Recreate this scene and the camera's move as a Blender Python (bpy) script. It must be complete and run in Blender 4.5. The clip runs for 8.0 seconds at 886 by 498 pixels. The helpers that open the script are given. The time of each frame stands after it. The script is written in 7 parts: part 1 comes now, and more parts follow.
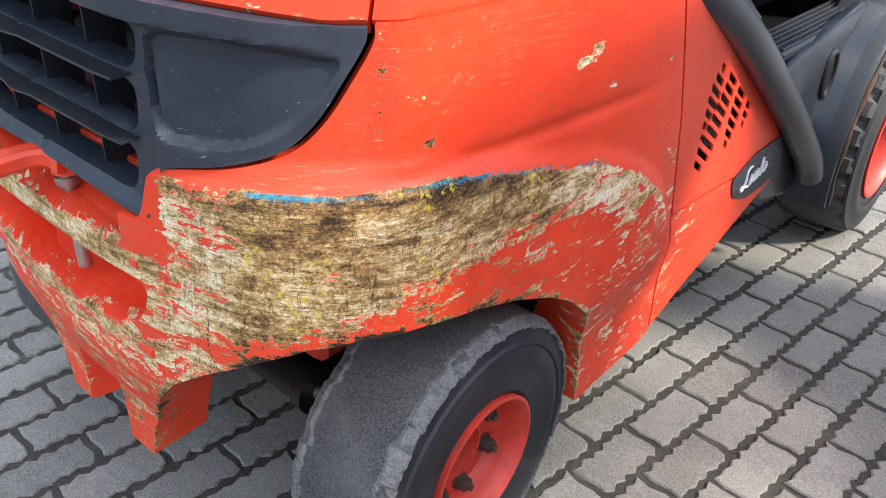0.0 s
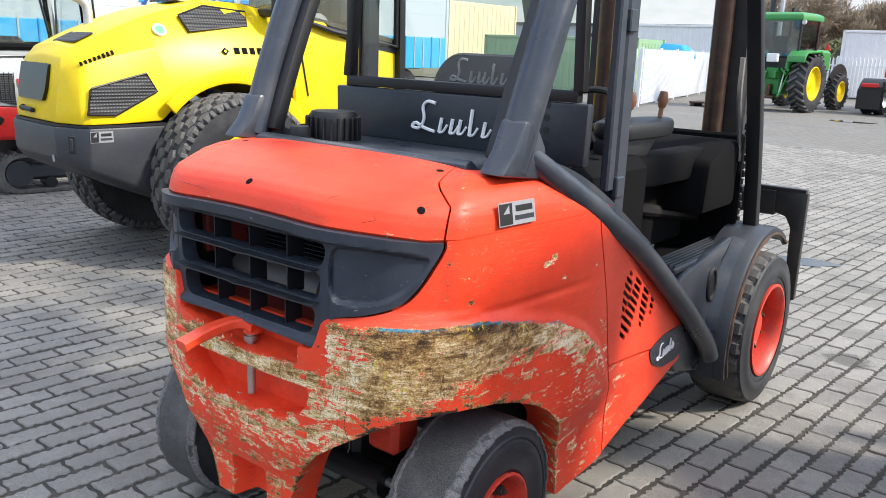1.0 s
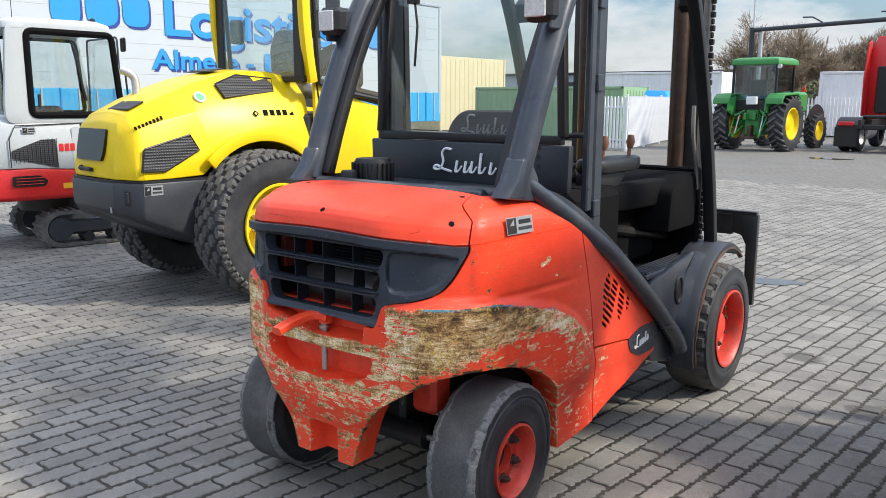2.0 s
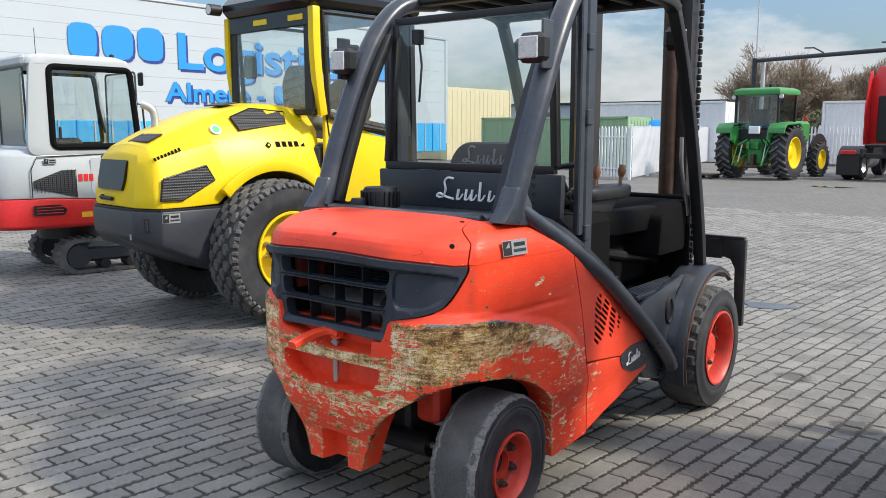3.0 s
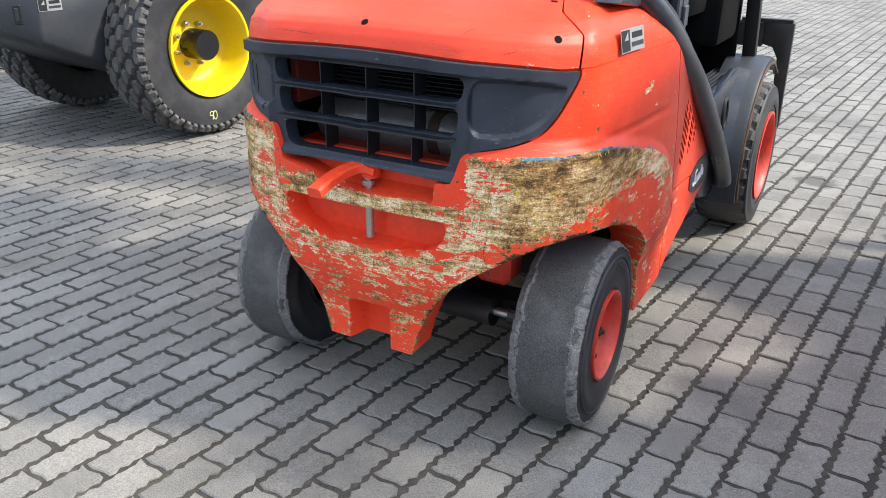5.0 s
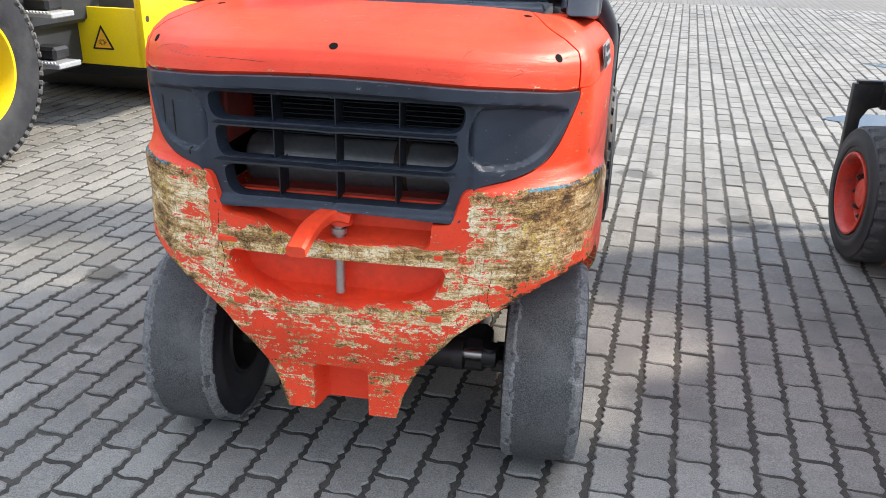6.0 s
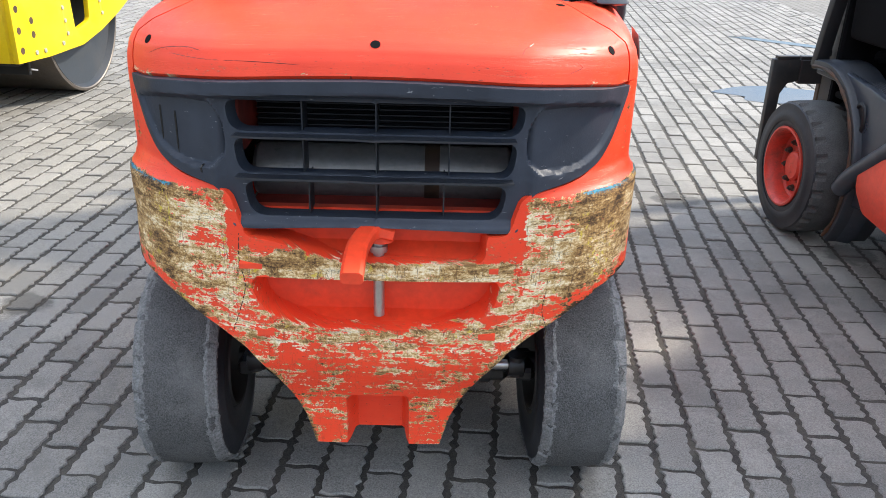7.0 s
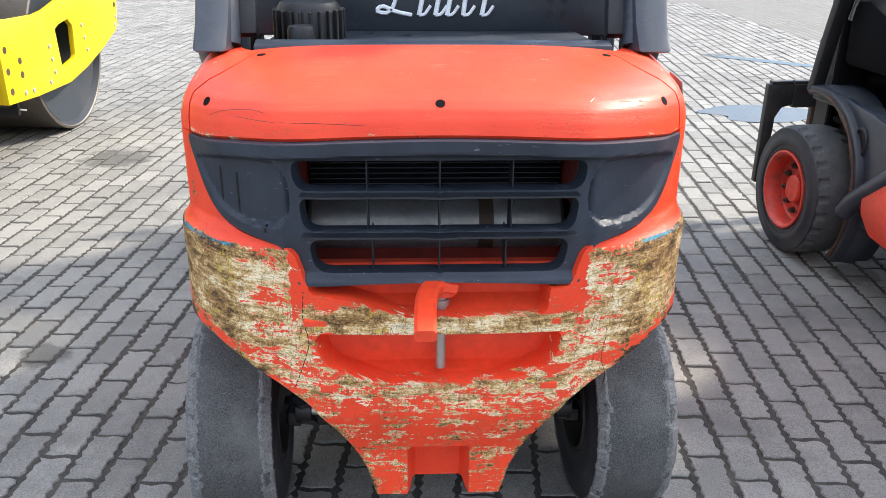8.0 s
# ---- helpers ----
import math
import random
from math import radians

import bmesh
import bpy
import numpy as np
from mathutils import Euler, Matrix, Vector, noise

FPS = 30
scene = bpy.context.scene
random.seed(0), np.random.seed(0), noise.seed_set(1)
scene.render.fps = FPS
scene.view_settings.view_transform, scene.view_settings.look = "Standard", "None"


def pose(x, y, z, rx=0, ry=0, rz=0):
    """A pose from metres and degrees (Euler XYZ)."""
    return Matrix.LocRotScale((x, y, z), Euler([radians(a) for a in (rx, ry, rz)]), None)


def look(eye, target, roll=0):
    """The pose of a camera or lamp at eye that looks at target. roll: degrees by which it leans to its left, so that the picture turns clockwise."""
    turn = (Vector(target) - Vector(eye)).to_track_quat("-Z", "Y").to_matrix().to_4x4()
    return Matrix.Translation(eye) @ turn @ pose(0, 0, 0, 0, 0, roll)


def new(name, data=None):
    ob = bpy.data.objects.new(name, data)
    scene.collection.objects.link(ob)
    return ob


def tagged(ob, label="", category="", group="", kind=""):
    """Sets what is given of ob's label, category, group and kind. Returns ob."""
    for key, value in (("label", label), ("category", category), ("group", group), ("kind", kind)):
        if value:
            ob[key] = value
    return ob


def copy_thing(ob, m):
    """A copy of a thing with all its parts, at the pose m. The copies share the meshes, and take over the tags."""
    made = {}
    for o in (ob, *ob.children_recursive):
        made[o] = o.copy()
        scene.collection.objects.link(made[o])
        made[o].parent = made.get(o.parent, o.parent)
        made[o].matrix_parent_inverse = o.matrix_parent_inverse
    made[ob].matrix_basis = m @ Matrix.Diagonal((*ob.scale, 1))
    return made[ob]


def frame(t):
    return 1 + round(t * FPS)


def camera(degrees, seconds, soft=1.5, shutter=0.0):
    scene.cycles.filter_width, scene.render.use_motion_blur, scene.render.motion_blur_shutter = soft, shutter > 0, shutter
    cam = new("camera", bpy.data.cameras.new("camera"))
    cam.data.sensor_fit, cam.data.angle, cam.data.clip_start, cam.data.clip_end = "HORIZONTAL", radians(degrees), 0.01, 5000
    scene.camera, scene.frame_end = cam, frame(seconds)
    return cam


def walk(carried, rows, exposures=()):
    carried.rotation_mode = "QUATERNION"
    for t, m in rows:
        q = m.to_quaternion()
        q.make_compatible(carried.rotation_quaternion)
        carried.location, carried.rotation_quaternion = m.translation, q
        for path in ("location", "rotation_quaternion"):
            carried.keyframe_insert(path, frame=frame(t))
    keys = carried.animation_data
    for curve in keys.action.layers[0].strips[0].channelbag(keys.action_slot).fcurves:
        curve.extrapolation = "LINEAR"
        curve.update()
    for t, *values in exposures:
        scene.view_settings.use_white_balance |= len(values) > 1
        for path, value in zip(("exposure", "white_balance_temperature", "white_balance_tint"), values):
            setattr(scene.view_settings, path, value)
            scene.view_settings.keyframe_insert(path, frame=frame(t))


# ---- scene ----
cam = camera(56.6, 8.0, 0.9)
PATH = [
    (0, (1.267, -0.54, 1.435), (0.158, 0.765, 0.403), 2.6),
    (0.5, (1.519, -0.956, 1.561), (0.359, 0.495, 0.821), 2.7),
    (1, (1.772, -1.418, 1.625), (0.576, 0.111, 1.145), 2.1),
    (1.2, (1.85, -1.592, 1.619), (0.649, -0.038, 1.24), 1.3),
    (2.3, (2.309, -2.264, 1.666), (1.1, -0.712, 1.31), 0.1),
    (2.5, (2.358, -2.322, 1.668), (1.143, -0.773, 1.321), 0.1),
    (3, (2.385, -2.322, 1.67), (1.157, -0.77, 1.38), -0.0),
    (3.5, (2.272, -2.198, 1.638), (1.05, -0.654, 1.285), 0.0),
    (4, (2.007, -2.064, 1.601), (0.815, -0.549, 1.07), -0.0),
    (4.2, (1.886, -2.019, 1.587), (0.709, -0.51, 1.008), -0.1),
    (5.3, (1.068, -1.845, 1.539), (0.355, -0.157, 0.738), 0.7),
    (5.5, (0.918, -1.863, 1.555), (0.368, -0.093, 0.803), 1.0),
    (6, (0.592, -1.835, 1.539), (0.263, -0.015, 0.779), 1.3),
    (6.5, (0.338, -1.722, 1.52), (0.109, 0.112, 0.755), 0.9),
    (7, (0.137, -1.701, 1.536), (0.148, 0.134, 0.74), 1.5),
    (7.5, (-0.014, -1.713, 1.542), (0.041, 0.112, 0.726), 0.9),
    (8, (-0.068, -1.682, 1.611), (0.016, 0.168, 0.855), 0.5),
]
walk(cam, [(t, look(eye, target, roll)) for t, eye, target, roll in PATH],
     [(0, 1.67), (0.5, 1.53), (1, 1.37), (2.3, 1.02), (3, 0.94), (4, 1.2), (5.3, 1.54), (6.5, 1.61), (8, 1.74)])

# ---------------------------------------------------------------- light
SUN_AZ, SUN_EL = 68.0, 40.0          # degrees from +y towards +x, and above the ground
world = bpy.data.worlds.new("world")
scene.world = world
world.use_nodes = True
wn, wl = world.node_tree.nodes, world.node_tree.links
sky = wn.new("ShaderNodeTexSky")
sky.sky_type, sky.sun_disc = "NISHITA", False
sky.sun_elevation, sky.sun_rotation = radians(SUN_EL), radians(SUN_AZ)
sky.air_density, sky.dust_density = 1.0, 0.8
wc = wn.new("ShaderNodeTexCoord")
wmap = wn.new("ShaderNodeMapping")
wmap.inputs["Scale"].default_value = (1.0, 1.0, 2.6)
cl = wn.new("ShaderNodeTexNoise")
cl.inputs["Scale"].default_value, cl.inputs["Detail"].default_value, cl.inputs["Roughness"].default_value = 3.2, 9.0, 0.58
cr = wn.new("ShaderNodeValToRGB")
cr.color_ramp.elements[0].position, cr.color_ramp.elements[1].position = 0.47, 0.60
cc = wn.new("ShaderNodeValToRGB")
cc.color_ramp.elements[0].position, cc.color_ramp.elements[0].color = 0.35, (6.9, 6.9, 6.85, 1)
cc.color_ramp.elements[1].position, cc.color_ramp.elements[1].color = 0.75, (4.2, 4.35, 4.55, 1)
cmix = wn.new("ShaderNodeMix")
cmix.data_type = "RGBA"
wl.new(wc.outputs["Generated"], wmap.inputs["Vector"])
wl.new(wmap.outputs["Vector"], cl.inputs["Vector"])
wl.new(cl.outputs["Fac"], cr.inputs["Fac"])
wl.new(cl.outputs["Fac"], cc.inputs["Fac"])
wl.new(cr.outputs["Color"], cmix.inputs["Factor"])
dim = wn.new("ShaderNodeMix")
dim.data_type, dim.blend_type = "RGBA", "MULTIPLY"
dim.inputs["Factor"].default_value, dim.inputs["B"].default_value = 1.0, (0.67, 0.71, 0.76, 1)
wl.new(sky.outputs["Color"], dim.inputs["A"])
wl.new(dim.outputs["Result"], cmix.inputs["A"])
rise = wn.new("ShaderNodeSeparateXYZ")
wl.new(wc.outputs["Generated"], rise.inputs["Vector"])
up_ = wn.new("ShaderNodeValToRGB")               # an overcast sky is brighter overhead than at the skyline
up_.color_ramp.elements[0].position, up_.color_ramp.elements[0].color = 0.08, (0.46, 0.47, 0.48, 1)
up_.color_ramp.elements[1].position, up_.color_ramp.elements[1].color = 0.70, (1.60, 1.60, 1.60, 1)
wl.new(rise.outputs["Z"], up_.inputs["Fac"])
bright = wn.new("ShaderNodeMix")
bright.data_type, bright.blend_type = "RGBA", "MULTIPLY"
bright.inputs["Factor"].default_value = 1.0
wl.new(cmix.outputs["Result"], bright.inputs["A"])
wl.new(up_.outputs["Color"], bright.inputs["B"])
wl.new(cc.outputs["Color"], cmix.inputs["B"])
wl.new(bright.outputs["Result"], wn["Background"].inputs["Color"])
wn["Background"].inputs["Strength"].default_value = 0.15
sun = new("sun", bpy.data.lights.new("sun", "SUN"))
sun.data.energy, sun.data.angle, sun.data.color = 2.3, radians(5.0), (1.0, 0.92, 0.80)
sa, se = radians(SUN_AZ), radians(SUN_EL)
sun.matrix_world = look((math.sin(sa) * math.cos(se) * 30, math.cos(sa) * math.cos(se) * 30, math.sin(se) * 30), (0, 0, 0))


# ---------------------------------------------------------------- materials
def principled(name):
    m = bpy.data.materials.new(name)
    m.use_nodes = True
    return m, m.node_tree.nodes, m.node_tree.links, m.node_tree.nodes["Principled BSDF"]


def noise_node(nt, vec, scale, detail=6.0, rough=0.6, stretch=None, bend=0.0):
    if stretch:
        mp = nt.nodes.new("ShaderNodeMapping")
        mp.inputs["Scale"].default_value = stretch
        nt.links.new(vec, mp.inputs["Vector"])
        vec = mp.outputs["Vector"]
    n = nt.nodes.new("ShaderNodeTexNoise")
    n.inputs["Scale"].default_value, n.inputs["Detail"].default_value, n.inputs["Roughness"].default_value = scale, detail, rough
    n.inputs["Distortion"].default_value = bend
    nt.links.new(vec, n.inputs["Vector"])
    return n.outputs["Fac"]


def ramp(nt, fac, stops):
    r = nt.nodes.new("ShaderNodeValToRGB")
    e = r.color_ramp.elements
    while len(e) < len(stops):
        e.new(0.5)
    for k, (p, c) in enumerate(stops):
        e[k].position = p
        e[k].color = (c, c, c, 1) if isinstance(c, float) else (*c, 1)
    nt.links.new(fac, r.inputs["Fac"])
    return r.outputs["Color"]


def mixc(nt, fac, a, b, blend="MIX"):
    m = nt.nodes.new("ShaderNodeMix")
    m.data_type, m.blend_type = "RGBA", blend
    for sock, val in (("Factor", fac), ("A", a), ("B", b)):
        if isinstance(val, (int, float)):
            m.inputs[sock].default_value = val
        elif isinstance(val, tuple):
            m.inputs[sock].default_value = (*val, 1)
        else:
            nt.links.new(val, m.inputs[sock])
    return m.outputs["Result"]


def math_node(nt, op, a, b=0.0, clamp=False):
    m = nt.nodes.new("ShaderNodeMath")
    m.operation, m.use_clamp = op, clamp
    for k, val in enumerate((a, b)):
        if isinstance(val, (int, float)):
            m.inputs[k].default_value = val
        else:
            nt.links.new(val, m.inputs[k])
    return m.outputs[0]


def add_bump(nt, bsdf, height, strength, distance=0.01):
    b = nt.nodes.new("ShaderNodeBump")
    b.inputs["Strength"].default_value, b.inputs["Distance"].default_value = strength, distance
    nt.links.new(height, b.inputs["Height"])
    nt.links.new(b.outputs["Normal"], bsdf.inputs["Normal"])


def coat(name, base, rough=0.5, metal=0.0, dirt=(0.12, 0.1, 0.08), dirtiness=0.3, coarse=3.0, fine=60.0, bump=0.15, vary=0.12, spec=0.5):
    """A painted, moulded or cast surface with soft colour drift, grime in patches and fine relief."""
    m, n, l, b = principled(name)
    nt = m.node_tree
    tc = n.new("ShaderNodeTexCoord").outputs["Object"]
    big = noise_node(nt, tc, coarse, 5.0, 0.62)
    small = noise_node(nt, tc, fine, 4.0, 0.6)
    tone = ramp(nt, small, [(0.25, tuple(c * (1 - vary) for c in base)), (0.75, tuple(min(1.0, c * (1 + vary)) for c in base))])
    grime = ramp(nt, big, [(0.46, 0.0), (0.78, dirtiness)])
    speck = ramp(nt, noise_node(nt, tc, fine * 0.35, 8.0, 0.75), [(0.58, 0.0), (0.72, dirtiness)])
    mask = math_node(nt, "ADD", grime, speck, True)
    l.new(mixc(nt, mask, tone, dirt), b.inputs["Base Color"])
    l.new(math_node(nt, "ADD", math_node(nt, "MULTIPLY", mask, 0.35), math_node(nt, "ADD", math_node(nt, "MULTIPLY", big, 0.16), rough - 0.08), True), b.inputs["Roughness"])
    b.inputs["Metallic"].default_value = metal
    b.inputs["Specular IOR Level"].default_value = spec
    add_bump(nt, b, small, bump, 0.004)
    return m


RED = (0.78, 0.058, 0.019)


def spread(nt, x, k):
    """Stretches a noise value about its middle."""
    return math_node(nt, "ADD", math_node(nt, "MULTIPLY", x, k), 0.5 - 0.5 * k)


def blend3(nt, parts):
    """Weighted sum of values."""
    out = math_node(nt, "MULTIPLY", parts[0][0], parts[0][1])
    for v, w in parts[1:]:
        out = math_node(nt, "ADD", out, math_node(nt, "MULTIPLY", v, w))
    return out


def worn_red():
    """Red machine paint; where the wear attribute is high, scraped through cream primer to brown metal, with rubbed-on blue."""
    m, n, l, b = principled("worn_red_paint")
    nt = m.node_tree
    uv = n.new("ShaderNodeUVMap").outputs["UV"]

    def attr(name):
        at = n.new("ShaderNodeAttribute")
        at.attribute_name = name
        return at.outputs["Fac"]
    wear, blue, pale = attr("wear"), attr("blue"), attr("pale")
    blot = noise_node(nt, uv, 1.0, 8.0, 0.66, (14.0, 24.0, 1.0), 0.5)
    streak = noise_node(nt, uv, 1.0, 9.0, 0.72, (8.0, 70.0, 1.0), 0.3)
    fine = noise_node(nt, uv, 1.0, 5.0, 0.74, (80.0, 110.0, 1.0))
    f = math_node(nt, "ADD", spread(nt, blend3(nt, [(blot, 0.42), (streak, 0.31), (fine, 0.27)]), 4.8), wear)
    chipped = ramp(nt, math_node(nt, "MULTIPLY", f, 0.5), [(0.498, 0.0), (0.503, 1.0)])
    # paint: slight drift, small dark nicks, thin scratches, brown film where much rubbed
    red = ramp(nt, noise_node(nt, uv, 5.0, 4.0), [(0.3, (0.72, 0.044, 0.014)), (0.7, (0.86, 0.066, 0.021))])
    nicks = ramp(nt, noise_node(nt, uv, 1.0, 3.0, 0.55, (105.0, 190.0, 1.0)), [(0.295, 1.0), (0.32, 0.0)])
    many = ramp(nt, noise_node(nt, uv, 1.0, 2.0, 0.55, (150.0, 230.0, 1.0)), [(0.29, 1.0), (0.32, 0.0)])
    where = ramp(nt, noise_node(nt, uv, 3.0, 4.0), [(0.44, 0.0), (0.58, 1.0)])
    nicks = math_node(nt, "MAXIMUM", nicks, math_node(nt, "MULTIPLY", many, where))
    hair = ramp(nt, noise_node(nt, uv, 1.0, 3.0, 0.5, (3.0, 90.0, 1.0)), [(0.494, 0.0), (0.5, 1.0), (0.506, 0.0)])
    gate = ramp(nt, noise_node(nt, uv, 6.0, 3.0), [(0.55, 0.0), (0.62, 0.5)])
    red = mixc(nt, math_node(nt, "MULTIPLY", nicks, 0.85), red, (0.075, 0.03, 0.022))
    red = mixc(nt, math_node(nt, "MULTIPLY", hair, gate), red, (0.55, 0.28, 0.16))
    film = math_node(nt, "MULTIPLY", ramp(nt, f, [(0.70, 0.0), (0.98, 0.55)]), ramp(nt, fine, [(0.45, 0.0), (0.6, 1.0)]))
    red = mixc(nt, film, red, (0.30, 0.10, 0.045))
    # bared layers: cream near the paint's edge, tan, brown and black-brown, in fine grain
    grain = noise_node(nt, uv, 1.0, 4.0, 0.72, (170.0, 230.0, 1.0))
    patch = noise_node(nt, uv, 1.0, 8.0, 0.70, (10.0, 20.0, 1.0), 0.5)
    line = noise_node(nt, uv, 1.0, 6.0, 0.70, (9.0, 95.0, 1.0), 0.3)
    speck = noise_node(nt, uv, 1.0, 6.0, 0.75, (55.0, 80.0, 1.0))
    rim = ramp(nt, math_node(nt, "MULTIPLY", f, 0.5), [(0.50, 0.34), (0.53, 0.12), (0.60, 0.0)])
    t = math_node(nt, "ADD", math_node(nt, "ADD", spread(nt, blend3(nt, [(patch, 0.36), (grain, 0.22), (line, 0.17), (speck, 0.25)]), 4.9), math_node(nt, "SUBTRACT", pale, 0.5)), rim)
    under = ramp(nt, t, [(0.0, (0.030, 0.017, 0.008)), (0.16, (0.13, 0.068, 0.025)), (0.36, (0.31, 0.172, 0.058)), (0.52, (0.50, 0.315, 0.125)), (0.68, (0.72, 0.55, 0.31)), (0.92, (0.86, 0.77, 0.56))])
    crack = ramp(nt, noise_node(nt, uv, 1.0, 5.0, 0.6, (4.0, 42.0, 1.0)), [(0.490, 0.0), (0.5, 1.0), (0.510, 0.0)])
    crack2 = ramp(nt, noise_node(nt, uv, 1.0, 4.0, 0.6, (22.0, 4.0, 1.0)), [(0.494, 0.0), (0.5, 0.7), (0.506, 0.0)])
    under = mixc(nt, math_node(nt, "MULTIPLY", math_node(nt, "MAXIMUM", crack, crack2), 0.8), under, (0.018, 0.012, 0.008))
    col = mixc(nt, chipped, red, under)
    cm = math_node(nt, "MULTIPLY", math_node(nt, "MULTIPLY", crack2, ramp(nt, wear, [(0.3, 0.0), (0.45, 1.0)])), 0.8)
    col = mixc(nt, cm, col, (0.06, 0.025, 0.015))
    teal = ramp(nt, math_node(nt, "ADD", math_node(nt, "MULTIPLY", blue, 0.55), spread(nt, blend3(nt, [(streak, 0.5), (grain, 0.5)]), 2.0)), [(0.84, 0.0), (0.90, 0.92)])
    col = mixc(nt, teal, col, ramp(nt, speck, [(0.4, (0.010, 0.095, 0.15)), (0.6, (0.022, 0.25, 0.35))]))
    yell = math_node(nt, "MULTIPLY", ramp(nt, noise_node(nt, uv, 1.0, 5.0, 0.7, (70.0, 60.0, 1.0)), [(0.56, 0.0), (0.59, 0.8)]), ramp(nt, noise_node(nt, uv, 1.0, 2.0, 0.5, (9.0, 7.0, 1.0)), [(0.57, 0.0), (0.62, 1.0)]))
    col = mixc(nt, math_node(nt, "MULTIPLY", yell, chipped), col, (0.62, 0.47, 0.05))
    l.new(col, b.inputs["Base Color"])
    l.new(math_node(nt, "ADD", math_node(nt, "MULTIPLY", chipped, 0.36), math_node(nt, "ADD", math_node(nt, "MULTIPLY", blot, 0.18), 0.36), True), b.inputs["Roughness"])
    b.inputs["Specular IOR Level"].default_value = 0.36
    h = math_node(nt, "ADD", math_node(nt, "MULTIPLY", fine, 0.22), math_node(nt, "SUBTRACT", math_node(nt, "MULTIPLY", chipped, math_node(nt, "SUBTRACT", math_node(nt, "MULTIPLY", t, 0.6), 1.0)), math_node(nt, "MULTIPLY", crack, 0.4)))
    add_bump(nt, b, h, 0.28, 0.003)
    return m


M_RED = worn_red()
M_REDC = coat("red_paint", RED, 0.36, dirt=(0.25, 0.05, 0.03), dirtiness=0.2, fine=40, bump=0.08)
M_REDX = coat("deep_red_paint", (0.50, 0.014, 0.016), 0.36, dirt=(0.2, 0.04, 0.03), dirtiness=0.2, fine=40, bump=0.05)
M_RIM = coat("worn_red_rim", (0.60, 0.045, 0.024), 0.45, dirt=(0.10, 0.055, 0.035), dirtiness=0.7, coarse=14, fine=90, bump=0.2)
M_REDIN = coat("red_cast_paint", (0.66, 0.045, 0.02), 0.5, dirt=(0.08, 0.03, 0.02), dirtiness=0.5)
# cast red darkened to carry the engine bay's shade, plus patchy dirt
M_DULLRED = coat("shaded_red_paint", (0.34, 0.035, 0.022), 0.7, dirt=(0.10, 0.05, 0.04), dirtiness=0.7, coarse=8)
M_PLASTIC = coat("charcoal_plastic", (0.013, 0.0155, 0.021), 0.44, dirt=(0.07, 0.068, 0.066), dirtiness=0.18, fine=220, bump=0.25)
M_FRAME = coat("anthracite_paint", (0.030, 0.037, 0.049), 0.30, dirt=(0.15, 0.145, 0.14), dirtiness=0.28, coarse=6.0, fine=50, bump=0.05)
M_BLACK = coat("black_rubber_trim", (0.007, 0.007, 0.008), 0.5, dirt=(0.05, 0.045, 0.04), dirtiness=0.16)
M_TYRE = coat("tyre_rubber", (0.072, 0.071, 0.069), 0.9, dirt=(0.19, 0.186, 0.178), dirtiness=0.55, coarse=7.0, fine=290, bump=1.0, vary=0.95)
M_TYREF = coat("block_tyre_rubber", (0.068, 0.066, 0.064), 0.8, dirt=(0.15, 0.148, 0.14), dirtiness=0.6, coarse=9.0, fine=170, bump=0.7, vary=0.5)
M_WORN = coat("torn_rubber_edge", (0.165, 0.163, 0.158), 0.9, dirt=(0.05, 0.05, 0.052), dirtiness=0.6, coarse=45, fine=190, bump=1.0, vary=0.5)
M_SIDEWALL = coat("tyre_sidewall", (0.013, 0.014, 0.018), 0.6, dirt=(0.13, 0.12, 0.11), dirtiness=0.35, coarse=5.0, fine=90, bump=0.2)
M_STEEL = coat("bare_steel", (0.46, 0.45, 0.43), 0.34, 0.85, dirtiness=0.4)
M_SOOT = coat("sooty_exhaust_steel", (0.27, 0.262, 0.252), 0.4, 0.6, dirt=(0.05, 0.045, 0.04), dirtiness=0.5)
M_CARRIAGE = coat("black_carriage_paint", (0.022, 0.021, 0.021), 0.45, dirt=(0.10, 0.07, 0.05), dirtiness=0.35, coarse=7)
M_BROWN = coat("oily_brown_steel", (0.045, 0.024, 0.016), 0.32, 0.3, dirt=(0.12, 0.07, 0.04), dirtiness=0.5, coarse=12)
M_NUT = coat("rusty_grey_nut", (0.075, 0.062, 0.052), 0.6, 0.4, dirt=(0.16, 0.07, 0.03), dirtiness=0.6, coarse=40)
M_RUST = coat("rusty_dark_steel", (0.055, 0.032, 0.02), 0.6, 0.2, dirt=(0.22, 0.09, 0.035), dirtiness=0.75, coarse=7)
M_GREASE = coat("greasy_black_axle", (0.014, 0.013, 0.013), 0.42, dirt=(0.06, 0.05, 0.04), dirtiness=0.5)
M_YELLOW = coat("yellow_paint", (0.76, 0.54, 0.006), 0.36, dirt=(0.4, 0.3, 0.1), dirtiness=0.16, bump=0.04, vary=0.05, spec=0.3)
# blacker than the trim: cab shade put into the colour; also black print and seals
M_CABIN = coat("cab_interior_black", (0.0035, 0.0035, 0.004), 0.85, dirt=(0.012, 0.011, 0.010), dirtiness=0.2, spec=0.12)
M_REDE = coat("excavator_red_paint", (0.62, 0.022, 0.022), 0.34, dirt=(0.2, 0.04, 0.03), dirtiness=0.2, fine=40, bump=0.05)
M_GREY = coat("dark_grey_paint", (0.024, 0.028, 0.035), 0.42, dirt=(0.10, 0.095, 0.09), dirtiness=0.2)
M_WHITE = coat("white_paint", (0.72, 0.73, 0.74), 0.4, dirt=(0.4, 0.38, 0.34), dirtiness=0.18, vary=0.04)
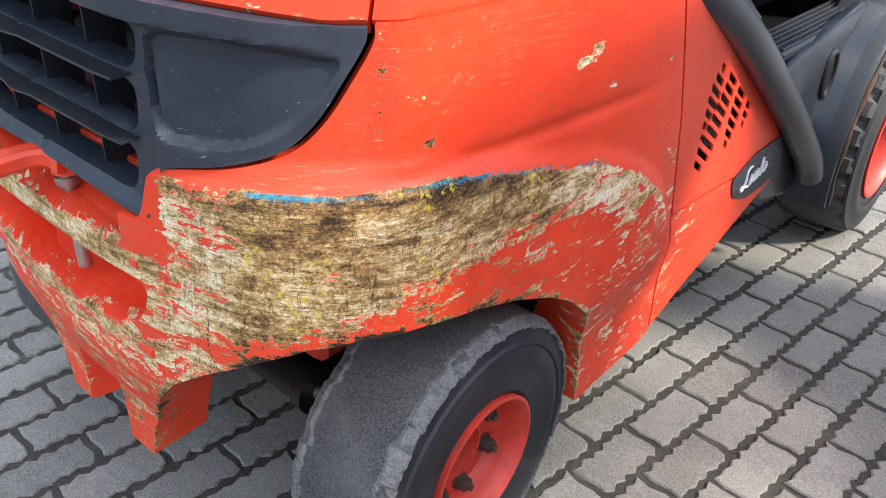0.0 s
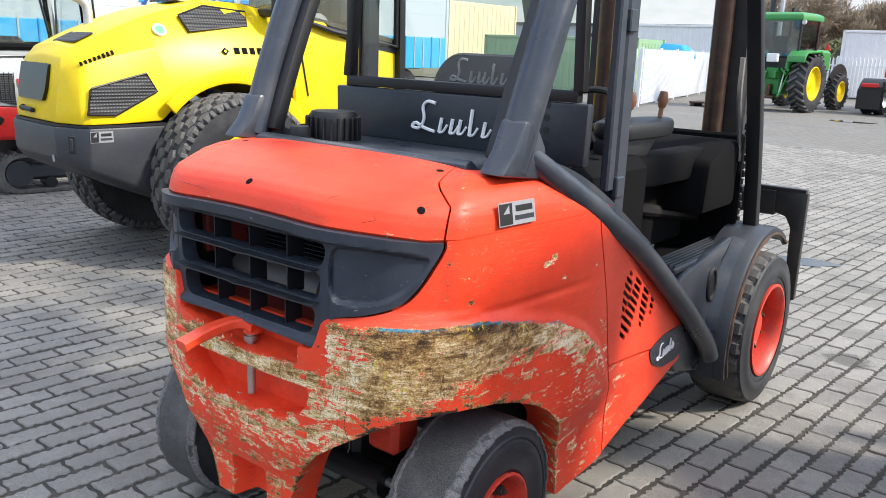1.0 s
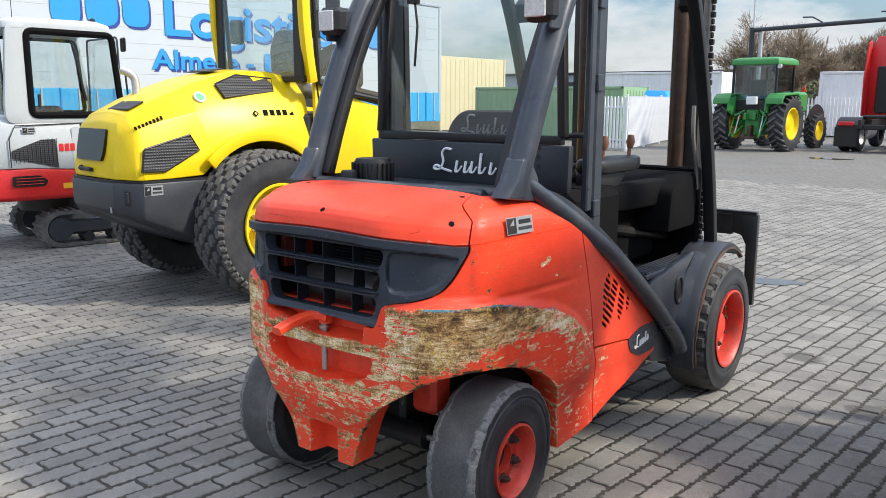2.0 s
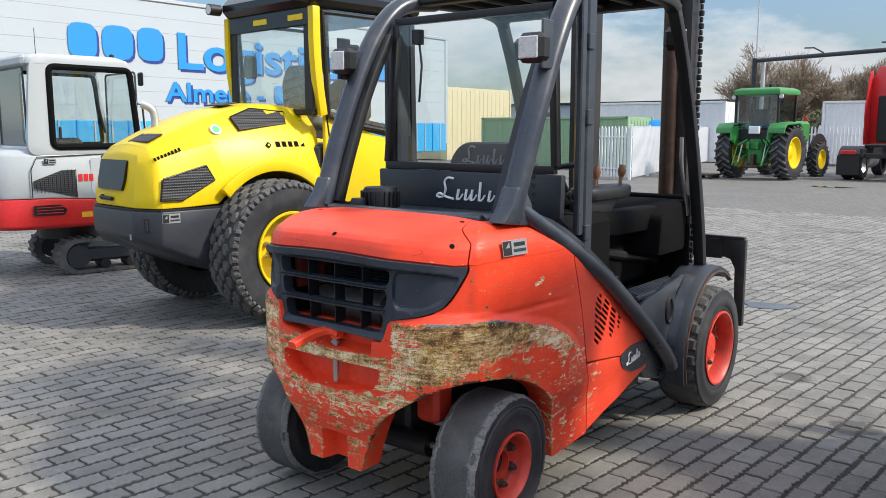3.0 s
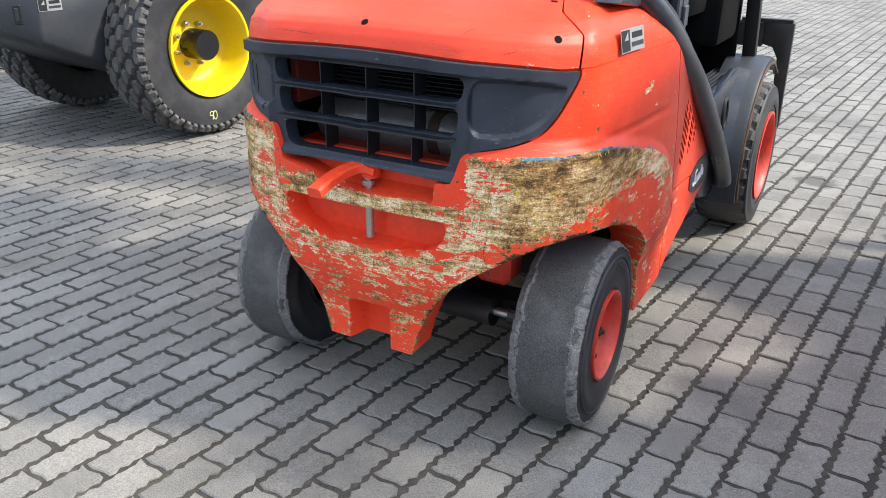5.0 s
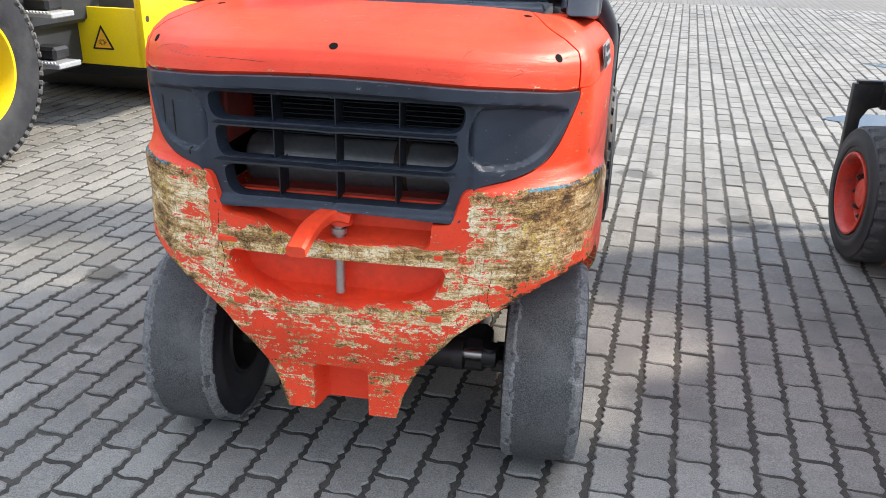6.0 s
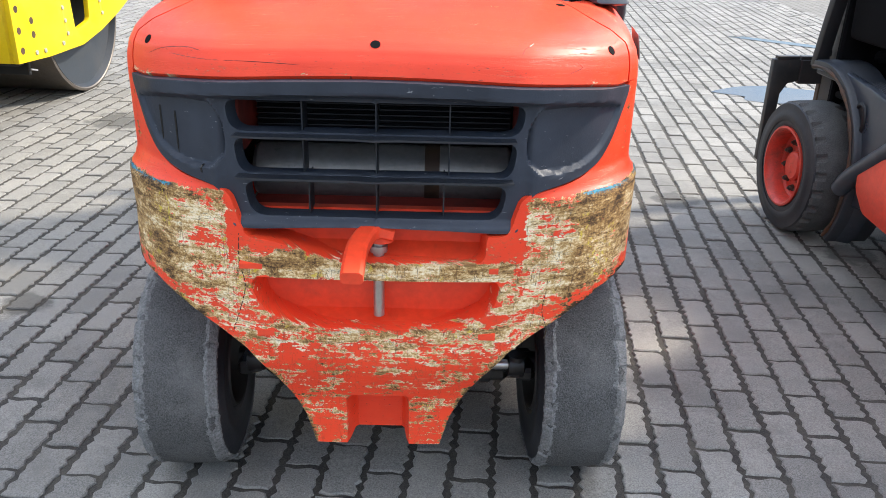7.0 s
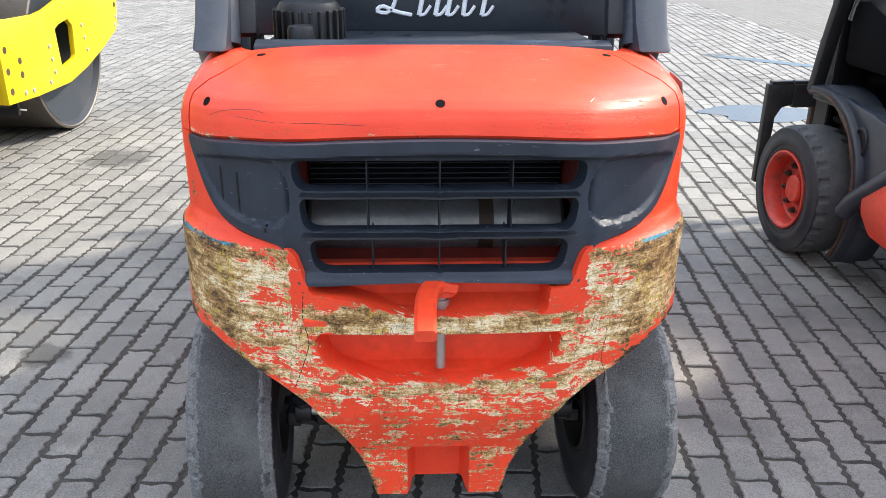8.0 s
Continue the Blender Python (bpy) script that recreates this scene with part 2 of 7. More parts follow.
M_PALE = coat("pale_grey_white_paint", (0.42, 0.45, 0.46), 0.4, dirt=(0.32, 0.31, 0.28), dirtiness=0.2, vary=0.04)
M_SIDING = coat("white_trailer_siding", (0.43, 0.475, 0.50), 0.4, dirt=(0.36, 0.36, 0.34), dirtiness=0.22, coarse=.8, vary=0.04)
M_INK = coat("white_lettering", (0.78, 0.79, 0.80), 0.5, dirtiness=0.05)
M_BLUE = coat("blue_paint", (0.006, 0.24, 0.60), 0.5, dirtiness=0.08)
M_SKYBLUE = coat("light_blue_paint", (0.04, 0.36, 0.66), 0.5, dirtiness=0.12)
M_GREEN = coat("green_paint", (0.03, 0.22, 0.045), 0.38, dirt=(0.12, 0.1, 0.06), dirtiness=0.3)


def glass_mat(name, tint=(0.92, 0.95, 0.95), rough=0.0):
    """Thin glazing: mostly clear with a mirror share that grows at a slant."""
    m, n, l, b = principled(name)
    n.remove(b)
    tr, gl, mx, fr = n.new("ShaderNodeBsdfTransparent"), n.new("ShaderNodeBsdfGlossy"), n.new("ShaderNodeMixShader"), n.new("ShaderNodeLayerWeight")
    tr.inputs["Color"].default_value = (*tint, 1)
    gl.inputs["Roughness"].default_value = 0.03 + rough
    l.new(ramp(m.node_tree, fr.outputs["Facing"], [(0.0, 0.06), (0.55, 0.10), (0.8, 0.28), (1.0, 0.85)]), mx.inputs[0])
    l.new(tr.outputs[0], mx.inputs[1])
    l.new(gl.outputs[0], mx.inputs[2])
    l.new(mx.outputs[0], n["Material Output"].inputs["Surface"])
    return m


M_GLASS = glass_mat("clear_glass")
M_TINT = glass_mat("tinted_glass", (0.66, 0.72, 0.72))


# ---------------------------------------------------------------- mesh tools
class Geo:
    """Collects vertices and faces of one part."""

    def __init__(self):
        self.v, self.f = [], []

    def add(self, verts, faces):
        o = len(self.v)
        self.v += [tuple(p) for p in verts]
        self.f += [tuple(o + i for i in q) for q in faces]
        return self

    def box(self, c, s, b=0.006, m=None):
        """A box with chamfered edges, centre c and size s, turned by the matrix m about its centre."""
        b = min(b, min(s) * 0.49)
        hx, hy, hz = (k / 2 for k in s)
        vs, idx = [], {}
        for sx in (-1, 1):
            for sy in (-1, 1):
                for sz in (-1, 1):
                    for ax in range(3):
                        d = [b, b, b]
                        d[ax] = 0
                        idx[sx, sy, sz, ax] = len(vs)
                        vs.append(Vector((sx * (hx - d[0]), sy * (hy - d[1]), sz * (hz - d[2]))))
        fs = []
        for ax in range(3):
            u, w = [k for k in range(3) if k != ax]
            for sg in (-1, 1):
                loop = []
                for a, e in ((-1, -1), (1, -1), (1, 1), (-1, 1)):
                    key = [0, 0, 0]
                    key[ax], key[u], key[w] = sg, a, e
                    loop.append(idx[(*key, ax)])
                fs.append(loop if (sg > 0) == (ax != 1) else loop[::-1])
        for ax in range(3):
            u, w = [k for k in range(3) if k != ax]
            for a in (-1, 1):
                for e in (-1, 1):
                    k0, k1 = [0, 0, 0], [0, 0, 0]
                    k0[ax], k1[ax] = -1, 1
                    k0[u] = k1[u] = a
                    k0[w] = k1[w] = e
                    fs.append([idx[(*k0, u)], idx[(*k1, u)], idx[(*k1, w)], idx[(*k0, w)]])
        for key in [(x, y, z) for x in (-1, 1) for y in (-1, 1) for z in (-1, 1)]:
            fs.append([idx[(*key, 0)], idx[(*key, 1)], idx[(*key, 2)]])
        if m is not None:
            vs = [m @ p for p in vs]
        return self.add([p + Vector(c) for p in vs], fs)

    def tube(self, pts, r, n=12, cap=True, closed=False, squash=1.0):
        """A round or oval bar along pts; r one radius or one for each point."""
        pts = [Vector(p) for p in pts]
        rs = r if isinstance(r, (list, tuple)) else [r] * len(pts)
        ref = Vector((0, 0, 1))
        d0 = (pts[1] - pts[0]).normalized()
        if abs(d0.dot(ref)) > 0.9:
            ref = Vector((1, 0, 0))
        nrm = (ref - d0 * ref.dot(d0)).normalized()
        rings, vs = [], []
        for k, p in enumerate(pts):
            a = pts[k - 1] if k or closed else p
            c = pts[(k + 1) % len(pts)] if k < len(pts) - 1 or closed else p
            d = (c - a).normalized()
            nrm = (nrm - d * nrm.dot(d)).normalized()
            bi = d.cross(nrm)
            rings.append(len(vs))
            for j in range(n):
                t = 2 * math.pi * j / n
                vs.append(p + nrm * (math.cos(t) * rs[k] * squash) + bi * (math.sin(t) * rs[k]))
        fs = []
        for k in range(len(pts) if closed else len(pts) - 1):
            a, c = rings[k], rings[(k + 1) % len(pts)]
            fs += [(a + j, a + (j + 1) % n, c + (j + 1) % n, c + j) for j in range(n)]
        if cap and not closed:
            fs += [tuple(range(n))[::-1], tuple(rings[-1] + j for j in range(n))]
        return self.add(vs, fs)

    def sweep(self, prof, pts, up=(0, 0, 1), closed=True, cap=True):
        """A flat profile (list of side, up offsets) carried along pts."""
        pts = [Vector(p) for p in pts]
        up = Vector(up)
        vs, n = [], len(prof)
        for k, p in enumerate(pts):
            d = (pts[min(k + 1, len(pts) - 1)] - pts[max(k - 1, 0)]).normalized()
            side = d.cross(up).normalized()
            u2 = side.cross(d)
            vs += [p + side * a + u2 * b for a, b in prof]
        fs = []
        for k in range(len(pts) - 1):
            fs += [(k * n + j, k * n + (j + 1) % n, (k + 1) * n + (j + 1) % n, (k + 1) * n + j) for j in range(n if closed else n - 1)]
        if cap:
            fs += [tuple(range(n))[::-1], tuple((len(pts) - 1) * n + j for j in range(n))]
        return self.add(vs, fs)

    def lathe(self, prof, origin, axis="x", n=48, closed=False, wave=None):
        """Turns (radius, along) pairs about an axis through origin. wave(j, k) scales a radius."""
        o = Vector(origin)
        vs = []
        for j in range(n):
            t = 2 * math.pi * j / n
            for k, (r, h) in enumerate(prof):
                if wave:
                    r = r * wave(j, k)
                c, s = math.cos(t) * r, math.sin(t) * r
                vs.append(o + Vector({"x": (h, c, s), "y": (c, h, s), "z": (c, s, h)}[axis]))
        p = len(prof)
        fs = []
        for j in range(n):
            a, c = j * p, ((j + 1) % n) * p
            fs += [(a + k, a + (k + 1) % p, c + (k + 1) % p, c + k) for k in range(p if closed else p - 1)]
        return self.add(vs, fs)

    def prism(self, poly, axis, a, b):
        """A flat outline pushed along an axis from a to b. Outline in the two other axes, in order."""
        mk = {"x": lambda u, w, h: (h, u, w), "y": lambda u, w, h: (u, h, w), "z": lambda u, w, h: (u, w, h)}[axis]
        n = len(poly)
        vs = [mk(u, w, a) for u, w in poly] + [mk(u, w, b) for u, w in poly]
        fs = [tuple(range(n))[::-1], tuple(range(n, 2 * n))] + [(k, (k + 1) % n, n + (k + 1) % n, n + k) for k in range(n)]
        return self.add(vs, fs)

    def merge(self, other, m=None):
        return self.add([m @ Vector(p) for p in other.v] if m is not None else other.v, other.f)

    def flip_x(self, at=0.0):
        g = Geo()
        g.v = [(2 * at - x, y, z) for x, y, z in self.v]
        g.f = [q[::-1] for q in self.f]
        return g

    def mesh(self, name, bevel=0.0, sharp=35.0, fix=True):
        me = bpy.data.meshes.new(name)
        if fix or bevel:
            me.from_pydata(self.v, [], self.f)
            bm = bmesh.new()
            bm.from_mesh(me)
            bmesh.ops.recalc_face_normals(bm, faces=bm.faces)
            if bevel:
                es = [e for e in bm.edges if len(e.link_faces) == 2 and e.calc_face_angle() > radians(30)]
                bmesh.ops.bevel(bm, geom=es, offset=bevel, segments=2, profile=0.5, affect="EDGES", clamp_overlap=True)
            bm.to_mesh(me)
            bm.free()
        else:
            me.from_pydata(self.v, [], self.f)
        me.shade_smooth()
        me.set_sharp_from_angle(angle=radians(sharp))
        return me


def part(name, geo, material, parent=None, label="", bevel=0.0, sharp=35.0):
    """One mesh object from a Geo or a ready mesh, under a thing or a part."""
    me = geo if isinstance(geo, bpy.types.Mesh) else geo.mesh(name, bevel, sharp)
    if not me.materials:
        me.materials.append(material)
    ob = new(name, me)
    if parent is not None:
        ob.parent = parent
        ob.matrix_parent_inverse = Matrix()
    return tagged(ob, label)


def thing(name, label, category, at=(0, 0, 0), turn=0.0, group=""):
    """An Empty at the base of a thing; its parts are built in its own frame."""
    ob = new(name)
    ob.empty_display_size = 0.2
    ob.matrix_world = pose(*at, 0, 0, turn)
    return tagged(ob, label, category, group)


def smooth_line(pts, n):
    """n points, evenly by index, on a Catmull-Rom curve through pts."""
    p = np.array(pts, float)
    p = np.vstack([2 * p[0] - p[1], p, 2 * p[-1] - p[-2]])
    out = []
    for u in np.linspace(0, len(pts) - 1, n):
        i = min(int(u), len(pts) - 2)
        t = u - i
        a, b, c, d = p[i:i + 4]
        out.append(0.5 * (2 * b + (c - a) * t + (2 * a - 5 * b + 4 * c - d) * t * t + (3 * b - 3 * c + d - a) * t ** 3))
    return np.array(out)


def poly_sdf(px, py, poly):
    """Signed distance of points to a closed outline, negative inside, and the nearest outline points."""
    poly = np.array(poly, float)
    best = np.full(px.shape, 1e9)
    nx, ny = np.zeros_like(px), np.zeros_like(py)
    inside = np.zeros(px.shape, bool)
    for (ax, ay), (bx, by) in zip(poly, np.roll(poly, -1, 0)):
        ex, ey = bx - ax, by - ay
        t = np.clip(((px - ax) * ex + (py - ay) * ey) / max(ex * ex + ey * ey, 1e-12), 0, 1)
        qx, qy = ax + t * ex, ay + t * ey
        d = np.hypot(px - qx, py - qy)
        k = d < best
        best, nx, ny = np.where(k, d, best), np.where(k, qx, nx), np.where(k, qy, ny)
        c = ((ay > py) != (by > py)) & (px < ex * (py - ay) / (ey if abs(ey) > 1e-12 else 1e-12) + ax)
        inside ^= c
    return np.where(inside, -best, best), nx, ny


def sstep(a, b, x):
    t = np.clip((x - a) / (b - a), 0, 1)
    return t * t * (3 - 2 * t)


# ---------------------------------------------------------------- the forklift's red shell
SHELL_MID = [(0, -.070), (.15, -.068), (.262, -.058), (.335, -.036), (.44, -.003), (.52, .05), (.575, .116), (.607, .19), (.625, .30), (.637, .53), (.65, .79), (.628, .99), (.597, 1.27), (.585, 1.565), (.58, 1.82)]
SHELL_LOW = [(0, -.034), (.15, -.032), (.255, -.02), (.32, .0), (.42, .03), (.49, .08), (.54, .14), (.57, .20), (.59, .30), (.605, .53), (.60, .79), (.60, .99), (.58, 1.27), (.57, 1.565), (.565, 1.82)]
SHELL_UP = [(0, -.045), (.15, -.045), (.285, -.043), (.36, -.02), (.45, .035), (.51, .09), (.553, .143), (.582, .185), (.598, .28), (.624, .53), (.638, .79), (.624, .99), (.597, 1.27), (.585, 1.565), (.58, 1.82)]
SHELL_TOP = [(0, .36), (.13, .36), (.245, .36), (.31, .36), (.385, .36), (.42, .36), (.437, .36), (.442, .362), (.448, .37), (.49, .47), (.53, .68), (.56, .90), (.56, 1.2), (.56, 1.5), (.56, 1.8)]
MID, LOW, UP, TOP = (smooth_line(c, 561) for c in (SHELL_MID, SHELL_LOW, SHELL_UP, SHELL_TOP))
ARC = np.concatenate([[0], np.cumsum(np.hypot(*np.diff(MID, axis=0).T))])
TUBE_LINE = [(.40, 1.335), (.68, 1.235), (.92, 1.115), (1.21, .935), (1.53, .70), (1.76, .505), (1.90, .40)]


def arc_x(x):
    """Arc length along the shell, from the middle of its back, where it reaches x (on the back)."""
    return float(np.interp(x, MID[:330, 0], ARC[:330]))


def arc_y(y):
    return float(np.interp(y, MID[230:, 1], ARC[230:]))


BAND_Q = [0, arc_y(.20), arc_y(.26), arc_y(.43), arc_y(.60), arc_y(.74), arc_y(.85), arc_y(.93), arc_y(.97)]
BAND_Z = [.938, .935, .93, .892, .85, .79, .71, .61, .53]


def shell_xy(q, z):
    a = np.abs(q)
    zt = np.interp(a, BAND_Q, BAND_Z)
    low, up = 1 - sstep(.38, .56, z), sstep(zt - .012, zt + .042, z)
    out = []
    for k in (0, 1):
        m, lo, u = (np.interp(a, ARC, t[:, k]) for t in (MID, LOW, UP))
        out.append(m + (lo - m) * low + (u - m) * up)
    return out[0] * np.where(q < 0, -1, 1), out[1]


def shell_point(q, z, sink=0.0):
    x, y = shell_xy(q, z)
    e = 0.004
    x1, y1 = shell_xy(q - e, z)
    x2, y2 = shell_xy(q + e, z)
    tx, ty = x2 - x1, y2 - y1
    ln = np.maximum(np.hypot(tx, ty), 1e-9)
    return np.stack([x - sink * ty / ln, y + sink * tx / ln, z + 0 * q], -1)


def sheet(name, fn, q, z, outline, holes=(), rim=0.02, wear=None, blue=None, pale=None, sharp=40.0):
    """A skin over the grid q x z of the surface fn(q, z, sink), trimmed to an outline with holes, its edges turned inwards by rim."""
    Q, Z = np.meshgrid(q, z, indexing="ij")
    step = min(q[1] - q[0], z[1] - z[0])
    d, nx, ny = poly_sdf(Q, Z, outline)
    for h in holes:
        dh, hx, hy = poly_sdf(Q, Z, h)
        k = -dh > d
        d, nx, ny = np.where(k, -dh, d), np.where(k, hx, nx), np.where(k, hy, ny)
    near = np.abs(d) < 0.56 * step
    Q, Z, d = np.where(near, nx, Q), np.where(near, ny, Z), np.where(near, 0, d)
    P = fn(Q, Z, 0.0 * Q).reshape(-1, 3)
    ni, nj = Q.shape
    ok = (d <= 1e-9).ravel()
    i, j = np.meshgrid(np.arange(ni - 1), np.arange(nj - 1), indexing="ij")
    quad = np.stack([i * nj + j, (i + 1) * nj + j, (i + 1) * nj + j + 1, i * nj + j + 1], -1).reshape(-1, 4)
    inside = ok[quad]
    faces = [tuple(f) for f in quad[inside.all(1)].tolist()]
    for f, o in zip(quad[inside.sum(1) == 3].tolist(), inside[inside.sum(1) == 3].tolist()):
        faces.append(tuple(v for v, y in zip(f, o) if y))
    count = {}
    for f in faces:
        for a, b in zip(f, f[1:] + f[:1]):
            count[a, b] = 1
    edges = [(a, b) for a, b in count if (b, a) not in count]
    lipv, rimv, depth = {}, {}, {}
    qs, zs = Q.ravel(), Z.ravel()
    verts = P.tolist()
    for v in {v for e in edges for v in e}:
        dep = rim(qs[v], zs[v]) if callable(rim) else rim
        lipv[v], rimv[v] = len(verts), len(verts) + 1
        for h in (min(.012, dep * .6), dep):
            depth[len(verts)] = h
            verts.append(fn(np.array([qs[v]]), np.array([zs[v]]), np.array([h]))[0].tolist())
    back = {n: v for m_ in (lipv, rimv) for v, n in m_.items()}
    faces += [(b, a, lipv[a], lipv[b]) for a, b in edges] + [(lipv[b], lipv[a], rimv[a], rimv[b]) for a, b in edges]
    used = sorted({v for f in faces for v in f})
    re = {v: k for k, v in enumerate(used)}
    me = bpy.data.meshes.new(name)
    me.from_pydata([verts[v] for v in used], [], [tuple(re[v] for v in f) for f in faces])
    src = np.array([back.get(v, v) for v in used])
    uq, uz = qs[src], zs[src]
    uvl = me.uv_layers.new(name="UVMap")
    idx = np.zeros(len(me.loops), int)
    me.loops.foreach_get("vertex_index", idx)
    du = np.array([depth.get(v, 0.0) for v in used])
    uvl.data.foreach_set("uv", np.stack([(uq + du)[idx] + 5, (uz - .4 * du)[idx]], -1).ravel())
    for tag, fun in (("wear", wear), ("blue", blue), ("pale", pale or (lambda a, h: .58 + 0 * a))):
        if fun is not None:
            at = me.attributes.new(tag, "FLOAT", "POINT")
            val = fun(uq, uz).astype(float)
            at.data.foreach_set("value", np.where(du > .03, -.1, np.where(du > 0, val * .55, val)) if tag == "wear" else val)
    me.shade_smooth()
    me.set_sharp_from_angle(angle=radians(sharp))
    return me


def round_poly(pts, r=0.02, n=5):
    """An outline with its corners rounded."""
    out, m = [], len(pts)
    for k in range(m):
        p, a, b = (np.array(pts[t % m], float) for t in (k, k - 1, k + 1))
        ra = min(r, 0.45 * np.linalg.norm(a - p), 0.45 * np.linalg.norm(b - p))
        s, e = p + (a - p) / np.linalg.norm(a - p) * ra, p + (b - p) / np.linalg.norm(b - p) * ra
        for t in np.linspace(0, 1, n):
            out.append(tuple((1 - t) ** 2 * s + 2 * t * (1 - t) * p + t * t * e))
    return out


def both(right):
    """A whole outline from its right half, given from the bottom middle round to the top middle."""
    return right + [(-a, b) for a, b in right[::-1]]


X, Y = arc_x, arc_y


def XU(x):
    """Arc length where the upper, set-back part of the shell reaches x."""
    return float(np.interp(x, UP[:330, 0], ARC[:330]))


ARCH = [(X(.15), .288), (X(.172), .365), (X(.205), .43), (X(.24), .485), (X(.30), .557), (X(.37), .605), (X(.45), .655), (X(.52), .692), (Y(.12), .705), (Y(.20), .703), (Y(.30), .69), (Y(.40), .662), (Y(.50), .622), (Y(.57), .580), (Y(.63), .525), (Y(.675), .455), (Y(.70), .36), (Y(.712), .225)]
GRILLE_EDGE = smooth_line([(XU(.558), 1.155), (XU(.557), 1.13), (XU(.541), 1.082), (XU(.516), 1.023), (XU(.485), .984), (XU(.425), .958), (X(.345), .947), (X(.318), .938), (X(.306), .91), (X(.292), .868), (X(.27), .853), (X(.15), .857), (0.0, .861)], 49).tolist()
SEAM = [(Y(.965), .60), (Y(.902), .84), (Y(.808), 1.10)]


def soft_box(q, z, q0, q1, z0, z1, e):
    return sstep(q0 - e, q0 + e, q) * sstep(q1 + e, q1 - e, q) * sstep(z0 - e, z0 + e, z) * sstep(z1 + e, z1 - e, z)


def weight_sink(q, z):
    """How far the counterweight's face lies behind its plain form: towing slot, shelf, notch between the feet."""
    a = np.abs(q)
    notch = sstep(.074, .058, a) * sstep(.43, .405, z)
    dents = np.zeros_like(q)
    for c, h, r, dp in ((.095, .575, .03, .006), (-.25, .56, .05, .004), (.33, .62, .06, .004), (.62, .80, .10, .004), (-.62, .82, .09, .005)):
        dents = dents + dp * np.exp(-((q - c) ** 2 + (z - h) ** 2 * 3) / r ** 2)
    lip = .006 * sstep(.02, .0, np.abs(z - .944)) * sstep(X(.33), X(.40), a) * sstep(Y(.85), Y(.6), a)
    return .075 * notch + dents + lip


SLOT_R = [(0, .622), (.12, .625), (.20, .640), (.245, .662), (.268, .69), (.280, .725), (.268, .746), (.20, .748), (0, .748)]
SLOT = SLOT_R + [(-x, z) for x, z in SLOT_R[-2:0:-1]]
SHELF = round_poly([(-.288, .842), (-.21, .832), (-.09, .792), (.215, .787), (.24, .80), (.246, .92), (-.292, .92)], .014)


def weight_point(q, z, sink):
    return shell_point(q, z, sink + weight_sink(q, z) * (sink < 0.015))


def weight_wear(q, z):
    """How far the paint is gone: about 0 sound, 0.5 half gone, 0.9 bare."""
    a = np.abs(q)
    top = np.interp(a, BAND_Q, BAND_Z)
    low = np.interp(a, [X(.33), X(.40), X(.50), Y(.12), Y(.20), Y(.40), Y(.65), Y(.80), Y(.93)], [.64, .66, .70, .735, .775, .785, .755, .72, .60])
    band = sstep(low - .055, low + .05, z) * sstep(top + .006, top - .004, z) * sstep(X(.316), X(.332), a) * sstep(Y(.95), Y(.90), a)
    band = band * np.interp(a, [X(.33), X(.42), X(.47), Y(.35), Y(.55), Y(.8)], [.60, .66, .96, .96, .74, .72])
    tail = sstep(top + .005, top - .02, z) * sstep(Y(.55), Y(.72), a) * sstep(Y(1.0), Y(.93), a) * (.30 * sstep(.36, .55, z) + .24 * sstep(.62, .74, z))
    strip = sstep(.742, .75, z) * sstep(.80 + .045 * (q < -.08), .785, z) * sstep(.33, .29, a) * .95
    apron = np.exp(-((z - .600 - .12 * np.clip(a - .18, 0, 1)) / .062) ** 2) * sstep(X(.54), X(.34), a) * .60
    blend = soft_box(a, z, X(.26), X(.36), .58, .78, .035) * .58
    foot = soft_box(a, z, .0, .24, .27, .56, .03) * .38
    d, _, _ = poly_sdf(a, z, ARCH)
    arch = np.exp(-(np.clip(np.abs(d), 0, 1) / .013) ** 2) * .66
    below = .38 * sstep(.90, .76, z) * sstep(Y(.55), Y(.15), a) + .24 * sstep(.90, .76, z) * sstep(Y(.15), Y(.55), a)
    lip = np.exp(-((z - .955) / .012) ** 2) * sstep(X(.30), X(.34), a) * sstep(Y(.45), Y(.15), a) * .22
    seam_w = np.exp(-((a - XU(.562)) / .012) ** 2) * sstep(.95, 1.0, z) * .34
    cheek = np.exp(-((a - Y(.26)) / .10) ** 2) * sstep(.95, 1.0, z) * .14
    out = np.maximum.reduce([band, tail, strip, apron, blend, foot, arch, below, lip, seam_w, cheek, -.05 + 0 * q])
    above = (z > top + .003) & (z < top + .03) & (a > X(.36)) & (a < Y(.97))
    out = np.where(above, np.minimum(out, .05), out)
    for c, h, r in CHIPS:
        out = np.maximum(out, .8 * np.exp(-((q - c) / (r * 1.6)) ** 2 - ((z - h) / r) ** 2))
    return out - (out + .12) * sstep(.012, .03, weight_sink(q, z))


CHIPS = [(Y(.17), 1.12, .008), (Y(.53), 1.04, .016), (Y(.56), 1.055, .012), (Y(.62), .985, .006), (Y(.24), .985, .010), (-Y(.4), 1.05, .010), (Y(.80), .99, .005)]


